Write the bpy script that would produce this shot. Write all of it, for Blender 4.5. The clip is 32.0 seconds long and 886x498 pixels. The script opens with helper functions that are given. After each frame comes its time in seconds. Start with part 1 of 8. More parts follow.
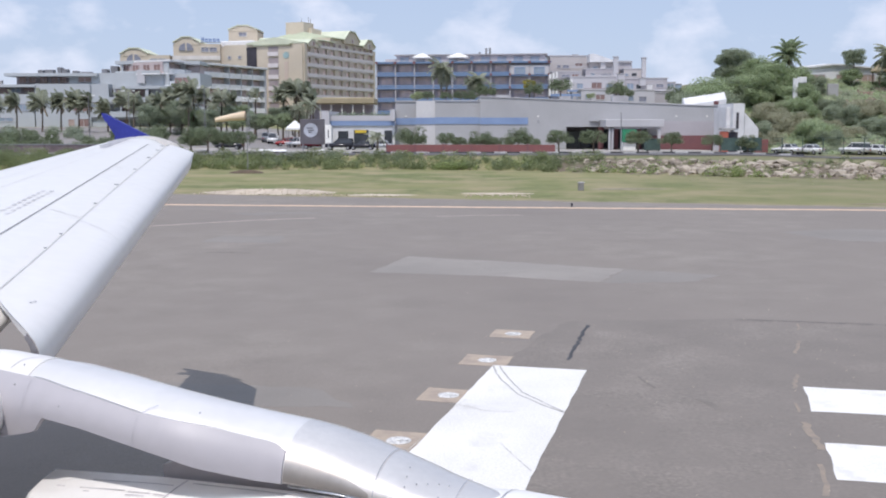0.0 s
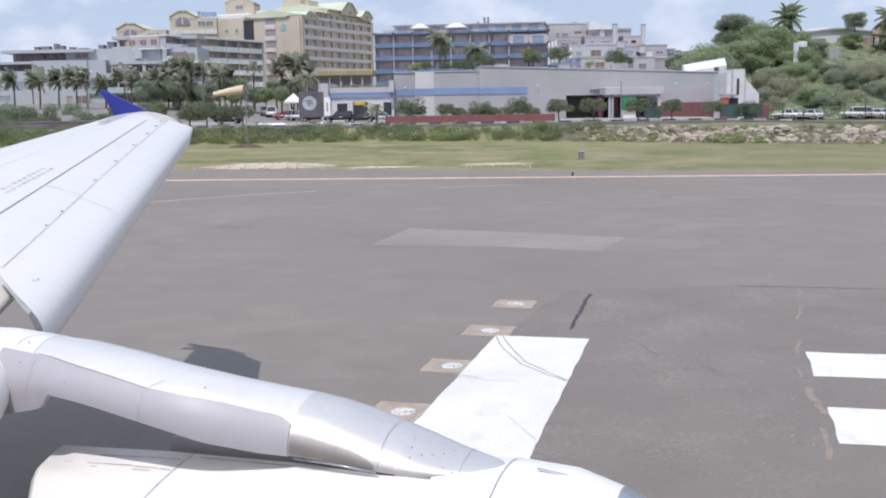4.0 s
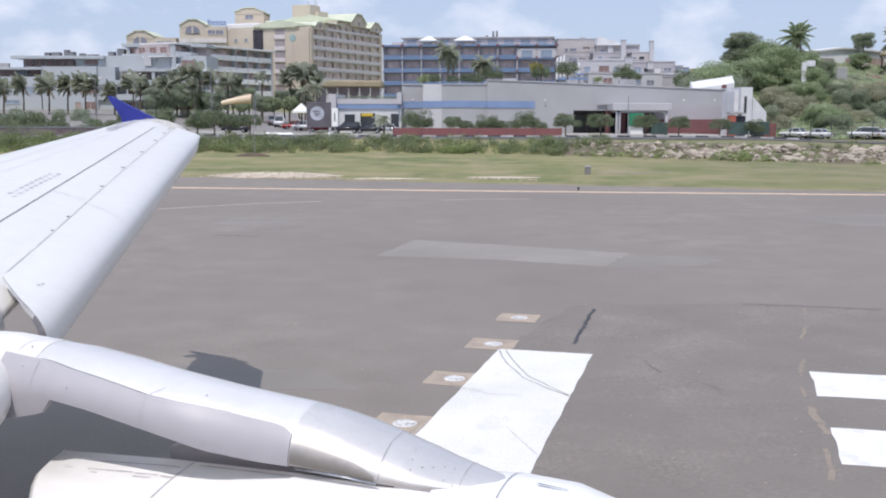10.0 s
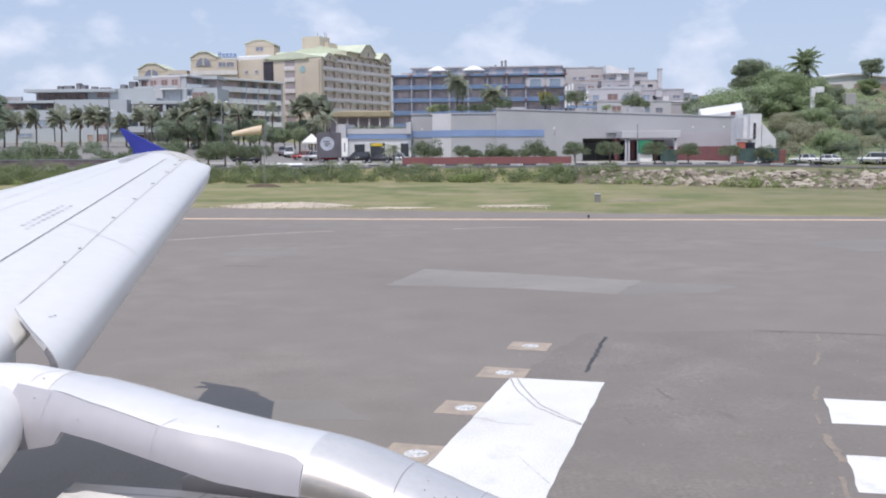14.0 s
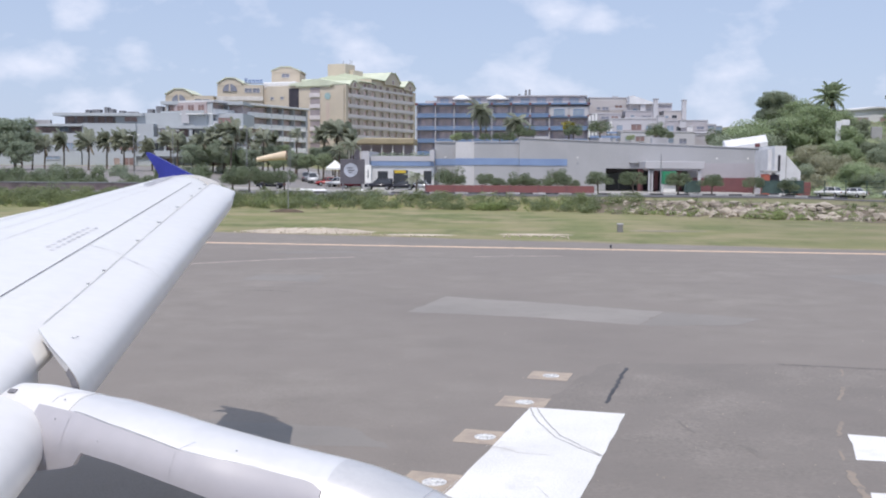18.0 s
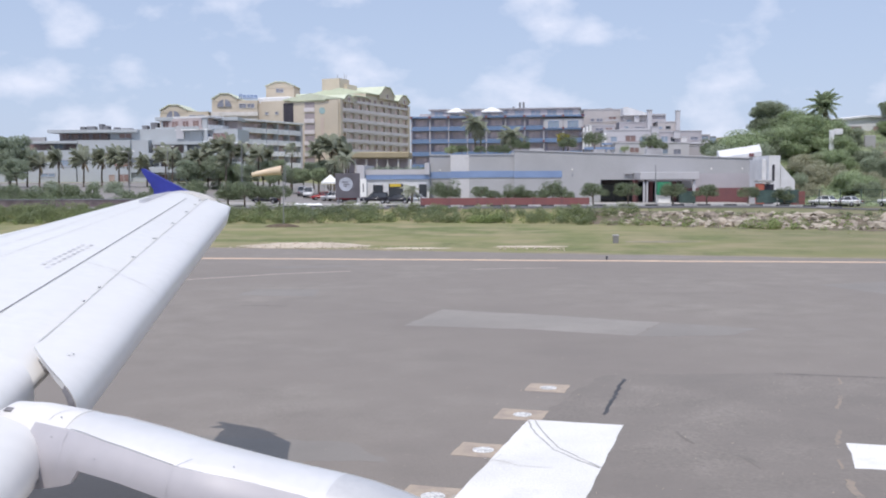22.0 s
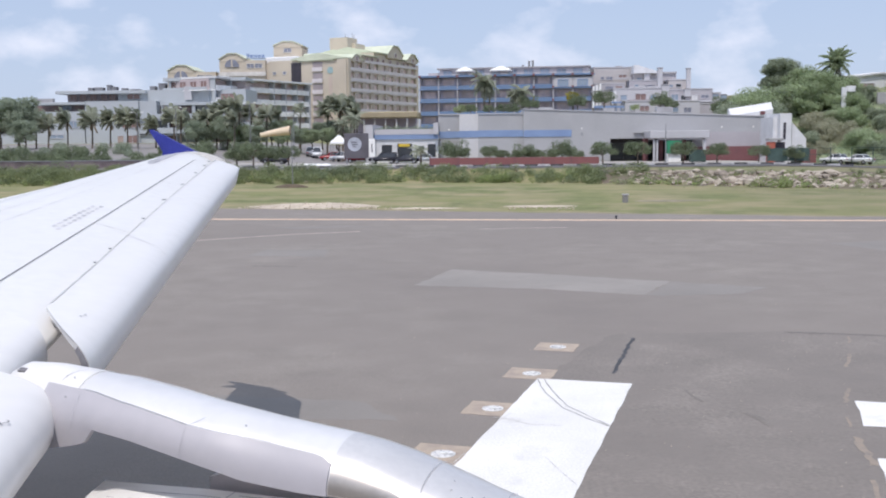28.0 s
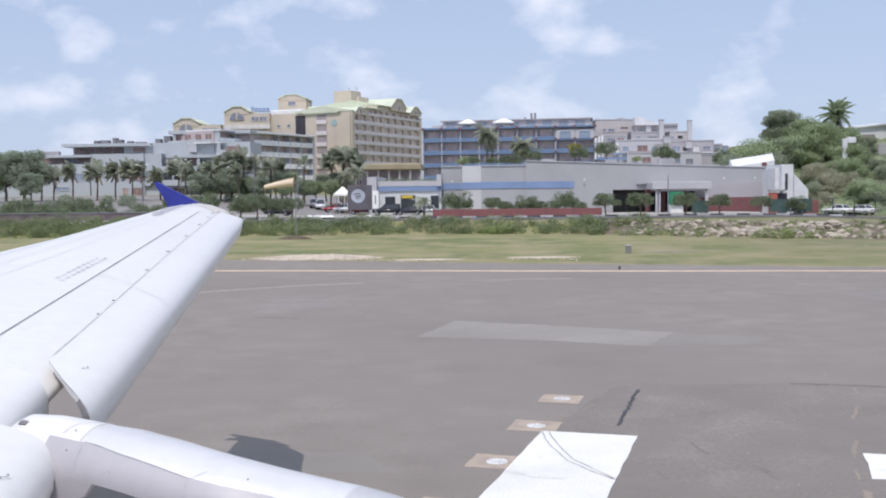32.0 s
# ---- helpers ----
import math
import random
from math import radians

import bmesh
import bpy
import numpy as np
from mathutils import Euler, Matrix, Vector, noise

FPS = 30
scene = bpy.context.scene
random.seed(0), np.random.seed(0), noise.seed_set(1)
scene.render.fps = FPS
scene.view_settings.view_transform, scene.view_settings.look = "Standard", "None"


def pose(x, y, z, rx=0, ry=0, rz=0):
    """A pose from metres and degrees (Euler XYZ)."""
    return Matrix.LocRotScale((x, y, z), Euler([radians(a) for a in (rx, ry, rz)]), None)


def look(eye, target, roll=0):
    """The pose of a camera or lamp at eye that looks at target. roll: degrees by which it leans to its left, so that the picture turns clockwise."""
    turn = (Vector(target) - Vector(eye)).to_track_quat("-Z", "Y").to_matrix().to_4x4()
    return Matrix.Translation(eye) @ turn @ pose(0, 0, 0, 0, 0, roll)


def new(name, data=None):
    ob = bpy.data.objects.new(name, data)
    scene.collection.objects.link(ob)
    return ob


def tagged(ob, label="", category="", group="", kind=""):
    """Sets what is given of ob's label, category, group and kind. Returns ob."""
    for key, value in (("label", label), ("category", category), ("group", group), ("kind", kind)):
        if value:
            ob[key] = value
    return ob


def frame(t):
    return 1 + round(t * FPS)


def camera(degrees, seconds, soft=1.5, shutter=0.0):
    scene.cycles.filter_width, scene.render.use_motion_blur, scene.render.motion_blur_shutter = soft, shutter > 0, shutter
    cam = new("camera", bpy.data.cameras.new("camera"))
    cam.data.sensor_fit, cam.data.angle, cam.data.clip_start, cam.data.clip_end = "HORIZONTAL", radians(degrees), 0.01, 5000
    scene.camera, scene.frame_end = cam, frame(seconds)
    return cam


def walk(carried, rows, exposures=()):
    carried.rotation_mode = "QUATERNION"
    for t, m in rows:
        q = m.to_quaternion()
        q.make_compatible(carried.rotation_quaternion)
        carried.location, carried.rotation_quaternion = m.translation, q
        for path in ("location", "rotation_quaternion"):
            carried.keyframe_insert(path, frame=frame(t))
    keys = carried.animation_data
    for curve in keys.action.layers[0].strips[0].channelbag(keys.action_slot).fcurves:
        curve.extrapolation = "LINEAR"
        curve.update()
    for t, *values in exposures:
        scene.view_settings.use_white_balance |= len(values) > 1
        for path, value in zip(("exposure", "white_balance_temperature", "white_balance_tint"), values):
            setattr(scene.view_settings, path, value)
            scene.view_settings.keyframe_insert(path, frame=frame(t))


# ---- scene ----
cam = camera(48.0, 32.0, soft=2.0)
EXPOSURES = [(0.0, -0.07, 6280, 15), (32.0, -0.07, 6280, 15)]
EYE = (0.0, 0.0, 5.0)
# seconds, pitch, yaw, roll of the camera held at the cabin window
TURNS = [
    (0, -7.00, 0.00, 0.00), (0.5, -6.72, -0.10, -0.09), (1, -6.69, -0.58, -1.34), (1.5, -6.81, -0.68, -1.23),
    (2, -8.50, -1.09, -1.19), (2.5, -9.24, -0.49, -0.33), (3, -8.94, -0.20, 0.68), (3.5, -8.65, -0.04, 0.99),
    (5.5, -8.68, -0.07, 0.57), (6, -8.57, -0.10, 0.62), (6.5, -8.61, -0.26, 0.58), (7, -8.74, -0.41, 0.25),
    (7.5, -8.99, -0.42, -0.11), (8, -9.20, -0.40, -0.42), (8.5, -8.96, 0.02, -0.57), (9, -8.28, 0.25, -0.28),
    (9.5, -7.91, 0.21, -0.18), (10, -7.94, 0.38, -0.11), (10.5, -7.84, 0.48, -0.36), (11, -7.62, 0.60, 0.01),
    (11.5, -7.38, 0.62, 0.37), (12, -7.14, 0.51, 0.29), (12.5, -7.02, 0.50, -0.00), (13, -6.77, 0.95, -0.21),
    (13.5, -6.51, 0.90, -0.28), (14, -6.28, 0.92, 0.41), (14.5, -6.11, 0.93, 0.42), (16.5, -5.95, 1.17, 0.15),
    (17, -5.32, 1.63, 0.21), (17.5, -5.01, 1.82, 0.15), (18, -4.69, 2.24, -0.36), (18.5, -4.29, 2.65, -0.20),
    (19, -3.98, 2.70, 0.37), (19.5, -3.88, 2.82, 0.76), (20, -3.85, 2.81, 0.21), (20.5, -4.23, 2.87, 0.12),
    (21, -4.47, 2.77, -0.56), (21.5, -4.39, 2.10, -0.68), (22, -3.94, 1.96, 0.26), (22.5, -3.68, 2.17, 0.51),
    (23, -3.65, 2.06, -0.17), (23.5, -3.92, 2.37, -0.10), (24, -3.90, 2.30, 0.23), (24.5, -3.78, 2.39, 0.67),
    (25, -3.60, 2.38, 0.03), (25.1, -3.80, 2.20, -0.2),
    (25.2, -4.77, 0.95, -0.7), (25.3, -5.78, -0.54, -0.45), (25.4, -6.75, -0.82, 0.0), (25.5, -7.63, -0.73, 0.02), (27.5, -6.43, 1.83, 0.82), (28, -6.24, 2.47, 0.53),
    (28.5, -5.64, 3.18, -0.15), (29, -5.43, 3.34, -0.15), (29.5, -5.10, 3.56, 0.69), (30, -4.67, 3.71, 0.21),
    (30.5, -4.28, 3.74, 0.07), (31, -3.99, 3.49, 0.75), (31.5, -3.61, 3.98, 1.41), (32, -3.29, 2.65, 0.65),
]
walk(cam, [(t, pose(*EYE, 90 + p, r, y)) for t, p, y, r in TURNS], EXPOSURES)

# ---- world and sun ----
SUN_TO = Vector((-0.11, -0.50, 1.0)).normalized()
world = bpy.data.worlds.new("world")
scene.world = world
world.use_nodes = True
wn, wl = world.node_tree.nodes, world.node_tree.links
wn.clear()
sky = wn.new("ShaderNodeTexSky")
sky.sky_type, sky.sun_disc = "NISHITA", False
sky.sun_elevation = math.asin(SUN_TO.z)
sky.sun_rotation = math.atan2(SUN_TO.x, SUN_TO.y)
sky.air_density, sky.dust_density, sky.ozone_density = 1.0, 0.6, 2.0
coord = wn.new("ShaderNodeTexCoord")
stretch = wn.new("ShaderNodeMapping")
stretch.inputs["Scale"].default_value = (1.0, 1.0, 1.6)
stretch.inputs["Location"].default_value = (0.35, 0.1, 0.0)
wl.new(coord.outputs["Generated"], stretch.inputs["Vector"])
cloud = wn.new("ShaderNodeTexNoise")
cloud.inputs["Scale"].default_value, cloud.inputs["Detail"].default_value, cloud.inputs["Roughness"].default_value = 11.0, 6.0, 0.50
wl.new(stretch.outputs["Vector"], cloud.inputs["Vector"])
ramp = wn.new("ShaderNodeValToRGB")
ramp.color_ramp.elements[0].position, ramp.color_ramp.elements[1].position = 0.52, 0.74
wl.new(cloud.outputs["Fac"], ramp.inputs["Fac"])
white = wn.new("ShaderNodeMix")
white.data_type = "RGBA"
white.inputs["B"].default_value = (7.0, 7.4, 8.2, 1)
wl.new(ramp.outputs["Color"], white.inputs["Factor"])
# pale sea haze toward the horizon
level = wn.new("ShaderNodeSeparateXYZ")
wl.new(coord.outputs["Generated"], level.inputs["Vector"])
low_air = wn.new("ShaderNodeMapRange")
low_air.inputs["From Min"].default_value, low_air.inputs["From Max"].default_value = 0.0, 0.45
low_air.inputs["To Min"].default_value, low_air.inputs["To Max"].default_value = 0.85, 0.45
wl.new(level.outputs["Z"], low_air.inputs["Value"])
haze = wn.new("ShaderNodeMix")
haze.data_type = "RGBA"
haze.inputs["B"].default_value = (4.3, 5.15, 6.6, 1)
wl.new(low_air.outputs["Result"], haze.inputs["Factor"])
wl.new(sky.outputs["Color"], haze.inputs["A"])
wl.new(haze.outputs["Result"], white.inputs["A"])
# upper sky, out of view, made brighter and whiter to lift the shadows
sky_lift = wn.new("ShaderNodeMapRange")
sky_lift.interpolation_type = "SMOOTHSTEP"
sky_lift.inputs["From Min"].default_value, sky_lift.inputs["From Max"].default_value = 0.28, 0.75
sky_lift.inputs["To Min"].default_value, sky_lift.inputs["To Max"].default_value = 0.0, 0.55
wl.new(level.outputs["Z"], sky_lift.inputs["Value"])
bright = wn.new("ShaderNodeMix")
bright.data_type = "RGBA"
bright.inputs["B"].default_value = (6.9, 8.0, 9.6, 1)
wl.new(sky_lift.outputs["Result"], bright.inputs["Factor"])
wl.new(white.outputs["Result"], bright.inputs["A"])
back = wn.new("ShaderNodeBackground")
back.inputs["Strength"].default_value = 0.127
wl.new(bright.outputs["Result"], back.inputs["Color"])
wout = wn.new("ShaderNodeOutputWorld")
wl.new(back.outputs["Background"], wout.inputs["Surface"])

sun = new("sun", bpy.data.lights.new("sun", "SUN"))
sun.data.energy, sun.data.angle, sun.data.color = 2.88, radians(0.53), (1.0, 0.95, 0.865)
sun.matrix_world = look(SUN_TO * 100, (0, 0, 0))


# ---- materials ----
def mat(name, base, rough=0.7, metal=0.0, vary=0.12, scale=1.5, fine=0.06, fine_scale=25.0, bump=0.0, tint=None, island=0.0, rand=0.0, spec=0.5):
    """A surface whose colour wanders at two scales, with optional fine relief, and from piece to piece."""
    m = bpy.data.materials.new(name)
    m.use_nodes = True
    n, l = m.node_tree.nodes, m.node_tree.links
    b = n["Principled BSDF"]
    b.inputs["Metallic"].default_value = metal
    b.inputs["Roughness"].default_value = rough
    b.inputs["Specular IOR Level"].default_value = spec
    geo = n.new("ShaderNodeNewGeometry")
    big = n.new("ShaderNodeTexNoise")
    big.inputs["Scale"].default_value, big.inputs["Detail"].default_value = scale, 6.0
    small = n.new("ShaderNodeTexNoise")
    small.inputs["Scale"].default_value, small.inputs["Detail"].default_value = fine_scale, 4.0
    for t in (big, small):
        l.new(geo.outputs["Position"], t.inputs["Vector"])
    first = n.new("ShaderNodeMix")
    first.data_type = "RGBA"
    dark = tint or tuple(c * (1 - 2 * vary) for c in base)
    light = base if tint else tuple(min(1, c * (1 + vary)) for c in base)
    first.inputs["A"].default_value, first.inputs["B"].default_value = (*dark, 1), (*light, 1)
    spread = n.new("ShaderNodeMapRange")
    spread.inputs["From Min"].default_value, spread.inputs["From Max"].default_value = 0.32, 0.68
    l.new(big.outputs["Fac"], spread.inputs["Value"])
    l.new(spread.outputs["Result"], first.inputs["Factor"])
    second = n.new("ShaderNodeHueSaturation")
    value = n.new("ShaderNodeMapRange")
    value.inputs["From Min"].default_value, value.inputs["From Max"].default_value = 0.3, 0.7
    value.inputs["To Min"].default_value, value.inputs["To Max"].default_value = 1 - fine * 2, 1 + fine * 2
    l.new(small.outputs["Fac"], value.inputs["Value"])
    last = value.outputs["Result"]
    for amount, source in ((island, geo.outputs["Random Per Island"]), (rand, None)):
        if amount:
            if source is None:
                source = n.new("ShaderNodeObjectInfo").outputs["Random"]
            per = n.new("ShaderNodeMapRange")
            per.inputs["To Min"].default_value, per.inputs["To Max"].default_value = 1 - amount, 1 + amount
            l.new(source, per.inputs["Value"])
            times = n.new("ShaderNodeMath")
            times.operation = "MULTIPLY"
            l.new(last, times.inputs[0])
            l.new(per.outputs["Result"], times.inputs[1])
            last = times.outputs["Value"]
    l.new(last, second.inputs["Value"])
    l.new(first.outputs["Result"], second.inputs["Color"])
    l.new(second.outputs["Color"], b.inputs["Base Color"])
    if bump:
        rise = n.new("ShaderNodeBump")
        rise.inputs["Strength"].default_value, rise.inputs["Distance"].default_value = min(1, bump), 0.02
        l.new(small.outputs["Fac"], rise.inputs["Height"])
        l.new(rise.outputs["Normal"], b.inputs["Normal"])
    return m


def glass_mat(name, base, rough=0.08):
    m = mat(name, base, rough, 0.0, 0.1, 0.3, 0.02, 3.0)
    return m


def leaf_mat(name, base, tint, island=0.18):
    m = mat(name, base, 0.5, 0, 0.1, 0.35, 0.05, 4.0, 0, tint, island)
    n, l = m.node_tree.nodes, m.node_tree.links
    b = n["Principled BSDF"]
    thin = n.new("ShaderNodeBsdfTranslucent")
    l.new(b.inputs["Base Color"].links[0].from_socket, thin.inputs["Color"])
    both = n.new("ShaderNodeMixShader")
    both.inputs["Fac"].default_value = 0.48
    l.new(b.outputs["BSDF"], both.inputs[1])
    l.new(thin.outputs["BSDF"], both.inputs[2])
    l.new(both.outputs["Shader"], n["Material Output"].inputs["Surface"])
    return m


def two_tone(name, a, b, scale, lo, hi, rough=0.9, fine_scale=6.0, bump=0.4, detail=9.0, third=None, metal=0.0, wander=0.25, coarse=None):
    """Ground with patches of a second kind of cover, and a fine grain over both."""
    grain = 0.03 if bump < 0.25 else 0.08
    m = mat(name, a, rough, metal, grain if coarse is None else coarse, wander, grain * 0.6 if coarse is None else 0.085, fine_scale, bump)
    n, l = m.node_tree.nodes, m.node_tree.links
    bs = n["Principled BSDF"]
    was = bs.inputs["Base Color"].links[0].from_socket
    geo = n.new("ShaderNodeNewGeometry")
    for colour, sc, p, q in ((b, scale, lo, hi), (third, scale * 3.1, lo + 0.03, hi + 0.05)):
        if colour is None:
            continue
        t = n.new("ShaderNodeTexNoise")
        t.inputs["Scale"].default_value, t.inputs["Detail"].default_value, t.inputs["Roughness"].default_value = sc, detail, 0.6
        l.new(geo.outputs["Position"], t.inputs["Vector"])
        r = n.new("ShaderNodeMapRange")
        r.inputs["From Min"].default_value, r.inputs["From Max"].default_value = p, q
        l.new(t.outputs["Fac"], r.inputs["Value"])
        mx = n.new("ShaderNodeMix")
        mx.data_type = "RGBA"
        mx.inputs["B"].default_value = (*colour, 1)
        l.new(was, mx.inputs["A"])
        l.new(r.outputs["Result"], mx.inputs["Factor"])
        was = mx.outputs["Result"]
    l.new(was, bs.inputs["Base Color"])
    return m


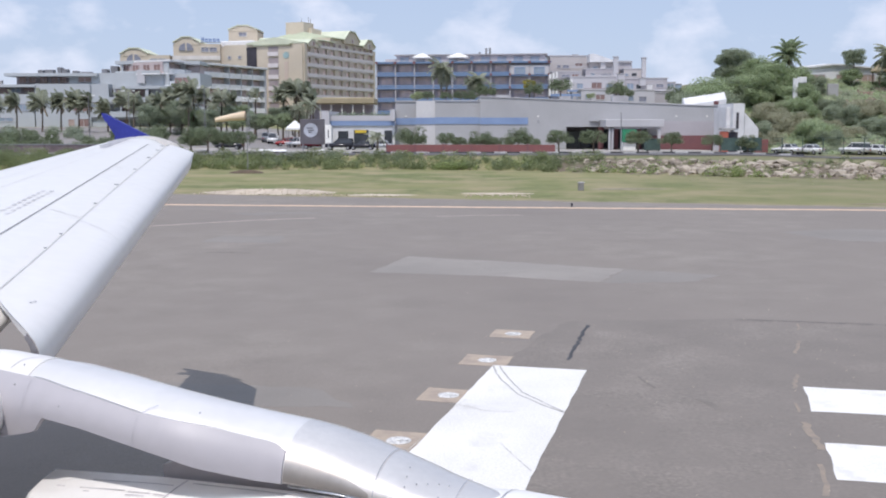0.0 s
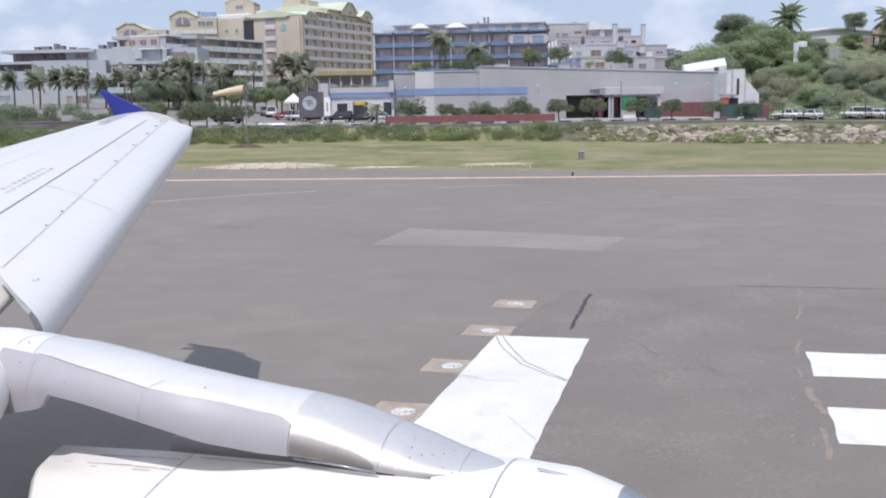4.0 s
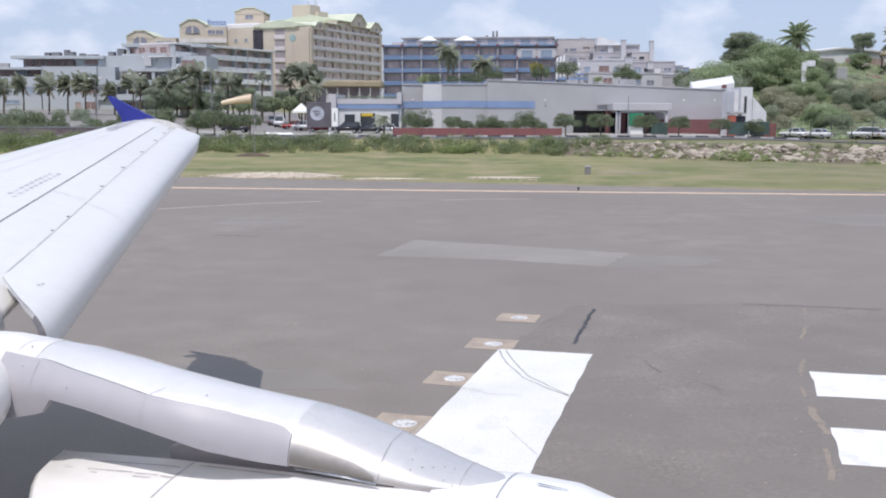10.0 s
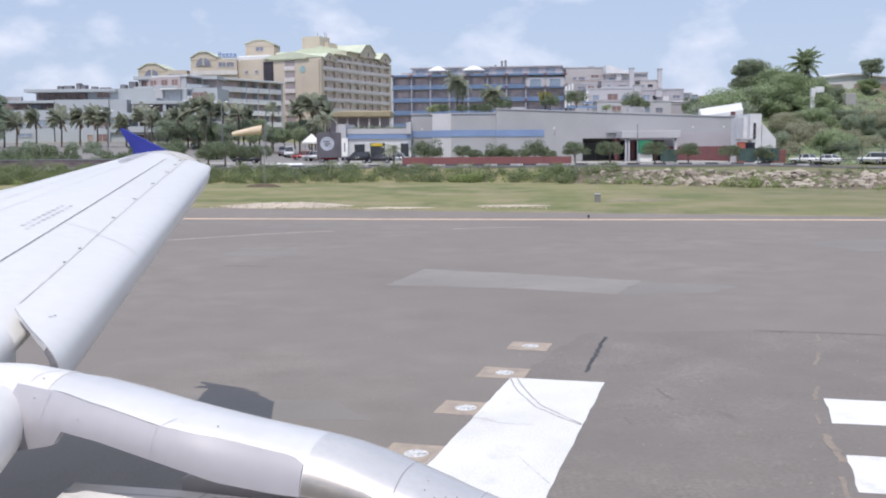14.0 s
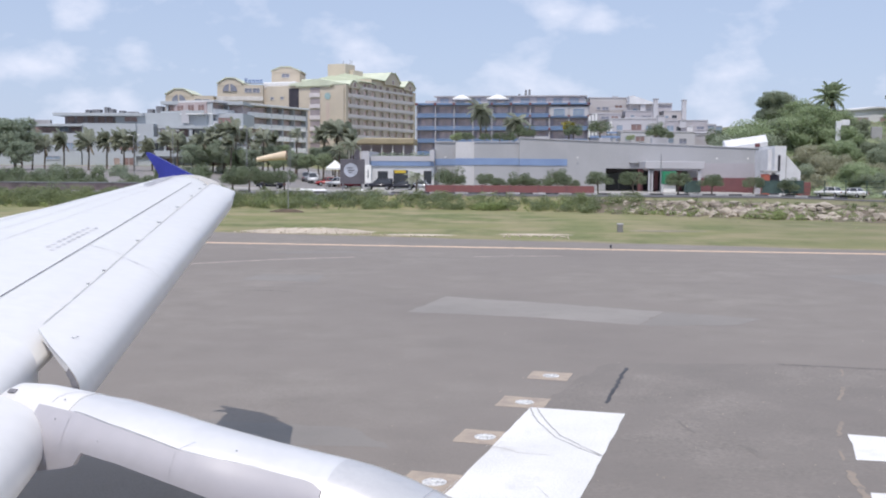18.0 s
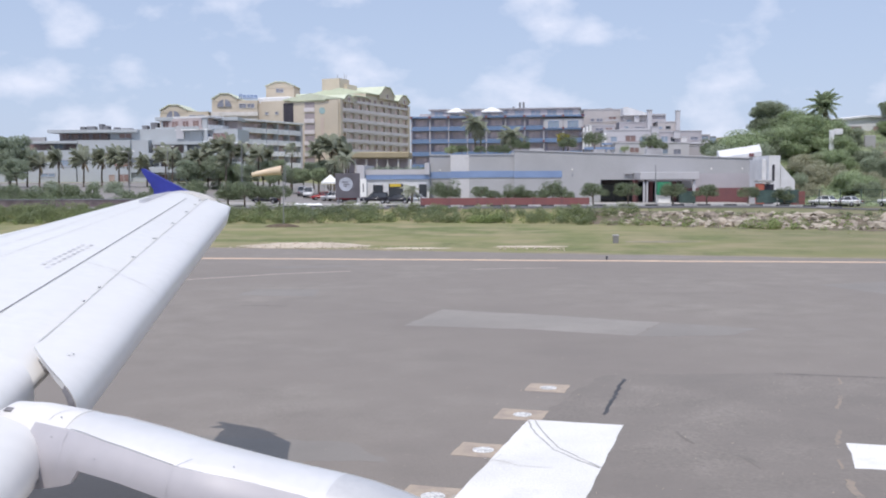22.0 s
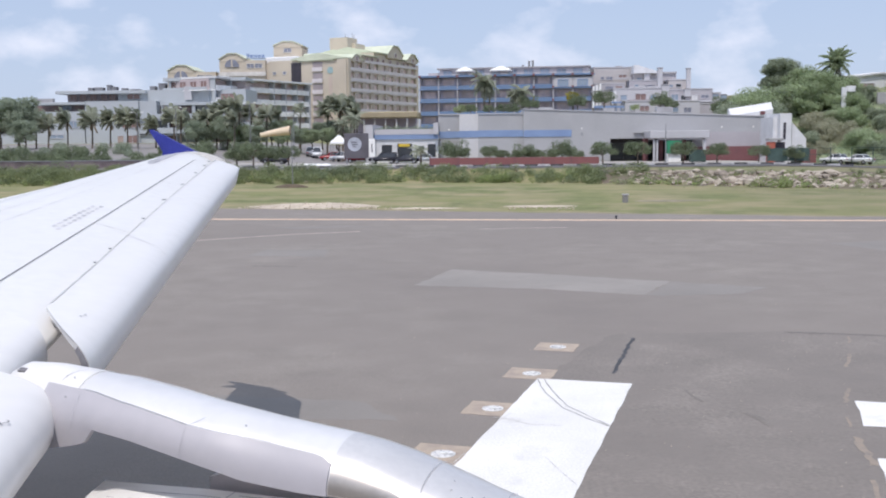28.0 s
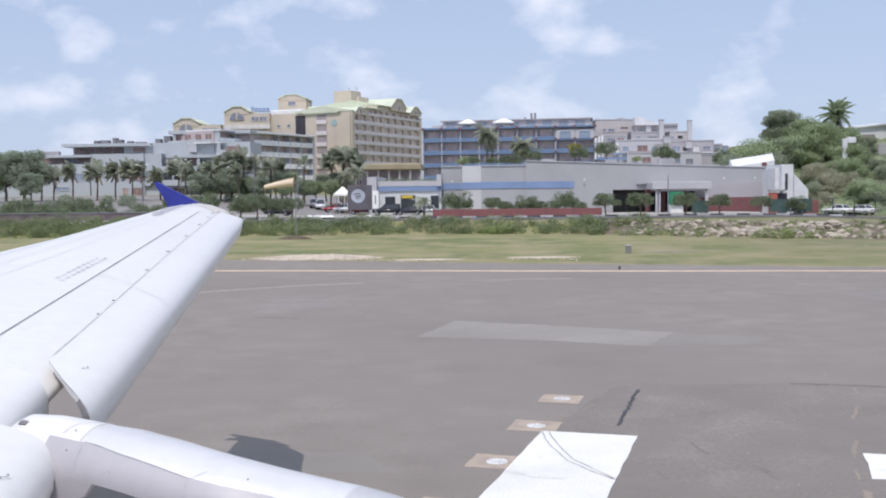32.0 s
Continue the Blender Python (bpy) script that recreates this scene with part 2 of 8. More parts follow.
M = {
    "tarmac": two_tone("tarmac", (0.255, 0.224, 0.195), (0.205, 0.178, 0.157), 0.05, 0.40, 0.62, 0.85, 30.0, 0.5, 9.0, (0.231, 0.201, 0.176), wander=0.7, coarse=0.075),
    "tarmac_near": two_tone("tarmac_near", (0.227, 0.199, 0.174), (0.192, 0.168, 0.148), 0.35, 0.42, 0.64, 0.85, 14.0, 0.5, 9.0, (0.207, 0.181, 0.159), wander=0.6, coarse=0.08),
    "tarmac_pale": two_tone("tarmac_pale", (0.298, 0.271, 0.244), (0.261, 0.236, 0.212), 0.5, 0.45, 0.62, 0.85, 60.0, 0.3),
    "tarmac_mid": two_tone("tarmac_mid", (0.261, 0.237, 0.214), (0.234, 0.211, 0.189), 0.5, 0.45, 0.62, 0.85, 60.0, 0.3),
    "tar_stain": two_tone("tar_stain", (0.205, 0.180, 0.158), (0.17, 0.15, 0.132), 3.0, 0.45, 0.62, 0.85, 60.0, 0.3),
    "bitumen": mat("bitumen", (0.06, 0.058, 0.06), 0.6, 0, 0.2, 4.0),
    "paint_white": two_tone("paint_white", (0.775, 0.755, 0.72), (0.60, 0.58, 0.55), 0.9, 0.56, 0.74, 0.75, 30.0, 0.3),
    "paint_yellow": two_tone("paint_yellow", (0.66, 0.48, 0.34), (0.42, 0.33, 0.27), 1.2, 0.5, 0.68, 0.8, 20.0, 0.2),
    "paint_faint": two_tone("paint_faint", (0.56, 0.46, 0.385), (0.40, 0.34, 0.30), 1.6, 0.42, 0.6, 0.8, 20.0, 0.2),
    "paint_worn": two_tone("paint_worn", (0.30, 0.245, 0.195), (0.215, 0.188, 0.165), 5.0, 0.44, 0.66, 0.85, 20.0, 0.2),
    "pad_tan": two_tone("pad_tan", (0.43, 0.35, 0.275), (0.33, 0.27, 0.225), 3.0, 0.45, 0.65, 0.85, 30.0, 0.2),
    "lamp_steel": mat("lamp_steel", (0.74, 0.72, 0.69), 0.55, 0.15, 0.2, 12.0),
    "rubber_faint": mat("rubber_faint", (0.60, 0.575, 0.54), 0.8, 0, 0.2, 6.0),
    "rubber_mark": mat("rubber_mark", (0.42, 0.40, 0.38), 0.8, 0, 0.2, 6.0),
    "wing_white": two_tone("wing_white", (0.755, 0.735, 0.70), (0.70, 0.68, 0.655), 0.5, 0.40, 0.80, 0.34, 8.0, 0.0),
    "slat_white": two_tone("slat_white", (0.76, 0.735, 0.705), (0.71, 0.685, 0.66), 0.5, 0.40, 0.80, 0.3, 8.0, 0.0),
    "pylon_metal": two_tone("pylon_metal", (0.97, 0.92, 0.87), (0.86, 0.815, 0.77), 1.2, 0.40, 0.8, 0.29, 12.0, 0.0, metal=0.58),
    "pylon_bare": two_tone("pylon_bare", (0.86, 0.805, 0.75), (0.75, 0.70, 0.655), 1.6, 0.40, 0.75, 0.32, 30.0, 0.0, metal=0.72),
    # darker metal tone that stands for a dark reflection on the pylon
    "reflection_metal": two_tone("reflection_metal", (0.50, 0.455, 0.41), (0.60, 0.55, 0.50), 5.0, 0.40, 0.65, 0.3, 30.0, 0.0, metal=0.8),
    # grey that holds the shade of the pylon's sides in its colour
    "pylon_shade": two_tone("pylon_shade", (0.45, 0.43, 0.45), (0.415, 0.395, 0.42), 0.5, 0.40, 0.80, 0.45, 12.0, 0.0),
    "nacelle_white": two_tone("nacelle_white", (0.895, 0.88, 0.86), (0.855, 0.84, 0.825), 0.5, 0.40, 0.80, 0.3, 10.0, 0.0),
    "lip_metal": mat("lip_metal", (0.55, 0.57, 0.60), 0.35, 0.8, 0.08, 3.0),
    "seam": mat("seam", (0.20, 0.19, 0.20), 0.6, 0, 0.2, 5.0),
    "seam_soft": mat("seam_soft", (0.46, 0.45, 0.47), 0.6, 0, 0.2, 5.0),
    "seam_faint": mat("seam_faint", (0.62, 0.60, 0.61), 0.6, 0, 0.15, 5.0),
    # white dulled to grey to paint the shade at the slat lips
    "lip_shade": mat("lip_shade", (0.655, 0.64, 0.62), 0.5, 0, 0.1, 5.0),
    "seam_ghost": mat("seam_ghost", (0.728, 0.708, 0.685), 0.5, 0, 0.1, 5.0),
    "tip_blue": mat("tip_blue", (0.035, 0.045, 0.30), 0.35, 0, 0.08, 2.0),
    "undergrowth": two_tone("undergrowth", (0.215, 0.245, 0.145), (0.25, 0.225, 0.16), 0.3, 0.45, 0.62, 0.95, 4.0, 0.6),
    "well_grey": mat("well_grey", (0.33, 0.305, 0.32), 0.7, 0, 0.15, 3.0),
    "dark_cavity": mat("dark_cavity", (0.03, 0.027, 0.03), 0.7, 0, 0.2, 4.0),
    "tyre": mat("tyre", (0.02, 0.02, 0.022), 0.8, 0, 0.2, 8.0),
    "grass": two_tone("grass", (0.150, 0.172, 0.058), (0.222, 0.216, 0.088), 0.055, 0.40, 0.60, 0.95, 3.0, 0.6, 9.0, (0.30, 0.255, 0.14), wander=0.7, coarse=0.14),
    "earth": two_tone("earth", (0.25, 0.205, 0.14), (0.16, 0.165, 0.07), 0.3, 0.45, 0.62, 0.95, 4.0, 0.6),
    "verge": two_tone("verge", (0.265, 0.225, 0.175), (0.20, 0.195, 0.10), 0.22, 0.44, 0.60, 0.95, 6.0, 0.5, 9.0, (0.33, 0.275, 0.215)),
    "bank_earth": two_tone("bank_earth", (0.17, 0.135, 0.10), (0.11, 0.115, 0.055), 0.4, 0.45, 0.62, 0.95, 4.0, 0.6),
    "soil": two_tone("soil", (0.13, 0.095, 0.065), (0.09, 0.07, 0.045), 1.2, 0.45, 0.65, 0.95, 8.0, 0.6),
    "limestone": two_tone("limestone", (0.57, 0.485, 0.385), (0.43, 0.36, 0.28), 1.2, 0.45, 0.65, 0.9, 8.0, 0.8),
    "rock": two_tone("rock", (0.45, 0.39, 0.315), (0.24, 0.20, 0.165), 0.9, 0.45, 0.65, 0.9, 6.0, 0.8),
    "blade": leaf_mat("blade", (0.29, 0.30, 0.13), (0.25, 0.26, 0.11)),
    "scrub": leaf_mat("scrub", (0.275, 0.315, 0.15), (0.20, 0.235, 0.115)),
    "bank_light": leaf_mat("bank_light", (0.35, 0.41, 0.17), (0.27, 0.33, 0.13)),
    "hill_green": leaf_mat("hill_green", (0.41, 0.485, 0.285), (0.33, 0.40, 0.225), 0.08),
    "hill_dark": leaf_mat("hill_dark", (0.35, 0.395, 0.275), (0.285, 0.325, 0.22), 0.08),
    "hill_brown": leaf_mat("hill_brown", (0.44, 0.43, 0.30), (0.38, 0.375, 0.255), 0.08),
    "leaf_dark": leaf_mat("leaf_dark", (0.36, 0.41, 0.30), (0.28, 0.325, 0.23)),
    "leaf_mid": leaf_mat("leaf_mid", (0.40, 0.46, 0.29), (0.31, 0.365, 0.225)),
    "leaf_green": leaf_mat("leaf_green", (0.23, 0.275, 0.16), (0.17, 0.205, 0.12)),
    "leaf_light": leaf_mat("leaf_light", (0.46, 0.51, 0.30), (0.37, 0.42, 0.24)),
    "leaf_dry": leaf_mat("leaf_dry", (0.50, 0.42, 0.33), (0.41, 0.36, 0.26)),
    "leaf_red": leaf_mat("leaf_red", (0.40, 0.24, 0.23), (0.30, 0.24, 0.18)),
    "leaf_palm": leaf_mat("leaf_palm", (0.42, 0.44, 0.335), (0.34, 0.36, 0.265)),
    "leaf_yellow": leaf_mat("leaf_yellow", (0.42, 0.36, 0.06), (0.22, 0.22, 0.05)),
    "bark": mat("bark", (0.17, 0.135, 0.105), 0.9, 0, 0.2, 2.0, 0.15, 12.0, 0.6),
    "road": two_tone("road", (0.11, 0.105, 0.105), (0.14, 0.13, 0.125), 0.3, 0.45, 0.6, 0.9, 30.0, 0.3),
    "paving": two_tone("paving", (0.42, 0.39, 0.36), (0.34, 0.32, 0.30), 0.4, 0.45, 0.65, 0.9, 10.0, 0.3),
    "kerb_white": mat("kerb_white", (0.52, 0.51, 0.50), 0.8, 0, 0.15, 1.5, rand=0.1),
    "kerb_black": mat("kerb_black", (0.10, 0.10, 0.105), 0.8, 0, 0.2, 1.5, rand=0.2),
    "wall_white": two_tone("wall_white", (0.54, 0.527, 0.545), (0.485, 0.475, 0.49), 0.25, 0.46, 0.68, 0.85, 4.0, 0.2),
    "wall_cool": two_tone("wall_cool", (0.485, 0.51, 0.53), (0.435, 0.46, 0.48), 0.25, 0.46, 0.68, 0.85, 4.0, 0.2),
    "wall_shell": two_tone("wall_shell", (0.52, 0.485, 0.475), (0.47, 0.44, 0.43), 0.25, 0.46, 0.68, 0.85, 4.0, 0.2),
    # wall colour with the shade of recesses already mixed in
    "recess_shade": two_tone("recess_shade", (0.36, 0.31, 0.32), (0.31, 0.27, 0.28), 0.4, 0.46, 0.66, 0.85, 4.0, 0.1),
    "unit_dark": mat("unit_dark", (0.20, 0.20, 0.215), 0.7, 0, 0.15, 0.8),
    "rail_cream": two_tone("rail_cream", (0.69, 0.64, 0.64), (0.63, 0.585, 0.59), 0.3, 0.46, 0.66, 0.85, 4.0, 0.2),
    "wall_lilac": two_tone("wall_lilac", (0.46, 0.435, 0.455), (0.41, 0.385, 0.41), 0.25, 0.46, 0.68, 0.85, 4.0, 0.2),
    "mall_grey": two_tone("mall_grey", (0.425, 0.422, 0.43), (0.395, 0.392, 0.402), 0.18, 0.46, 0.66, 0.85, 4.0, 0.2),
    # paler copy of the mall wall, with sunlight put into the colour
    "mall_sunlit": two_tone("mall_sunlit", (0.62, 0.61, 0.61), (0.57, 0.56, 0.57), 0.18, 0.46, 0.66, 0.85, 4.0, 0.2),
    "wall_pink": two_tone("wall_pink", (0.54, 0.46, 0.46), (0.49, 0.42, 0.42), 0.3, 0.46, 0.66, 0.85, 4.0, 0.2),
    "wall_cream": two_tone("wall_cream", (0.60, 0.525, 0.425), (0.56, 0.49, 0.40), 0.15, 0.46, 0.66, 0.85, 4.0, 0.2),
    "wall_cream_dim": two_tone("wall_cream_dim", (0.60, 0.495, 0.425), (0.55, 0.45, 0.385), 0.15, 0.46, 0.66, 0.85, 4.0, 0.2),
    "trim_cream": mat("trim_cream", (0.68, 0.645, 0.61), 0.8, 0, 0.08, 0.5),
    "roof_green": two_tone("roof_green", (0.63, 0.66, 0.51), (0.55, 0.585, 0.455), 0.3, 0.46, 0.66, 0.7, 4.0, 0.2),
    "roof_white": mat("roof_white", (0.72, 0.715, 0.72), 0.6, 0, 0.05, 0.6),
    "roof_grey": mat("roof_grey", (0.42, 0.41, 0.42), 0.8, 0, 0.12, 0.4),
    "roof_tan": two_tone("roof_tan", (0.42, 0.35, 0.23), (0.36, 0.30, 0.20), 0.4, 0.46, 0.66, 0.85, 4.0, 0.3),
    "paint_blue": two_tone("paint_blue", (0.165, 0.24, 0.385), (0.145, 0.215, 0.35), 0.3, 0.46, 0.66, 0.7, 4.0, 0.1),
    "paint_sky": two_tone("paint_sky", (0.24, 0.33, 0.52), (0.21, 0.29, 0.47), 0.3, 0.46, 0.66, 0.7, 4.0, 0.1),
    "recess": two_tone("recess", (0.52, 0.46, 0.50), (0.46, 0.41, 0.45), 0.4, 0.46, 0.66, 0.85, 4.0, 0.1),
    "recess_white": two_tone("recess_white", (0.56, 0.46, 0.405), (0.50, 0.41, 0.365), 0.4, 0.46, 0.66, 0.85, 4.0, 0.1),
    "red_paint": two_tone("red_paint", (0.235, 0.092, 0.088), (0.19, 0.08, 0.08), 0.5, 0.46, 0.66, 0.8, 5.0, 0.2),
    "red_dark": two_tone("red_dark", (0.20, 0.085, 0.09), (0.16, 0.075, 0.08), 0.5, 0.46, 0.66, 0.8, 5.0, 0.2),
    "orange_paint": mat("orange_paint", (0.42, 0.12, 0.08), 0.75, 0, 0.1, 0.6),
    "glass": glass_mat("glass", (0.06, 0.065, 0.075)),
    "glass_brown": glass_mat("glass_brown", (0.30, 0.20, 0.18), 0.15),
    "glass_pale": glass_mat("glass_pale", (0.30, 0.36, 0.44), 0.15),
    "glass_tan": glass_mat("glass_tan", (0.44, 0.34, 0.30), 0.2),
    "parapet_white": mat("parapet_white", (0.88, 0.87, 0.86), 0.8, 0, 0.05, 0.5),
    "door_tan": mat("door_tan", (0.60, 0.48, 0.46), 0.5, 0, 0.12, 0.6, rand=0.25),
    # rose pane colour, raised to offset the shade of the balcony recesses
    "pane_rose": mat("pane_rose", (0.74, 0.58, 0.53), 0.6, 0, 0.12, 0.6, rand=0.2),
    "shutter": mat("shutter", (0.25, 0.26, 0.32), 0.6, 0, 0.1, 1.0),
    "dark_slot": mat("dark_slot", (0.05, 0.045, 0.06), 0.7, 0, 0.15, 0.8),
    "concrete": two_tone("concrete", (0.42, 0.41, 0.40), (0.34, 0.33, 0.32), 1.0, 0.46, 0.66, 0.9, 10.0, 0.4),
    "concrete_dark": two_tone("concrete_dark", (0.25, 0.24, 0.235), (0.19, 0.185, 0.18), 1.0, 0.46, 0.66, 0.9, 10.0, 0.4),
    "steel_grey": mat("steel_grey", (0.30, 0.30, 0.31), 0.5, 0.4, 0.12, 2.0),
    "fence_dark": mat("fence_dark", (0.06, 0.06, 0.075), 0.6, 0.3, 0.15, 2.0),
    "barrier_brown": mat("barrier_brown", (0.17, 0.135, 0.14), 0.75, 0, 0.2, 0.8, rand=0.15),
    "forecourt": two_tone("forecourt", (0.27, 0.25, 0.24), (0.21, 0.20, 0.19), 0.3, 0.45, 0.65, 0.9, 10.0, 0.3),
    "fence_green": mat("fence_green", (0.06, 0.10, 0.09), 0.7, 0, 0.15, 1.0),
    "kiosk_green": mat("kiosk_green", (0.03, 0.26, 0.13), 0.6, 0, 0.1, 0.8),
    "sign_grey": mat("sign_grey", (0.12, 0.11, 0.125), 0.6, 0, 0.1, 0.7),
    "sign_pale": mat("sign_pale", (0.46, 0.48, 0.54), 0.6, 0, 0.1, 0.7),
    "sign_blue": mat("sign_blue", (0.10, 0.17, 0.40), 0.6, 0, 0.1, 0.7),
    "emblem_teal": mat("emblem_teal", (0.33, 0.46, 0.47), 0.6, 0, 0.1, 0.7),
    "yellow_sign": mat("yellow_sign", (0.70, 0.50, 0.05), 0.6, 0, 0.1, 0.7),
    "sock_cloth": two_tone("sock_cloth", (0.80, 0.64, 0.47), (0.68, 0.48, 0.31), 0.9, 0.5, 0.7, 0.8, 6.0, 0.3),
    "canvas": mat("canvas", (0.84, 0.83, 0.80), 0.8, 0, 0.05, 1.0),
    "car_white": mat("car_white", (0.78, 0.78, 0.79), 0.25, 0, 0.04, 0.8),
    "car_silver": mat("car_silver", (0.45, 0.47, 0.50), 0.3, 0.5, 0.05, 0.8),
    "car_dark": mat("car_dark", (0.03, 0.03, 0.04), 0.25, 0.1, 0.1, 0.8),
    "car_red": mat("car_red", (0.30, 0.02, 0.025), 0.25, 0, 0.06, 0.8),
    "car_maroon": mat("car_maroon", (0.14, 0.02, 0.03), 0.25, 0, 0.06, 0.8),
    "rim": mat("rim", (0.5, 0.5, 0.52), 0.35, 0.7, 0.1, 3.0),
    "lamp_glass": mat("lamp_glass", (0.85, 0.84, 0.80), 0.2, 0, 0.04, 2.0),
}


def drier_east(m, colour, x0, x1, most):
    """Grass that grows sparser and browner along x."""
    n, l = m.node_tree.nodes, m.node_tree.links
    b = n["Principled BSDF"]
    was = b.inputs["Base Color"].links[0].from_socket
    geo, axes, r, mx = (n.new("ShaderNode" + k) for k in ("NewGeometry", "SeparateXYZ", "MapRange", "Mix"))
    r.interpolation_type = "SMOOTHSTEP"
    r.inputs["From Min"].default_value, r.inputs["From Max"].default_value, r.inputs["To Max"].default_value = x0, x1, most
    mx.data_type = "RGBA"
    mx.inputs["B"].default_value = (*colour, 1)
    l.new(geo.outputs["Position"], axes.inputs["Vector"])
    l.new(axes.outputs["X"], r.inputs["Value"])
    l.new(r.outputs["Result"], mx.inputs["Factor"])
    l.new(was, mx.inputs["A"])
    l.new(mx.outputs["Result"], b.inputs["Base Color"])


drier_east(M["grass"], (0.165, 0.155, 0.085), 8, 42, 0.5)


# ---- building helpers ----
def mesh_of(name, verts, faces, material, smooth=False):
    me = bpy.data.meshes.new(name)
    me.from_pydata(verts, [], faces)
    me.materials.append(M[material])
    if smooth:
        me.polygons.foreach_set("use_smooth", [True] * len(me.polygons))
    me.update()
    return me


def put(name, me, parent=None, m=None, label=""):
    """Links a mesh as one object under a thing or part."""
    ob = new(name, me)
    if parent is not None:
        ob.parent = parent
    if m is not None:
        ob.matrix_basis = m
    return tagged(ob, label)


def part(name, bm, material, parent, label="", smooth=False, m=None):
    me = bpy.data.meshes.new(name)
    bmesh.ops.recalc_face_normals(bm, faces=bm.faces)
    bm.to_mesh(me)
    bm.free()
    me.materials.append(M[material])
    if smooth:
        me.polygons.foreach_set("use_smooth", [True] * len(me.polygons))
    return put(name, me, parent, m, label)


def add_box(bm, x0, x1, y0, y1, z0, z1, bevel=0.0, z1b=None):
    """A box; z1b is its top at the x1 end where the top slopes."""
    zb = z1 if z1b is None else z1b
    v = [bm.verts.new(p) for p in ((x0, y0, z0), (x1, y0, z0), (x1, y1, z0), (x0, y1, z0), (x0, y0, z1), (x1, y0, zb), (x1, y1, zb), (x0, y1, z1))]
    fs = [bm.faces.new([v[i] for i in q]) for q in ((3, 2, 1, 0), (4, 5, 6, 7), (0, 1, 5, 4), (1, 2, 6, 5), (2, 3, 7, 6), (3, 0, 4, 7))]
    if bevel:
        edges = list({e for f in fs for e in f.edges})
        bmesh.ops.bevel(bm, geom=edges, offset=bevel, segments=1, affect="EDGES")


def block(name, parent, material, x0, x1, y0, y1, z0, z1, bevel=0.0, label="", z1b=None, m=None):
    bm = bmesh.new()
    add_box(bm, x0, x1, y0, y1, z0, z1, bevel, z1b)
    return part(name, bm, material, parent, label, m=m)


def tube(bm, p, q, r0, r1, n=8, caps=True):
    p, q = Vector(p), Vector(q)
    turn = (q - p).to_track_quat("Z", "Y").to_matrix()
    rings = []
    for c, r in ((p, r0), (q, r1)):
        rings.append([bm.verts.new(c + turn @ Vector((r * math.cos(2 * math.pi * i / n), r * math.sin(2 * math.pi * i / n), 0))) for i in range(n)])
    for i in range(n):
        bm.faces.new((rings[0][i], rings[0][(i + 1) % n], rings[1][(i + 1) % n], rings[1][i]))
    if caps:
        bm.faces.new(rings[0][::-1])
        bm.faces.new(rings[1])


def empty(name, m, label, category, group=""):
    return tagged(place(new(name), m), label, category, group)


def place(ob, m):
    ob.matrix_basis = m
    return ob


def along(ax, ay, bx, by, z):
    """A frame at A with its x axis toward B and its y axis to the far side."""
    return pose(ax, ay, z, 0, 0, math.degrees(math.atan2(by - ay, bx - ax)))


def loft(bm, rings, close=True, cap=False):
    vs = [[bm.verts.new(p) for p in r] for r in rings]
    n = len(vs[0])
    for a, b in zip(vs, vs[1:]):
        for i in range(n if close else n - 1):
            j = (i + 1) % n
            bm.faces.new((a[i], a[j], b[j], b[i]))
    if cap:
        bm.faces.new(vs[0][::-1])
        bm.faces.new(vs[-1])
    return vs

# ---- ground ----
def smooth(a, b, v):
    v = min(1.0, max(0.0, (v - a) / (b - a)))
    return v * v * (3 - 2 * v)


def bank_foot(x):
    return 118.0 - 23.0 * smooth(-5, 45, x) - 4.0 * smooth(36, 52, x)


def height(x, y):
    """The lie of the land: flat airfield, a low bank up to the road, a rise to the hotels, a hill."""
    f = bank_foot(x)
    z = (1.3 - 0.5 * smooth(36, 58, x)) * smooth(f, f + 9, y)
    z += 2.4 * smooth(150, 205, y) * smooth(-20, -45, x)
    z += 5.0 * smooth(190, 330, y)
    hill = smooth(152, 205, y - 0.12 * (x - 60)) * smooth(44, 66, x)
    z += 12.5 * hill * (1 - 0.5 * smooth(260, 420, y))
    return z


def stretch_axis(lo, a, b, hi, step, far):
    mid = [a + step * i for i in range(int((b - a) / step) + 1)]
    left = [a - (a - lo) * (i / far) ** 2.2 for i in range(far, 0, -1)]
    right = [b + (hi - b) * (i / far) ** 2.2 for i in range(1, far + 1)]
    return left + mid + right


gx = stretch_axis(-2500, -130, 150, 2500, 2.5, 14)
gy = stretch_axis(-1500, 60, 260, 4500, 2.0, 16)
gv = [(x, y, height(x, y) - 0.01 + (0.05 * noise.noise((x * 0.3, y * 0.3, 0)) if 75 < y < 260 else 0)) for y in gy for x in gx]
nx = len(gx)
gf = [(j * nx + i, j * nx + i + 1, (j + 1) * nx + i + 1, (j + 1) * nx + i) for j in range(len(gy) - 1) for i in range(nx - 1)]
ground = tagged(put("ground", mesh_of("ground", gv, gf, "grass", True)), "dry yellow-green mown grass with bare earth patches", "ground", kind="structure")


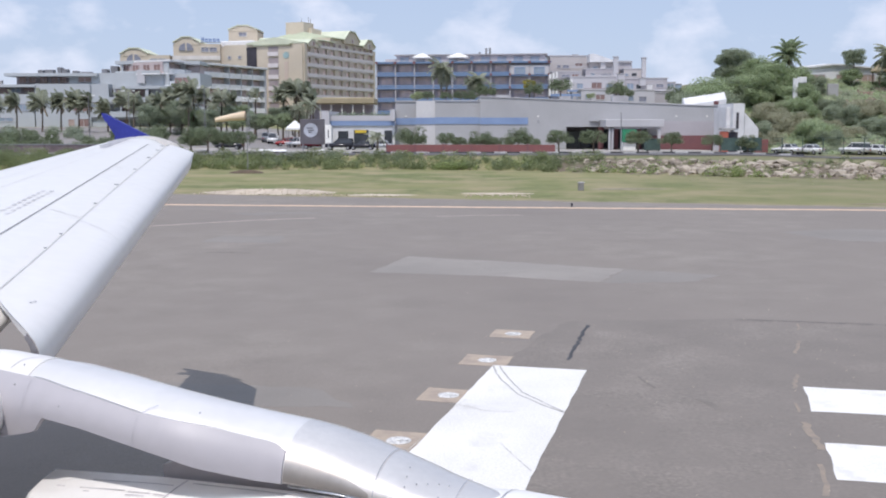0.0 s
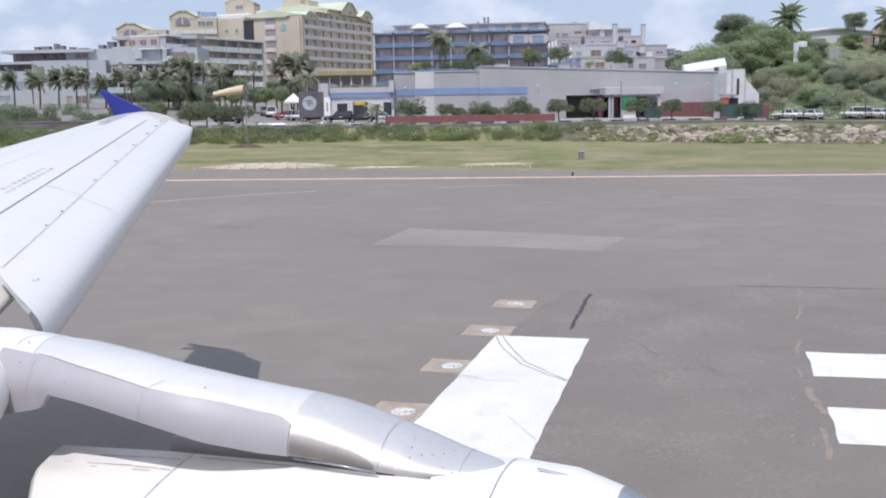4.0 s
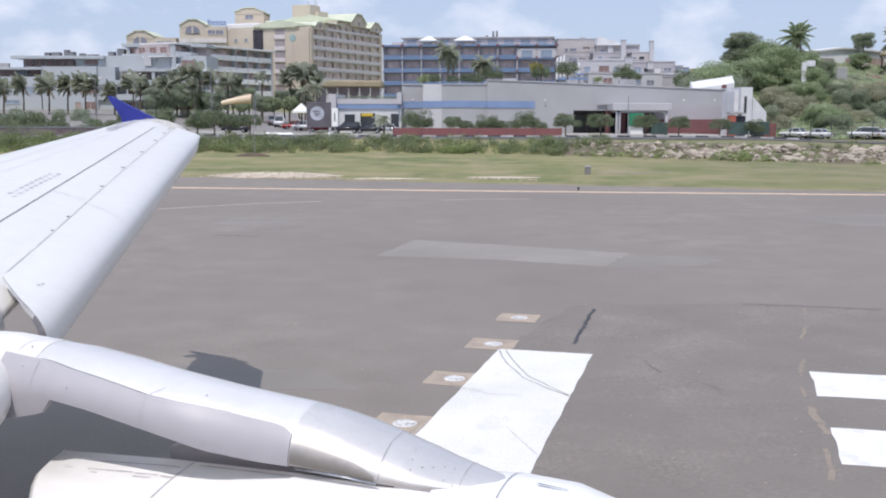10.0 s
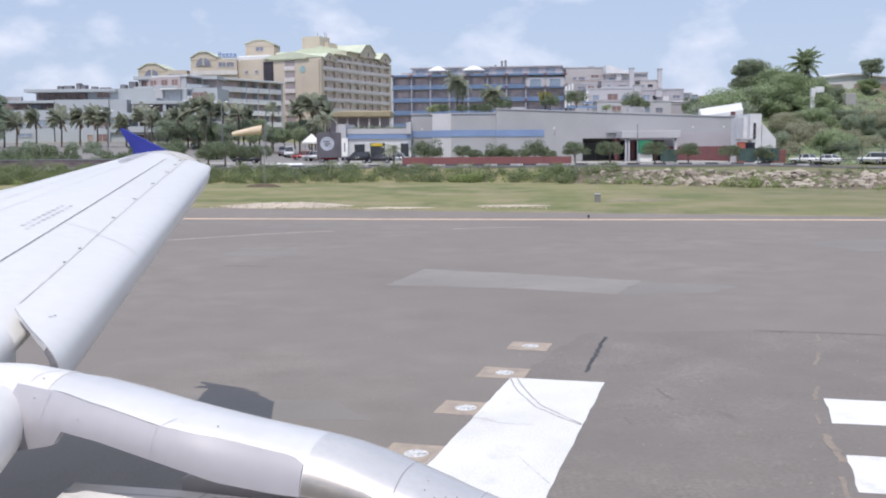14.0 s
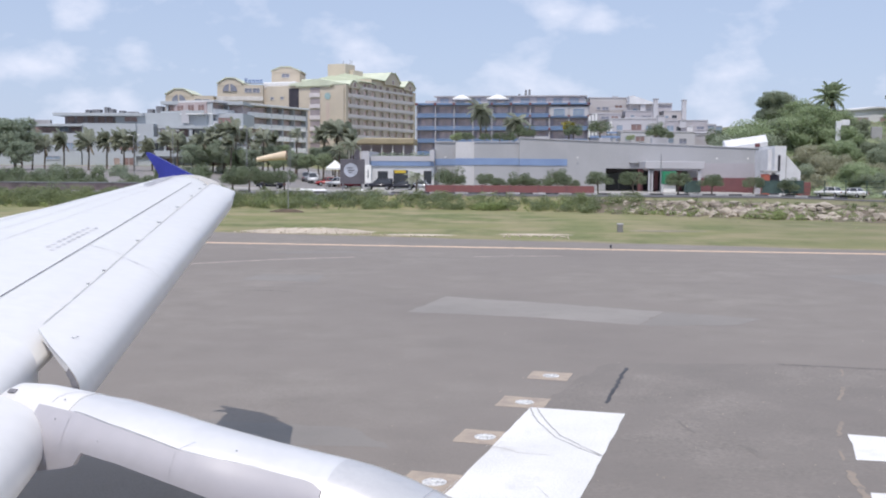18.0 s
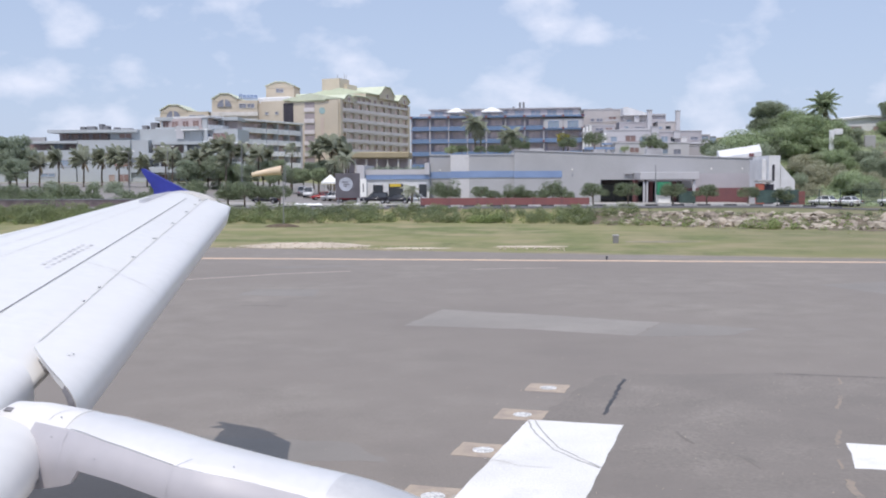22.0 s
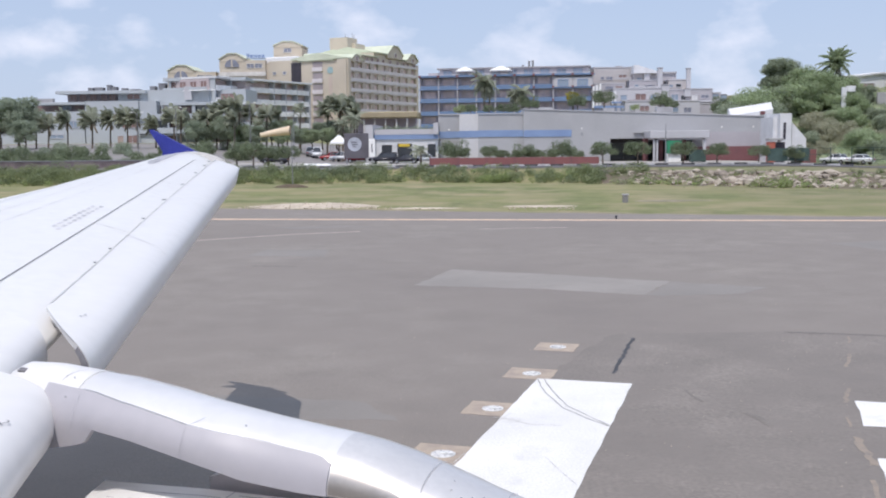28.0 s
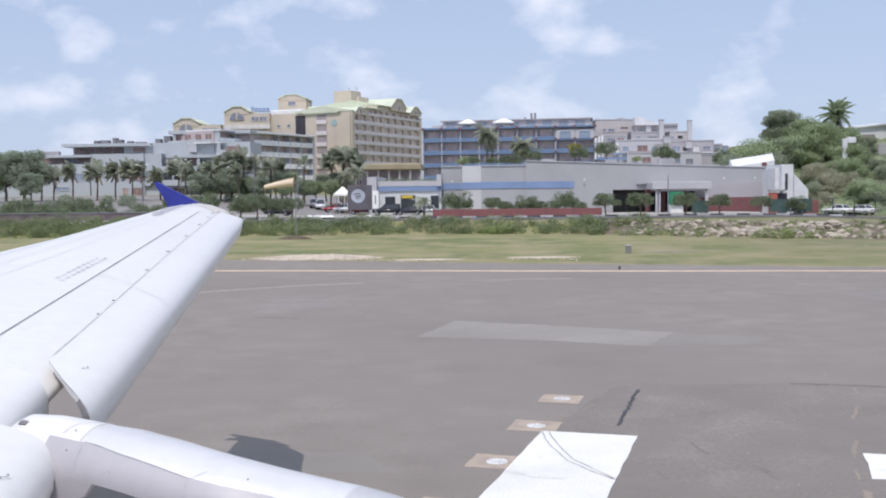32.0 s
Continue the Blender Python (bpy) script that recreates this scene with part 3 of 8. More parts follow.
def sheet(name, pts, material, z=0.0, thick=0.004, ragged=0.0, step=0.35, seed=0):
    """A thin flat layer on the ground with slightly uneven edges."""
    rng = random.Random(seed)
    out = []
    for (x0, y0), (x1, y1) in zip(pts, pts[1:] + pts[:1]):
        n = max(1, int(math.hypot(x1 - x0, y1 - y0) / step)) if ragged else 1
        for i in range(n):
            k = i / n
            out.append((x0 + (x1 - x0) * k + rng.uniform(-ragged, ragged), y0 + (y1 - y0) * k + rng.uniform(-ragged, ragged)))
    n = len(out)
    verts = [(x, y, z) for x, y in out] + [(x, y, z + thick) for x, y in out]
    faces = [tuple(range(n, 2 * n))] + [(i, (i + 1) % n, n + (i + 1) % n, n + i) for i in range(n)]
    return mesh_of(name, verts, faces, material)


# runway apron: its far edge lies askew to the view
edge = [(x, 69.3 - 0.26 * x + (0.5 * noise.noise((x * 0.25, 3, 0)) + 0.3 * noise.noise((x * 1.1, 7, 0)))) for x in range(-120, 141, 2)]
runway_pts = [(-160, -80), (170, -80), (170, 25)] + edge[::-1] + [(-160, 101)]
runway = tagged(put("runway", sheet("runway", runway_pts, "tarmac", 0.0, 0.02)), "weathered brown-grey tarmac with faint patches", "runway", kind="structure")

# dusty verge where grass and tarmac meet
vv, vf = [], []
for i in range(131):
    x = -120 + 2 * i
    y = 69.3 - 0.26 * x
    lo = y - 0.5 + 0.9 * noise.noise((x * 0.31, 11, 0))
    hi = y + 0.9 + 0.9 * noise.noise((x * 0.17, 21, 0)) + 0.5 * noise.noise((x * 0.9, 23, 0))
    vv += [(x, lo, 0.0), (x, lo + 0.05, 0.026), (x, (lo + hi) / 2, 0.03), (x, max(hi, lo + 0.4), -0.02)]
vf = [(4 * i + k, 4 * i + 4 + k, 4 * i + 5 + k, 4 * i + 1 + k) for i in range(130) for k in range(3)]
tagged(put("verge", mesh_of("verge", vv, vf, "verge", True)), "dusty brown earth verge between tarmac and grass", "verge", kind="structure")

PX, PY = 0.28, 0.96
JX, JY = 0.981, -0.195
GZ = 0.02


def marking(name, pts, material, label, category="marking", ragged=0.02, z=GZ, thick=0.004, seed=1, group=""):
    return tagged(put(name, sheet(name, pts, material, z, thick, ragged, 0.3, seed)), label, category, group, kind="structure")


def patch(pts, material, label, seed):
    return marking("tarmac_patch", pts, material, label, "patch", 0.07, GZ, 0.003, seed)


marking("tarmac_patch", [(-1.9, 9.0), (1.0, 20.2), (3.2, 25.3), (7.6, 25.6), (15.0, 24.3), (22, 22.7), (60, 15), (60, -30), (-12, -30)], "tarmac_near", "darker grey newer tarmac this side of the joint", "patch", 0.07, GZ - 0.004, 0.005, 9)
patch([(-2.5, 34.0), (-1.4, 38.2), (3.0, 36.4), (6.4, 34.7), (5.0, 31.7), (2.0, 33.0)], "tarmac_pale", "pale worn rectangle of old tarmac repair", 3)
patch([(6.5, 34.68), (8.0, 34.0), (9.4, 33.2), (8.2, 31.9), (5.6, 31.5), (5.1, 31.7)], "tarmac_mid", "faint worn end of the tarmac repair", 8)
patch([(-6.2, 19.2), (-2.4, 18.6), (-1.6, 17.3), (-5.6, 17.5)], "tarmac_mid", "pale smooth tarmac repair beside the wing shadow", 4)
patch([(-10.6, 43.0), (-10.2, 45.6), (-7.3, 45.4), (-7.0, 42.6)], "tarmac_mid", "small pale rectangle of tarmac repair", 5)
patch([(16.0, 47.2), (19.9, 48.6), (27.0, 46.6), (26.0, 42.0), (17.5, 43.4)], "tarmac_mid", "pale worn patch of newer tarmac", 6)
patch([(-12.5, 57.5), (-8.0, 58.6), (-6.5, 57.6), (-11.0, 56.3)], "tarmac_mid", "thin pale scuff on the tarmac", 7)

# painted lines
def line(name, pts, w, material, label, seed=1, ragged=0.015, z=GZ + 0.004):
    left, right = [], []
    for i, (x, y) in enumerate(pts):
        x0, y0 = pts[max(0, i - 1)]
        x1, y1 = pts[min(len(pts) - 1, i + 1)]
        d = math.hypot(x1 - x0, y1 - y0)
        ux, uy = -(y1 - y0) / d * w / 2, (x1 - x0) / d * w / 2
        left.append((x + ux, y + uy))
        right.append((x - ux, y - uy))
    rng = random.Random(seed)
    lv, rv = [], []
    for src, dst in ((left, lv), (right, rv)):
        for (x0, y0), (x1, y1) in zip(src, src[1:]):
            for i in range(12):
                dst.append((x0 + (x1 - x0) * i / 12 + rng.uniform(-ragged, ragged), y0 + (y1 - y0) * i / 12 + rng.uniform(-ragged, ragged), z))
        dst.append((*src[-1], z))
    n = len(lv)
    me = mesh_of(name, lv + rv, [(i, n + i, n + i + 1, i + 1) for i in range(n - 1)], material)
    return tagged(put(name, me), label, "marking", kind="structure")


line("edge_line", [(-60, 68.0), (-18.4, 64.05), (7.5, 61.4), (26.6, 59.7), (70, 55.5)], 0.9, "paint_yellow", "faded orange-yellow painted edge line on tarmac", 2)
line("taxi_line", [(-40, 41.0), (-24, 46.0), (-15.1, 49.8), (-10.4, 53.1), (-7.0, 54.6)], 0.22, "paint_faint", "worn curved yellow taxi line on tarmac", 3)

line("taxi_line", [(-0.4, 55.6), (1.9, 56.2), (4.6, 56.4)], 0.18, "paint_faint", "short worn pale line on tarmac", 4)
block_pts = [(1.05, 20.46), (2.96, 20.04), (0.62, 11.36), (-1.55, 11.1)]
marking("threshold_line", block_pts, "paint_white", "broad bright white painted bar across the tarmac", ragged=0.012, seed=5, z=GZ + 0.004, thick=0.004)
for i in range(2):
    kx, ky = 6.96 - 0.90 * i, 18.72 - 3.42 * i
    marking("threshold_stripe", [(kx, ky), (kx + JX * 30, ky + JY * 30), (kx + JX * 30 - 0.45, ky + JY * 30 - 1.66), (kx - 0.45, ky - 1.66)], "paint_white",
            "long white painted threshold stripe with rounded corners", ragged=0.022, seed=8 + i, group="threshold stripes")

for i, (x, y) in enumerate(((1.70, 23.66), (0.95, 20.91), (0.10, 18.11), (-0.71, 15.4))):
    t = empty("ground_light", pose(x, y, GZ + 0.002, 0, 0, -14), "round steel inset light on a tan painted square", "light", "threshold lights")
    k = 0.46 + 0.02 * (i % 2)
    put("painted_square", sheet("painted_square", [(-k - 0.05, -k), (k, -k), (k, k), (-k - 0.05, k)], "pad_tan", 0, 0.003, 0.012, 0.2, 20 + i), t)
    bm = bmesh.new()
    loft(bm, [[(r * math.cos(a * math.pi / 10), r * math.sin(a * math.pi / 10), z) for a in range(20)] for r, z in ((0.20, 0.004), (0.20, 0.010), (0.17, 0.016), (0.10, 0.018))], True, True)
    part("lamp_ring", bm, "lamp_steel", t)
    for a in range(6):
        bm = bmesh.new()
        c, s = math.cos(a * math.pi / 3), math.sin(a * math.pi / 3)
        tube(bm, (0.135 * c, 0.135 * s, 0.014), (0.135 * c, 0.135 * s, 0.024), 0.018, 0.016, 6)
        part("bolt", bm, "seam_soft", t)
    bm = bmesh.new()
    add_box(bm, -0.05, 0.05, -0.04, 0.04, 0.018, 0.034, 0.01)
    part("lens", bm, "lamp_glass", t)


def squiggle(name, pts, w, material, label, seed, z=GZ + 0.004):
    rng = random.Random(seed)
    fine = []
    for (x0, y0), (x1, y1) in zip(pts, pts[1:]):
        n = max(2, int(math.hypot(x1 - x0, y1 - y0) / 0.18))
        fine += [(x0 + (x1 - x0) * i / n + rng.uniform(-w, w) * 0.35, y0 + (y1 - y0) * i / n + rng.uniform(-w, w) * 0.35) for i in range(n)]
    fine.append(pts[-1])
    left, right = [], []
    for i, (x, y) in enumerate(fine):
        x0, y0 = fine[max(0, i - 1)]
        x1, y1 = fine[min(len(fine) - 1, i + 1)]
        d = max(1e-6, math.hypot(x1 - x0, y1 - y0))
        k = w / 2 * rng.uniform(0.8, 1.2)
        left.append((x - (y1 - y0) / d * k, y + (x1 - x0) / d * k))
        right.append((x + (y1 - y0) / d * k, y - (x1 - x0) / d * k))
    n = len(left)
    verts = [(x, y, z + 0.0012) for x, y in left + right]
    faces = [(i, i + 1, n + i + 1, n + i) for i in range(n - 1)]
    return tagged(put(name, mesh_of(name, verts, faces, material)), label, "crack", kind="structure")


for i, ((x, y), (u, v), w) in enumerate((((9.05, 25.0), (8.75, 24.1), 0.06), ((8.32, 22.86), (7.79, 21.57), 0.08), ((7.15, 19.7), (6.71, 18.59), 0.08), ((6.13, 16.45), (5.87, 14.95), 0.12), ((6.4, 17.6), (6.25, 17.0), 0.05), ((5.6, 14.3), (5.2, 13.0), 0.08))):
    squiggle("worn_line", [(x, y), ((x + u) / 2 + 0.03, (y + v) / 2), (u, v)], w, "paint_worn", "nearly worn-off yellow paint beside the white bars", 60 + i)
rng = random.Random(77)
gv, gf = [], []
for i in range(320):
    x, y, r = rng.uniform(-4, 12), rng.uniform(12.5, 30), rng.uniform(0.006, 0.016)
    b = len(gv)
    gv += [(x - r, y, GZ), (x + r, y, GZ), (x, y + r, GZ), (x + r * 0.2, y + r * 0.3, GZ + r)]
    gf += [(b, b + 1, b + 3), (b + 1, b + 2, b + 3), (b + 2, b, b + 3)]
tagged(put("loose_grit", mesh_of("loose_grit", gv, gf, "limestone")), "tiny pale stones scattered on the tarmac", "grit", kind="stuff")
squiggle("sealed_crack", [(3.68, 24.75), (3.42, 23.9), (3.12, 22.6), (2.68, 20.95)], 0.085, "bitumen", "black bitumen-sealed crack in the tarmac", 1)
squiggle("hairline_crack", [(7.6, 25.5), (9.2, 25.2), (11.2, 24.7), (15.0, 24.2), (22, 22.6)], 0.03, "bitumen", "thin dark hairline crack in the tarmac", 2)
for i, (pts, w) in enumerate(((((3.94, 19.57), (3.98, 19.1), (4.08, 18.62)), 0.06), (((4.72, 17.9), (4.89, 17.46), (4.91, 17.03)), 0.13), (((2.96, 17.5), (3.0, 17.06)), 0.04), (((-9.5, 39.5), (-7.6, 39.3)), 0.3))):
    squiggle("tar_stain", pts, w, "tar_stain", "faint dark scuff on the tarmac", 30 + i)
for i, pts in enumerate((((1.06, 20.42), (1.08, 19.8), (1.17, 19.2), (1.40, 18.15), (1.78, 17.47), (2.10, 16.98)), ((1.20, 20.42), (1.22, 20.0), (1.30, 19.35), (1.50, 18.3), (1.84, 17.58), (2.12, 17.02)), ((0.11, 17.54), (0.42, 17.37), (0.71, 17.09), (1.3, 17.0)), ((0.20, 17.3), (0.43, 17.82)), ((-0.7, 14.4), (-0.35, 15.5)), ((0.91, 15.28), (1.1, 14.6), (1.29, 13.97)))):
    squiggle("tyre_mark", pts, 0.03 if i < 2 else 0.014, "rubber_mark" if i < 2 else "rubber_faint", "grey rubber tyre mark curving over white paint", 40 + i, GZ + 0.0105)


# ---- aeroplane: x forward, y out along the wing ----
plane = empty("aeroplane", pose(0, 0, 0, 0, 0, -17), "white airliner wing and engine with blue wingtip fence", "aeroplane")


def zp(s):
    return 4.6 + 0.075 * (s - 15.2)


def a_le(s):
    return -4.78 - 0.502 * (s - 6.65)


def a_st(s):
    return -4.995 - 0.496 * (s - 6.02) + 0.065 * (1 - smooth(4.8, 10.5, s))


def a_pl(s):
    return -5.245 - 0.4705 * (s - 5.5)


def a_te(s):
    return -8.6 - 0.31 * (s - 9) if s > 4.5 else -7.205


def a_nose(s):
    """Front of the fixed wing behind the slats; it sweeps back round the tip."""
    return a_le(s) - 0.36 - 0.25 * max(0.0, s - 14.4)


def skin(s, a):
    """Height of the wing's upper skin."""
    lead, trail = a_nose(s), a_te(s)
    u = (lead - a) / (lead - trail)
    up = [(0.0, 0.0), (0.05, 0.075), (0.14, 0.135), (0.28, 0.20), (0.5, 0.255), (0.75, 0.25), (1.0, 0.21)]
    for (u0, h0), (u1, h1) in zip(up, up[1:]):
        if u <= u1:
            break
    return zp(s) + h0 + (h1 - h0) * (u - u0) / (u1 - u0)


US = [0.0, 0.012, 0.03, 0.06, 0.1, 0.14, 0.2, 0.28, 0.38, 0.5, 0.62, 0.75, 0.88, 1.0]
stations = [0.2, 1.5, 3.0, 4.0, 4.5, 5.5, 7.0, 8.5, 10.0, 11.5, 13.0, 14.2, 14.5, 14.9]
rings = []
for s in stations:
    lead, trail = a_nose(s), a_te(s)
    top = [(lead + (trail - lead) * u, s, skin(s, lead + (trail - lead) * u)) for u in US]
    thick = 0.13 * (lead - trail)
    low = [(lead + (trail - lead) * u, s, zp(s) + 0.19 * u - 0.085 * (lead - trail) * (1 - u) * math.sin(math.pi * min(1, u + 0.004)) ** 0.5) for u in US[::-1]]
    rings.append(top + low[:-1])
bm = bmesh.new()
loft(bm, rings, True, True)
wing = part("wing", bm, "wing_white", plane, "white painted metal wing skin", True)
wing.data.polygons.foreach_set("use_smooth", [len(p.vertices) == 4 for p in wing.data.polygons])


def strip_on_wing(name, fa, s0, s1, w, material, lift=0.004, n=14, wa=None):
    """A narrow strip lying on the upper skin, along the span."""
    verts, faces = [], []
    for i in range(n + 1):
        s = s0 + (s1 - s0) * i / n
        for a in (fa(s) + w / 2, fa(s) - w / 2):
            verts.append((a, s, skin(s, a) + lift))
    for i in range(n):
        faces.append((2 * i, 2 * i + 2, 2 * i + 3, 2 * i + 1))
    return put(name, mesh_of(name, verts, faces, material), wing)


# grey strip drawn for the thin shadow behind the slat lip
strip_on_wing("slat_gap", lambda s: a_st(s) - 0.008, 5.15, 14.55, 0.010, "seam_faint", 0.02)
strip_on_wing("panel_seam", a_pl, 1.0, 14.85, 0.014, "seam")
strip_on_wing("panel_seam", lambda s: a_te(s) + 0.22 * (a_le(s) - a_te(s)), 2.0, 14.0, 0.012, "seam_ghost")
strip_on_wing("panel_seam", lambda s: a_te(s) + 0.36 * (a_le(s) - a_te(s)), 5.0, 12.5, 0.01, "seam_ghost")
for s in (7.9, 11.2):
    verts = [(a_pl(s) + (a_st(s) - a_pl(s)) * k, s + d, skin(s, a_pl(s) + (a_st(s) - a_pl(s)) * k) + 0.004) for k in (0, 0.5, 1) for d in (-0.008, 0.008)]
    put("panel_seam", mesh_of("panel_seam", verts, [(0, 2, 3, 1), (2, 4, 5, 3)], "seam_ghost"), wing)
# stencilled warning lines, too small to read
for k, (s0, s1) in enumerate(((7.45, 8.75), (7.35, 8.8))):
    s = s0
    while s < s1:
        a = -6.42 - 0.44 * (s - 7.4) - 0.09 * (k == 0) + 0.06
        verts = [(a + da, s + ds, skin(s, a + da) + 0.004) for da, ds in ((0.022, 0), (0.022 - 0.05, 0.10), (-0.022 - 0.05, 0.10), (-0.022, 0))]
        put("stencil_bar", mesh_of("stencil_bar", verts, [(0, 1, 2, 3)], "seam_faint"), wing)
        s += 0.15
# grey scuff near the tip
verts = []
for i in range(7):
    s = 12.9 + 1.9 * i / 6
    for k in range(4):
        a = -9.25 - 0.42 * (s - 12.9) - (0.10 + 0.12 * (i % 3) / 2 + 0.25 * i / 6) * k / 3
        verts.append((a, s, skin(s, a) + 0.005))
put("worn_patch", mesh_of("worn_patch", verts, [(4 * i + k, 4 * i + 4 + k, 4 * i + 5 + k, 4 * i + 1 + k) for i in range(6) for k in range(3)], "seam_soft"), wing)


def slat(s0, s1, skew0=0.0, skew1=0.0, label="white drooped leading-edge slat"):
    """A curved shell ahead of the wing, from its trailing lip down round its nose."""
    n = 18
    prof = [(0.0, 0.150), (0.2, 0.138), (0.42, 0.122), (0.64, 0.100), (0.80, 0.072), (0.90, 0.036), (0.96, -0.005), (1.0, -0.07), (0.985, -0.13), (0.93, -0.17), (0.8, -0.19)]
    rows = []
    for i in range(n + 1):
        k = i / n
        row = []
        for u, h in prof:
            s = s0 + (s1 - s0) * k + (1 - u) ** 1.5 * skew0 * (1 - k) + (1 - u) * skew1 * k
            a = a_st(s) + (a_le(s) + 0.018 - a_st(s)) * u
            tipped = smooth(0.955, 1.0, k) if s1 > 10 else 0.0
            row.append((a, s, zp(s) + h + (0.125 - 0.075 * u - h) * tipped * 0.8))
        inner = [(x - 0.015 if u > 0.5 else x, y, z - 0.03) for (x, y, z), (u, h) in zip(row, prof)][::-1]
        rows.append(row + inner)
    bm = bmesh.new()
    loft(bm, rows, True, True)
    ob = part("slat", bm, "slat_white", plane, label, True)
    ob.data.set_sharp_from_angle(angle=radians(38))
    # dark strip painted on the end face as shade in the slat's hollow
    if skew0:
        edge = [rows[0][j] for j in range(4, len(prof))]
        verts = [(x, y - 0.006, z - 0.002) for x, y, z in edge] + [(x - 0.02 - 0.09 * j / len(edge), y - 0.006, z - 0.035 + 0.012 * j) for j, (x, y, z) in enumerate(edge)]
        m_ = len(edge)
        put("slat_end_shade", mesh_of("slat_end_shade", verts, [(j, j + 1, m_ + j + 1, m_ + j) for j in range(m_ - 1)], "seam"), ob)
    return ob


# fixed nose of the wing over the pylon, between the slats
rows = []
for i in range(13):
    row = []
    for u, h in ((0.0, 0.152), (0.4, 0.15), (0.7, 0.145), (0.80, 0.134), (0.90, 0.105), (0.96, 0.065), (0.99, 0.02), (1.0, -0.04), (0.98, -0.10), (0.9, -0.16), (0.6, -0.2), (0.0, -0.1)):
        s = 2.6 + (2.31 - 0.3 * u) * i / 12
        a = a_le(s) - 0.95 + 0.615 * u
        row.append((a, s, max(zp(s) + h, skin(s, a) + 0.008) if 0 < h and u < 0.6 else zp(s) + h))
    rows.append(row)
bm = bmesh.new()
loft(bm, rows, True, True)
nose = part("fixed_nose", bm, "slat_white", wing, "white fixed leading edge over the pylon", True)
nose.data.set_sharp_from_angle(angle=radians(38))
outer = slat(4.46, 14.40, 0.53, 0.46)
inner = slat(0.3, 3.82, 0.0, 0.02)
# narrow grey strips paint the shade step along each slat's trailing lip
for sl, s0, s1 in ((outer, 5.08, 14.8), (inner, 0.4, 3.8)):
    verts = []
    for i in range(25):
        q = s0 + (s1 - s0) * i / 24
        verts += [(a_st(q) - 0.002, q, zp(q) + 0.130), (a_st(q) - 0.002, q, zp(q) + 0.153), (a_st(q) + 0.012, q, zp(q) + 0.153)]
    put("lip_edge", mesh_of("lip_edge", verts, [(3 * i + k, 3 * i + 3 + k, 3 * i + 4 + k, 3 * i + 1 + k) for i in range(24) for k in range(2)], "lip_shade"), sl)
for sl, cuts in ((outer, (7.2, 9.8, 12.3)), (inner, (2.0,))):
    for s in cuts:
        verts = []
        for u, h in ((0.0, 0.150), (0.2, 0.138), (0.42, 0.122), (0.64, 0.100), (0.80, 0.072), (0.90, 0.036)):
            for d in (-0.007, 0.007):
                q = s + d + (1 - u) * 0.3
                verts.append((a_st(q) + (a_le(q) + 0.018 - a_st(q)) * u, q, zp(q) + h + 0.004))
        put("slat_seam", mesh_of("slat_seam", verts, [(2 * i, 2 * i + 2, 2 * i + 3, 2 * i + 1) for i in range(5)], "seam_ghost"), sl)
# dark slots where the slat tracks run under the lip
for s in (6.5, 7.05, 8.6, 9.9, 11.3, 12.6, 13.6, 14.2):
    bm = bmesh.new()
    z = skin(s, a_st(s) - 0.1)
    add_box(bm, -0.035, 0.02, -0.014, 0.014, 0.0, 0.008, 0.003)
    part("track_slot", bm, "seam", wing, m=pose(a_st(s) - 0.05, s, z + 0.012, 0, 0, -20))
# slat number
font = bpy.data.curves.new("slat_number", "FONT")
font.body, font.size = "2", 0.30
probe = new("slat_number", font)
digit = bpy.data.meshes.new_from_object(probe.evaluated_get(bpy.context.evaluated_depsgraph_get()))
bpy.data.objects.remove(probe)
digit.materials.clear()
digit.materials.append(M["seam"])
for sl, s, u in ((outer, 4.95, 0.55), (inner, 3.32, 0.74)):
    a = a_st(s) + (a_le(s) - a_st(s)) * u
    put("slat_number", digit, sl, pose(a, s, zp(s) + (0.116 if u < 0.6 else 0.092), 4, 11 if u < 0.6 else 15, -14) @ Matrix.Diagonal((0.20, 0.22, 1, 1)))

# lowered trailing-edge flaps, out of view, added to cast a wider ground shadow
for s0, s1 in ((0.4, 4.6), (4.7, 12.6)):
    rows = []
    for i in range(9):
        s = s0 + (s1 - s0) * i / 8
        # the extra chord only stretches the flaps' shadow
        a, z, c = a_te(s) + 0.05, zp(s) + 0.12, 2.7 - 0.09 * s + 0.75 * (1 - smooth(10.8, 12.5, s)) * smooth(5, 8, s)
        rows.append([(a, s, z), (a - 0.5 * c, s, z - 0.06 * c), (a - c, s, z - 0.34 * c), (a - 0.5 * c, s, z - 0.18 * c), (a + 0.05, s, z - 0.12)])
    bm = bmesh.new()
    loft(bm, rows, True, True)
    part("flap", bm, "wing_white", plane, "lowered white trailing-edge flap")

# wingtip cap and fence
bm = bmesh.new()
capr = []
for ds, k in ((0.0, 1.0), (0.10, 0.86), (0.16, 0.55), (0.18, 0.2)):
    s = 14.9
    lead, trail = a_nose(s) + 0.18 - 2.6 * ds, a_te(s) - 1.5 * ds
    pts = []
    for u in US:
        a = lead + (trail - lead) * u
        z0 = zp(s) + 0.03 + 0.24 * math.sin(math.pi * min(1, 0.06 + u * 0.8)) ** 0.7
        pts.append((a - 0.3 * ds, s + ds, zp(s) + 0.06 + (z0 - zp(s) - 0.06) * k))
    low = [(a, y, zp(s) + 0.06 - 0.13 * k * math.sin(math.pi * min(1, 0.08 + i / 14))) for i, (a, y, z) in list(enumerate(pts))[::-1]]
    capr.append(pts + low)
loft(bm, capr, True, True)
part("wingtip_cap", bm, "slat_white", plane, "", True).data.set_sharp_from_angle(angle=radians(40))
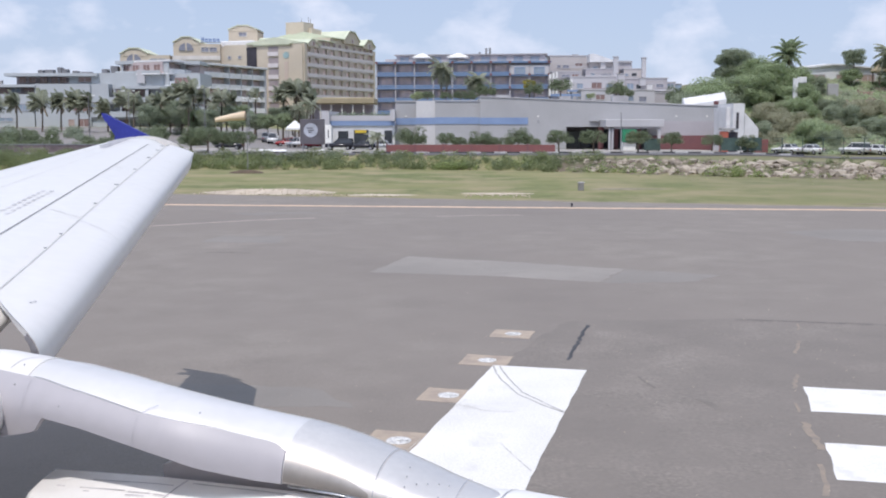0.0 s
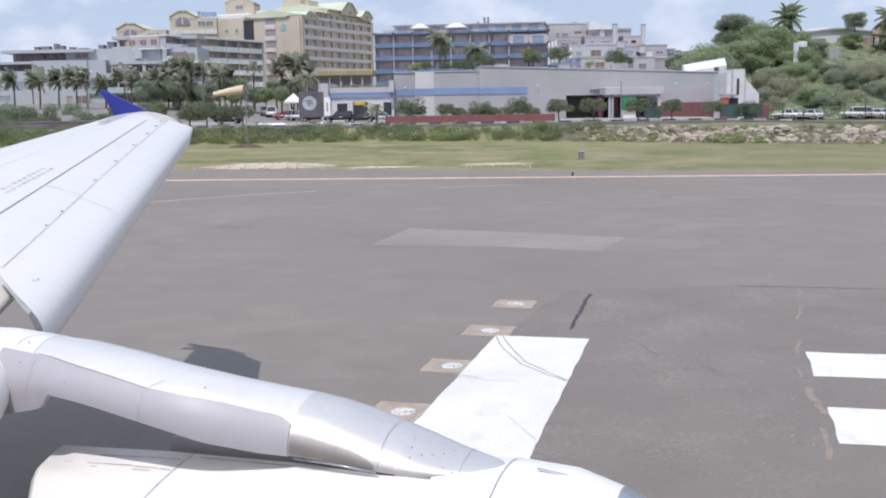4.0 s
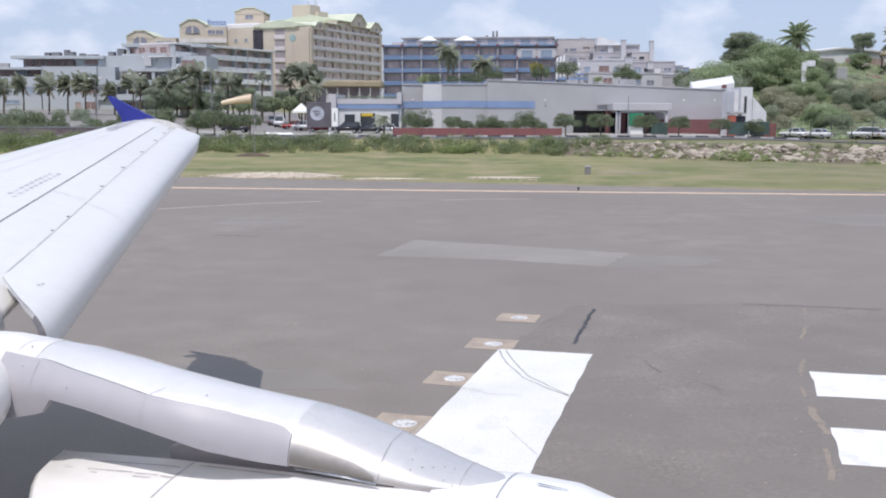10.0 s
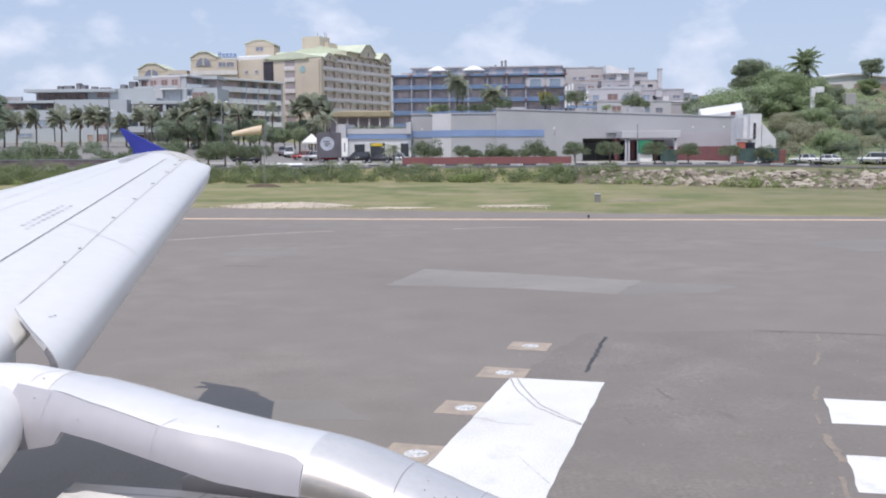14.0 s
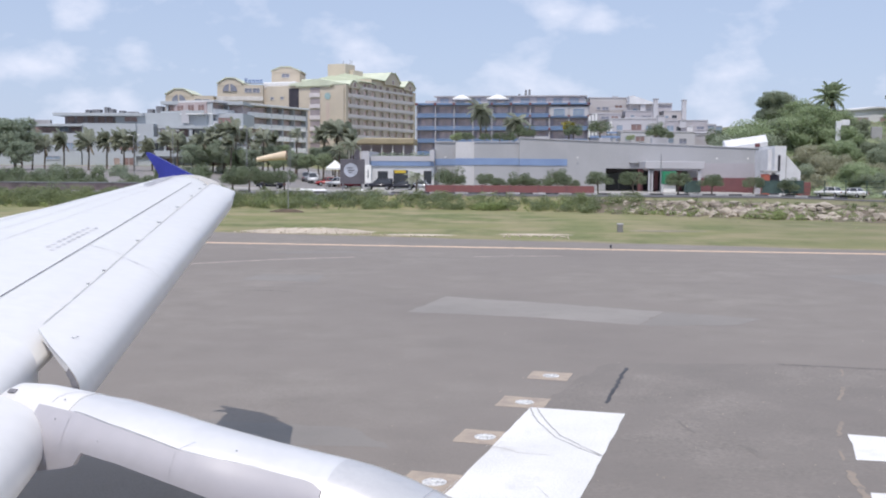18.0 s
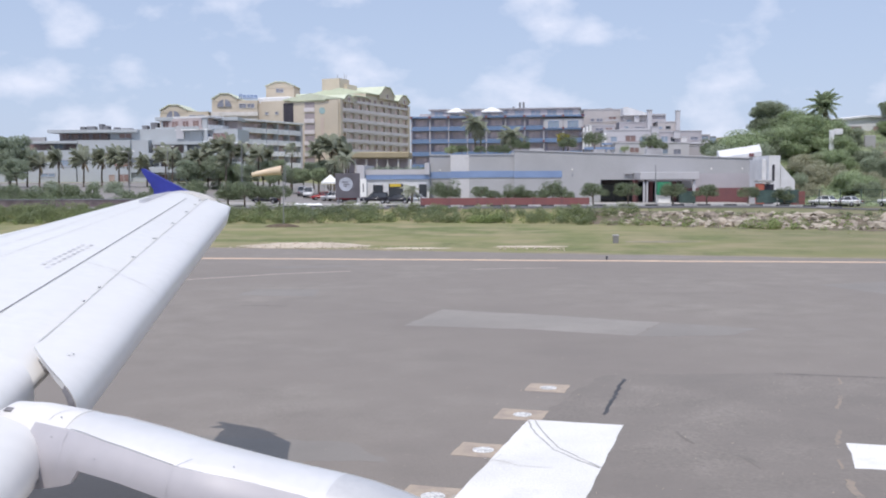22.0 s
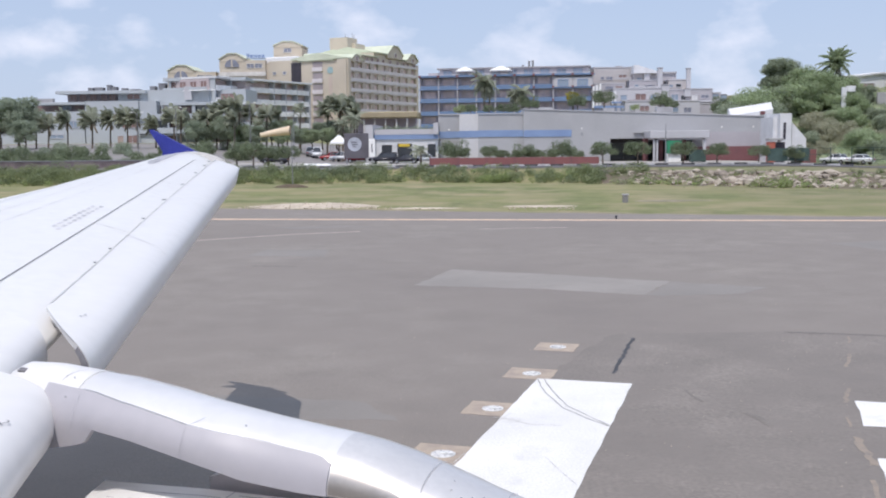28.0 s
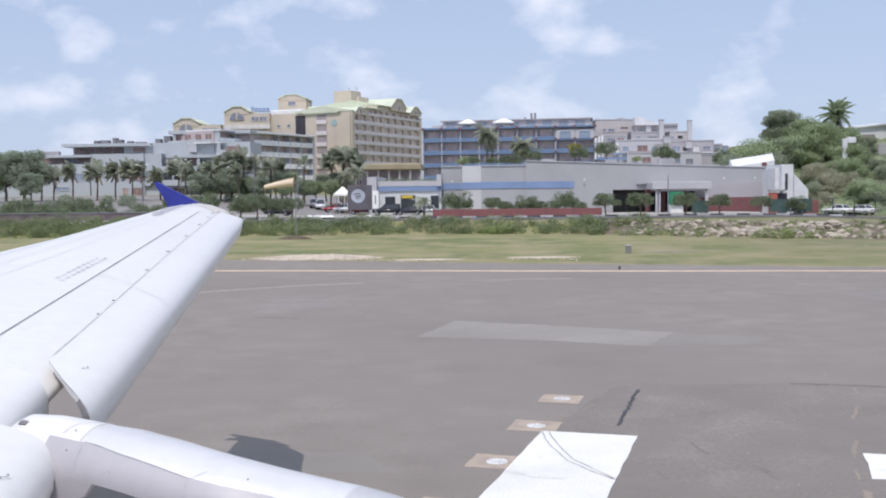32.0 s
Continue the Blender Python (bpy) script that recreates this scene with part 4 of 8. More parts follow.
fence = [(-9.80, 4.80), (-9.98, 4.87), (-10.40, 5.055), (-10.80, 5.235), (-10.86, 5.235), (-10.84, 5.17), (-10.72, 5.02), (-10.60, 4.84), (-10.62, 4.70), (-10.80, 4.40), (-10.72, 4.36), (-10.2, 4.52), (-9.6, 4.72)]
bm = bmesh.new()
loft(bm, [[(a, 15.08 + d, z) for a, z in fence] for d in (-0.022, 0.022)], True, True)
part("wingtip_fence", bm, "tip_blue", plane, "dark blue swept wingtip fence")

# pylon: a rounded fairing, bare metal above, panels in a shade grey along its sides
PS = 4.0
prof = [(-3.80, 3.78, 3.68, 0.07), (-3.76, 3.84, 3.65, 0.14), (-3.66, 3.89, 3.62, 0.20), (-3.5, 3.893, 3.60, 0.235), (-3.3, 3.873, 3.63, 0.25), (-3.12, 3.853, 3.67, 0.255), (-2.88, 3.821, 3.635, 0.26), (-2.58, 3.77, 3.57, 0.26), (-2.28, 3.726, 3.505, 0.26), (-2.0, 3.690, 3.48, 0.255), (-1.85, 3.672, 3.475, 0.25), (-1.73, 3.650, 3.468, 0.25), (-1.6, 3.614, 3.46, 0.25), (-1.45, 3.562, 3.435, 0.24), (-1.32, 3.514, 3.425, 0.22), (-1.2, 3.472, 3.415, 0.18), (-1.08, 3.445, 3.412, 0.13), (-0.99, 3.432, 3.415, 0.07), (-0.96, 3.422, 3.416, 0.02)]
PA = [p[0] for p in prof]
N = 24


def pylon_at(a, th, off=0.0):
    """A point on the fairing's skin, a rounded box in section; th runs from the near lower edge over the top."""
    zt, zl, w = (float(np.interp(a, PA, [p[k] for p in prof])) for k in (1, 2, 3))
    c, d = math.cos(th), max(0.0, math.sin(th))
    e = 1.03 - 0.06 * smooth(-2.2, -1.8, a)
    k = 1 + 0.05 * smooth(-2.5, -1.6, a)
    return (a * k, k * (PS - (w + off) * math.copysign(abs(c) ** e, c)), 5 + k * (zl + (zt - zl + off) * d ** e - 5))


bm = bmesh.new()
loft(bm, [[pylon_at(a, math.pi * i / N) for i in range(N + 1)] for a in [-3.80 + (3.80 - 1.87) * i / 36 for i in range(37)]], True, True)
front = bmesh.new()
loft(front, [[pylon_at(a, math.pi * i / N) for i in range(N + 1)] for a in [-1.87 + (1.87 - 0.96) * i / 28 for i in range(29)]], True, True)
front = part("pylon_front", front, "pylon_bare", plane, "bare brushed-metal front of the engine pylon", True)
front.data.set_sharp_from_angle(angle=radians(40))
pylon = part("engine_pylon", bm, "pylon_metal", plane, "polished bare-metal engine pylon fairing", True)
pylon.data.set_sharp_from_angle(angle=radians(40))
# the front's reflection of dark ground, painted on as a darker patch
reflection = bmesh.new()
loft(reflection, [[pylon_at(a, math.radians(2 + (top - 2) * i / 8), 0.003) for i in range(9)] for a, top in ((-1.868, 41), (-1.82, 43), (-1.76, 41), (-1.70, 36), (-1.64, 30), (-1.58, 24), (-1.52, 17), (-1.48, 11))], False)
part("painted_reflection", reflection, "reflection_metal", front, "dark reflection painted on the bare metal", True)
bm = bmesh.new()
loft(bm, [[pylon_at(a, math.pi * i / N, 0.004) for i in range(N + 1)] for a in [-3.802 + 0.035 * k for k in range(17)]], True, True)
tail = part("pylon_tail", bm, "slat_white", pylon, "white painted rounded pylon end", True)
tail.data.set_sharp_from_angle(angle=radians(40))


def crease_at(a):
    """Where the side panel's upper edge lies on the section, in degrees."""
    return float(np.interp(a, (-3.4, -3.2, -2.98, -2.6, -2.46, -2.32, -2.2, -1.96, -1.90, -1.872), (54, 51, 45, 41, 43, 46, 47, 46, 43, 38)))


# side panels are greyer than the crown to paint in their shade
for sg in (0, 1):
    rows = []
    for i in range(33):
        a = -3.42 + (3.42 - 1.872) * i / 32
        crease = math.radians(crease_at(a))
        low_z = -0.075 * (1 - smooth(-3.14, -3.08, a))
        arc = [crease * k / 6 for k in range(7)]
        arc = [math.pi - t for t in arc] if sg else arc
        pts = [pylon_at(a, t, 0.012) for t in arc]
        pts = [(pts[0][0], pts[0][1], pts[0][2] + low_z)] + pts
        rows.append(pts + [(x, PS + (y - PS) * 0.9, z - 0.004) for x, y, z in pts[::-1]])
    bm = bmesh.new()
    loft(bm, rows, True, True)
    ob = part("pylon_panel", bm, "pylon_shade", plane, "pylon side panel greyed to carry its shade", True)
    ob.data.set_sharp_from_angle(angle=radians(30))


def pylon_line(pts, w=0.0016, material="seam_soft", off=0.006):
    """A hairline seam on the fairing through points given as station and angle."""
    verts, faces = [], []
    for k, (a, t) in enumerate(pts):
        a1, t1 = pts[min(k + 1, len(pts) - 1)]
        a0, t0 = pts[max(k - 1, 0)]
        da, dt = a1 - a0, (t1 - t0) * 0.3
        d = math.hypot(da, dt) or 1.0
        for q in (-w, w):
            verts.append(pylon_at(a - dt / d * q, t + da / d * q / 0.3, off))
    faces = [(2 * i, 2 * i + 2, 2 * i + 3, 2 * i + 1) for i in range(len(pts) - 1)]
    put("panel_seam", mesh_of("panel_seam", verts, faces, material), pylon)


for a in (-1.46, -1.13):
    pylon_line([(a, math.pi * i / N) for i in range(1, N)])
pylon_line([(-2.60 + 0.02 * i, math.radians(42 + 5 * i)) for i in range(4)])
pylon_line([(-2.36, math.radians(100 + 12 * i)) for i in range(4)])
pylon_line([(-3.36 + 0.34 * k * k, math.radians(60 + 70 * k)) for k in [i / 8 for i in range(9)]])
pylon_line([(-3.2 + 0.6 * i / 8, math.radians(crease_at(-3.2 + 0.6 * i / 8) + 1)) for i in range(9)], 0.0022, "seam", 0.014)
pylon_line([(-2.6 + 0.42 * i / 8, math.radians(crease_at(-2.6 + 0.42 * i / 8) + 1)) for i in range(9)], 0.0014, "seam_soft", 0.014)
pylon_line([(-2.60, math.radians(3 + 4 * i)) for i in range(10)], 0.0012, "seam_soft", 0.014)
pylon_line([(-3.20, math.radians(3 + 4 * i)) for i in range(12)], 0.0012, "seam_soft", 0.014)
rivet = bmesh.new()
tube(rivet, (0, 0, 0), (0, 0, 0.004), 0.0045, 0.004, 6)
rivet_me = bpy.data.meshes.new("rivet")
rivet.to_mesh(rivet_me)
rivet.free()
rivet_me.materials.append(M["seam_soft"])
for k, (a, th) in enumerate(((-1.34, 40), (-1.35, 60), (-1.36, 80), (-1.30, 52), (-1.26, 60), (-1.22, 70), (-1.18, 74), (-1.2, 36), (-1.16, 20), (-2.34, 62), (-3.30, 66), (-3.28, 40), (-3.0, 22))):
    th = math.radians(th)
    put("rivet", rivet_me, pylon, Matrix.Translation(pylon_at(a, th, 0.012 if a < -2.9 else 0.0)) @ pose(0, 0, 0, math.degrees(math.pi / 2 - th)))
for k in range(4):
    bm = bmesh.new()
    add_box(bm, -0.006, 0.004, -0.014, 0.014, -0.002, 0.005)
    part("vent_slot", bm, "seam", tail, m=Matrix.Translation(pylon_at(-3.655 + 0.012 * k, 1.16, 0.005)) @ pose(0, 0, 0, 24, 0, 0))
bm = bmesh.new()
loft(bm, [[(a, PS - w, z), (a, PS - w - 0.012, z - 0.004), (a, PS - w, z - 0.014)] for a, w, z in ((-1.93, 0.072, 3.40), (-1.70, 0.068, 3.385), (-1.54, 0.06, 3.365))], True, True)
apron = bmesh.new()
loft(apron, [[(a, 4.0, 3.22), (a, 4.0, z), (a, 4.06, z), (a, 4.06, 3.22)] for a, z in ((-2.62, 3.40), (-2.4, 3.47), (-1.9, 3.44), (-1.5, 3.40))], True, True)
part("pylon_apron", apron, "pylon_shade", pylon, "grey shaded apron between pylon and cowling")
part("edge_strip", bm, "lip_metal", pylon, "thin bright metal edge strip", True)

# engine nacelle
NZ, NS = 2.35, 4.1
nac = [(-3.10, 0.95), (-3.06, 0.985), (-2.6, 1.01), (-1.9, 1.015), (-1.3, 0.995), (-0.95, 1.005), (-0.72, 0.989), (-0.5, 0.922)]
lip = [(-0.5, 0.922), (-0.40, 0.876), (-0.31, 0.82), (-0.275, 0.77), (-0.29, 0.71), (-0.36, 0.67), (-0.5, 0.66)]
NN = 72


def cowl_r(a):
    return float(np.interp(a, [p[0] for p in nac], [p[1] for p in nac]))


def crown_r(a):
    return float(np.interp(a, (-3.26, -3.21, -2.6, -1.9, -1.3), (0.95, 0.985, 1.01, 1.015, 0.995)))


def spin(rows, name, material, parent, label="", cap=False):
    """A ring-shaped skin round the engine's axis."""
    bm = bmesh.new()
    rings = []
    for a, r in rows:
        ring = []
        for i in range(NN):
            th = 2 * math.pi * i / NN
            ring.append((a, NS + r * math.cos(th), NZ + r * math.sin(th)))
        rings.append(ring)
    loft(bm, rings, True, cap)
    ob = part(name, bm, material, parent, label, True)
    ob.data.set_sharp_from_angle(angle=radians(40))
    return ob


nacelle = spin(nac[4:], "engine_nacelle", "nacelle_white", plane, "glossy white engine cowling")
# rear cowl doors: their skin stops either side of the pylon
bm = bmesh.new()
rows = []
for k, (a, r) in enumerate(nac[:5]):
    row = []
    for i in range(61):
        th = math.radians(97.5 + (398 - 97.5) * i / 60)
        aft = 0.15 * (1 - smooth(8, 32, abs(math.degrees(th) - 97.5))) if k < 2 else 0.0
        row.append((a - aft, NS + r * math.cos(th), NZ + r * math.sin(th)))
    rows.append(row)
loft(bm, rows, False)
door = part("cowl_door", bm, "nacelle_white", nacelle, "", True)
door.data.set_sharp_from_angle(angle=radians(40))
spin(lip, "inlet_lip", "lip_metal", nacelle, "bare-metal engine inlet lip")
spin([(-0.5, 0.66), (-1.0, 0.72), (-1.05, 0.1)], "fan_duct", "dark_cavity", nacelle, "", True)
spin([(-3.10, 0.72), (-3.0, 0.70), (-2.6, 0.60), (-3.2, 0.52), (-3.9, 0.36), (-3.95, 0.1)], "exhaust_cone", "dark_cavity", nacelle, "dark metal engine exhaust", True)
for pts in ([(-2.46 - 0.004 * (t - 98), t) for t in range(98, 150, 4)], [(-1.0, t) for t in range(40, 150, 5)], [(-3.2 + 0.1 * i, 101.5) for i in range(8)], [(-2.42 + 0.1 * i, 99.6) for i in range(10)]):
    verts = []
    for i, (a, t) in enumerate(pts):
        across = pts[0][0] - pts[-1][0] if abs(pts[0][1] - pts[-1][1]) > 1 else None
        for q in (-1, 1):
            aa, tt = (a + 0.004 * q, t) if across is not None else (a, t + 0.16 * q)
            r = (cowl_r(aa) if aa > -3.05 else 0.98) + 0.004
            verts.append((aa, NS + r * math.cos(math.radians(tt)), NZ + r * math.sin(math.radians(tt))))
    put("cowl_seam", mesh_of("cowl_seam", verts, [(2 * i, 2 * i + 2, 2 * i + 3, 2 * i + 1) for i in range(len(pts) - 1)], "seam_soft"), nacelle)
bm = bmesh.new()
rows = []
for i in range(13):
    a = -3.2 + 1.9 * i / 12
    rows.append([(a, NS + r * math.cos(math.radians(th)), NZ + r * math.sin(math.radians(th))) for th, r in ((97.6, crown_r(a) - 0.004), (97.0, 0.70), (80, 0.62), (60, 0.62), (38.4, 0.70), (38, crown_r(a) - 0.004))])
loft(bm, rows, False, False)
part("pylon_well", bm, "well_grey", nacelle, "dark gap strip below the pylon")
# cowl hinge edge, grille and small stencils near the top
bm = bmesh.new()
th = math.radians(86)
rows = [[(a, NS + r * math.cos(th + d), NZ + r * math.sin(th + d)) for d in (-0.012 * k, 0.006 * k)] for a, r, k in ((-0.86, 1.006, 1.0), (-0.72, 0.992, 0.3))]
loft(bm, rows, False, False)
part("cooling_vent", bm, "seam", nacelle, m=pose(0, 0, 0.004))
for t, a0, a1 in ((105.2, -3.1, -2.72), (105.6, -2.7, -2.58), (105.8, -2.56, -2.50), (106.6, -3.1, -2.9), (106.9, -2.7, -2.6)):
    verts = []
    for i in range(5):
        a = a0 + (a1 - a0) * i / 4
        r = (cowl_r(a) if a > -3.05 else 0.985) + 0.004
        verts += [(a, NS + r * math.cos(math.radians(t + d)), NZ + r * math.sin(math.radians(t + d))) for d in (0, 0.5)]
    put("stencil_bar", mesh_of("stencil_bar", verts, [(2 * i, 2 * i + 2, 2 * i + 3, 2 * i + 1) for i in range(4)], "seam_faint"), nacelle)

# cabin side behind the viewer and the undercarriage, which carry the wing
bm = bmesh.new()
loft(bm, [[(a, -1.99 + r * math.cos(2 * math.pi * i / 32), 4.25 + r * math.sin(2 * math.pi * i / 32)) for i in range(32)] for a, r in ((-19, 0.5), (-14, 1.3), (-9, 1.9), (-6, 1.98), (8, 1.98), (11, 1.75), (13.5, 1.0), (14.4, 0.2))], True, True)
part("fuselage", bm, "wing_white", plane, "white airliner cabin side", True)
for a, s in ((-6.6, 1.8), (-6.6, -5.8), (6.5, -1.99)):
    bm = bmesh.new()
    tube(bm, (a, s, 0.5), (a, s, 3.5), 0.11, 0.14, 12)
    leg = part("landing_gear_leg", bm, "steel_grey", plane)
    for d in (-0.35, 0.35):
        bm = bmesh.new()
        tube(bm, (a, s + d - 0.18, 0.57), (a, s + d + 0.18, 0.57), 0.55, 0.55, 24)
        part("wheel", bm, "tyre", leg)

# ---- town: shared pieces ----
mesh_cache = {}


def box_mesh(name, w, d, h, material):
    """A box mesh with its origin at the middle of its bottom front edge, shared by all of that size."""
    key = (name, w, d, h, material)
    if key not in mesh_cache:
        bm = bmesh.new()
        add_box(bm, -w / 2, w / 2, 0, d, 0, h)
        bmesh.ops.recalc_face_normals(bm, faces=bm.faces)
        me = bpy.data.meshes.new(name)
        bm.to_mesh(me)
        bm.free()
        me.materials.append(M[material])
        mesh_cache[key] = me
    return mesh_cache[key]


def frame_mesh(w, h, t, d, material):
    key = ("frame", w, h, t, d, material)
    if key not in mesh_cache:
        bm = bmesh.new()
        add_box(bm, -w / 2 - t, -w / 2, 0, d, -t, h + t)
        add_box(bm, w / 2, w / 2 + t, 0, d, -t, h + t)
        add_box(bm, -w / 2, w / 2, 0, d, h, h + t)
        add_box(bm, -w / 2, w / 2, 0, d, -t, 0)
        if w > 1.4:
            add_box(bm, -t / 3, t / 3, 0.02, d, 0, h)
        bmesh.ops.recalc_face_normals(bm, faces=bm.faces)
        me = bpy.data.meshes.new("window_frame")
        bm.to_mesh(me)
        bm.free()
        me.materials.append(M[material])
        mesh_cache[key] = me
    return mesh_cache[key]


def window(parent, x, y, z, w, h, glass="glass", frame_paint="trim_cream", turn=0.0, name="window"):
    """A framed window standing proud of the wall whose face is at y; x is its middle, z its sill."""
    w, h = round(w, 1), round(h, 1)
    fr = put(name, frame_mesh(w, h, 0.12, 0.16, frame_paint), parent, pose(x, y, z, 0, 0, turn) @ Matrix.Translation((0, -0.14, 0)))
    put("pane", box_mesh("pane", w, 0.03, h, glass), fr, pose(0, 0.09, 0))
    return fr


def wb(name, parent, material, x0, x1, y0, y1, z0, z1, bevel=0.0, label="", z1b=None):
    """A block given in world metres under a thing that stands square."""
    o = parent.matrix_basis.translation
    return block(name, parent, material, x0 - o.x, x1 - o.x, y0 - o.y, y1 - o.y, z0 - o.z, z1 - o.z, bevel, label, None if z1b is None else z1b - o.z)


def ww(parent, x, y, z, w, h, glass="glass", frame_paint="trim_cream"):
    o = parent.matrix_basis.translation
    return window(parent, x - o.x, y - o.y, z - o.z, w, h, glass, frame_paint)


def balcony_face(T, xs, z0, fh, nf, depth, slab, rail, fin, door, door_frame, rail_h=0.95, out=0.9, m=None, door_w=0.62, skip=(), fin_w=0.30):
    """Open balconies in front of a recessed wall: slabs, parapets, fins between the bays, a door in each."""
    base = T if m is None else tagged(put("balcony_front", None, T, m))
    L = xs[-1]
    for f in range(nf + 1):
        z = z0 + f * fh
        block("balcony_slab", base, slab, xs[0] - 0.15, L + 0.15, -out, depth, z - 0.14, z + 0.14)
    for f in range(nf):
        z = z0 + f * fh + 0.14
        for x0, x1 in zip(xs, xs[1:]):
            if (f, xs.index(x0)) in skip:
                continue
            w = round(x1 - x0 - fin_w, 2)
            put("balcony_parapet", box_mesh("balcony_parapet", w, 0.14, rail_h, rail), base, pose((x0 + x1) / 2, -out + 0.02, z))
            dw = round((x1 - x0) * door_w, 1)
            dh = round(fh - 0.75, 1)
            d = put("balcony_door", frame_mesh(dw, dh, 0.1, 0.12, door_frame), base, pose((x0 + x1) / 2, depth - 0.13, z + 0.1))
            put("pane", box_mesh("pane", dw, 0.03, dh, door), d, pose(0, 0.06, 0))
    for x in xs:
        put("balcony_fin", box_mesh("balcony_fin", fin_w, round(out + depth - 0.05, 2), round(nf * fh, 2), fin), base, pose(x, -out + 0.05, z0))


# ---- white shopping building beside the road ----
mall = empty("shopping_building", pose(-8.0, 160.0, 1.4), "long low white shopping building with a blue stripe", "building")
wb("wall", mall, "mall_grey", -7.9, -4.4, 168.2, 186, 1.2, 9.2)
# this face looks sunlit by its lighter colour alone
wb("wall", mall, "mall_sunlit", -4.4, -1.3, 165.4, 186, 1.2, 9.25, 0, "white wall face, sunlight painted in as a paler colour")
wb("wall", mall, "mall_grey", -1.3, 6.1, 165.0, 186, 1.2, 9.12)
wb("wall", mall, "mall_grey", 6.1, 45.0, 164.0, 184, 5.0, 9.85, 0, "", 8.30)
wb("wall", mall, "mall_grey", 6.1, 20.2, 164.0, 184, 1.2, 5.0)
wb("wall", mall, "mall_grey", 33.4, 45.0, 164.0, 184, 1.2, 5.0)
# back wall coloured dark grey to deepen the arcade's shade
wb("arcade_back", mall, "sign_grey", 20.2, 33.4, 169.5, 184, 1.2, 5.0, 0, "arcade back wall with shade painted in")
bm = bmesh.new()
o = mall.matrix_basis.translation
loft(bm, [[(x - o.x, y - 160, z - o.z) for y, z in ((163.85, zt), (163.85, zt + 0.14), (164.4, zt + 0.14), (164.4, zt))] for x, zt in ((5.95, 9.86), (45.1, 8.31))], True, True)
part("coping", bm, "wall_white", mall)
wb("coping", mall, "wall_white", -1.3, 6.0, 164.85, 165.2, 9.17, 9.3)
wb("coping", mall, "wall_white", -8.0, -4.45, 168.0, 168.5, 9.2, 9.34)
wb("blue_stripe", mall, "paint_sky", -7.95, -4.4, 168.1, 168.25, 5.35, 6.45, 0, "painted sky-blue band")
wb("blue_stripe", mall, "paint_sky", -4.4, -1.3, 165.3, 165.45, 5.4, 6.5, 0, "painted sky-blue band")
wb("blue_stripe", mall, "paint_sky", -1.3, 6.1, 164.9, 165.05, 5.45, 6.55, 0, "painted sky-blue band")
wb("blue_stripe", mall, "paint_sky", 6.1, 13.9, 163.9, 164.05, 5.4, 6.5, 0, "painted sky-blue band")
wb("wall_band", mall, "mall_grey", 24.0, 45.05, 163.6, 164.0, 5.9, 6.1)
wb("wall_panel", mall, "wall_lilac", 35.2, 44.8, 163.5, 164.0, 3.6, 5.95)
wb("lower_wall", mall, "red_dark", 33.5, 45.0, 163.3, 164.0, 1.2, 3.6, 0, "dark red painted lower wall")
wb("arcade_pier", mall, "red_dark", 25.5, 26.3, 164.0, 165.0, 1.2, 5.0, 0, "dark red painted pier")
for x0, x1, z1 in ((20.6, 23.0, 4.2), (23.2, 25.3, 4.2), (26.8, 28.6, 4.4), (29.0, 31.0, 4.4), (31.4, 33.0, 4.2)):
    wb("shop_window", mall, "glass", x0, x1, 169.3, 169.5, 1.5, z1, 0, "dark shop window under the arcade")
for x in (28.4, 30.6, 32.2):
    wb("shop_pier", mall, "red_dark", x - 0.3, x + 0.3, 164.0, 164.6, 1.2, 5.0)
wb("canopy", mall, "wall_white", 25.59, 34.75, 157.6, 164.0, 5.0, 6.15, 0.05, "white concrete entrance canopy")
wb("canopy_soffit", mall, "wall_lilac", 26.30, 34.12, 158.0, 164.0, 4.7, 5.0)
for x in (26.39, 34.12, 26.68):
    wb("column", mall, "wall_white", x - 0.22, x + 0.22, 158.0, 158.45, 1.3, 4.9)
for x in (-6.2, 15.5, 38.0, 43.0):
    wb("wall_lamp", mall, "lamp_glass", x - 0.12, x + 0.12, 163.45 if x > 0 else 168.0, 163.62 if x > 0 else 168.2, 6.6, 6.85)
# roof plant boxes
for x, w, h in ((9.0, 2.4, 0.9), (20.0, 1.8, 0.7), (29.0, 2.6, 0.8)):
    wb("roof_unit", mall, "roof_grey", x, x + w, 172, 174, 9.0, 9.5 + h)

annex = empty("shop_annex", pose(-20.0, 166.0, 1.4), "low white shop wing with blue fascia and windows", "building")
wb("wall", annex, "roof_white", -19.23, -8.0, 166.0, 180, 1.2, 5.2)
wb("blue_fascia", annex, "paint_sky", -18.75, -8.0, 165.75, 166.0, 5.2, 6.0, 0, "sky-blue painted fascia")
wb("parapet", annex, "wall_white", -18.75, -8.0, 165.7, 166.4, 6.0, 6.85)
wb("pier", annex, "wall_white", -19.92, -18.63, 164.4, 180, 1.2, 7.6)
wb("pier", annex, "wall_white", -8.67, -7.9, 164.6, 168, 6.0, 7.9)
wb("shop_window", annex, "glass", -17.37, -15.69, 165.85, 166.0, 2.0, 4.3)
wb("shop_window", annex, "glass", -14.75, -12.32, 165.85, 166.0, 1.6, 4.5)
wb("shop_sign", annex, "yellow_sign", -14.56, -12.70, 165.7, 165.85, 4.0, 4.45, 0, "yellow shop sign strip")
wb("shop_window", annex, "glass", -9.71, -8.40, 165.85, 166.0, 1.9, 4.4)
wb("roof_terrace", annex, "roof_grey", -19.09, -8.0, 166.4, 180, 6.0, 6.2)

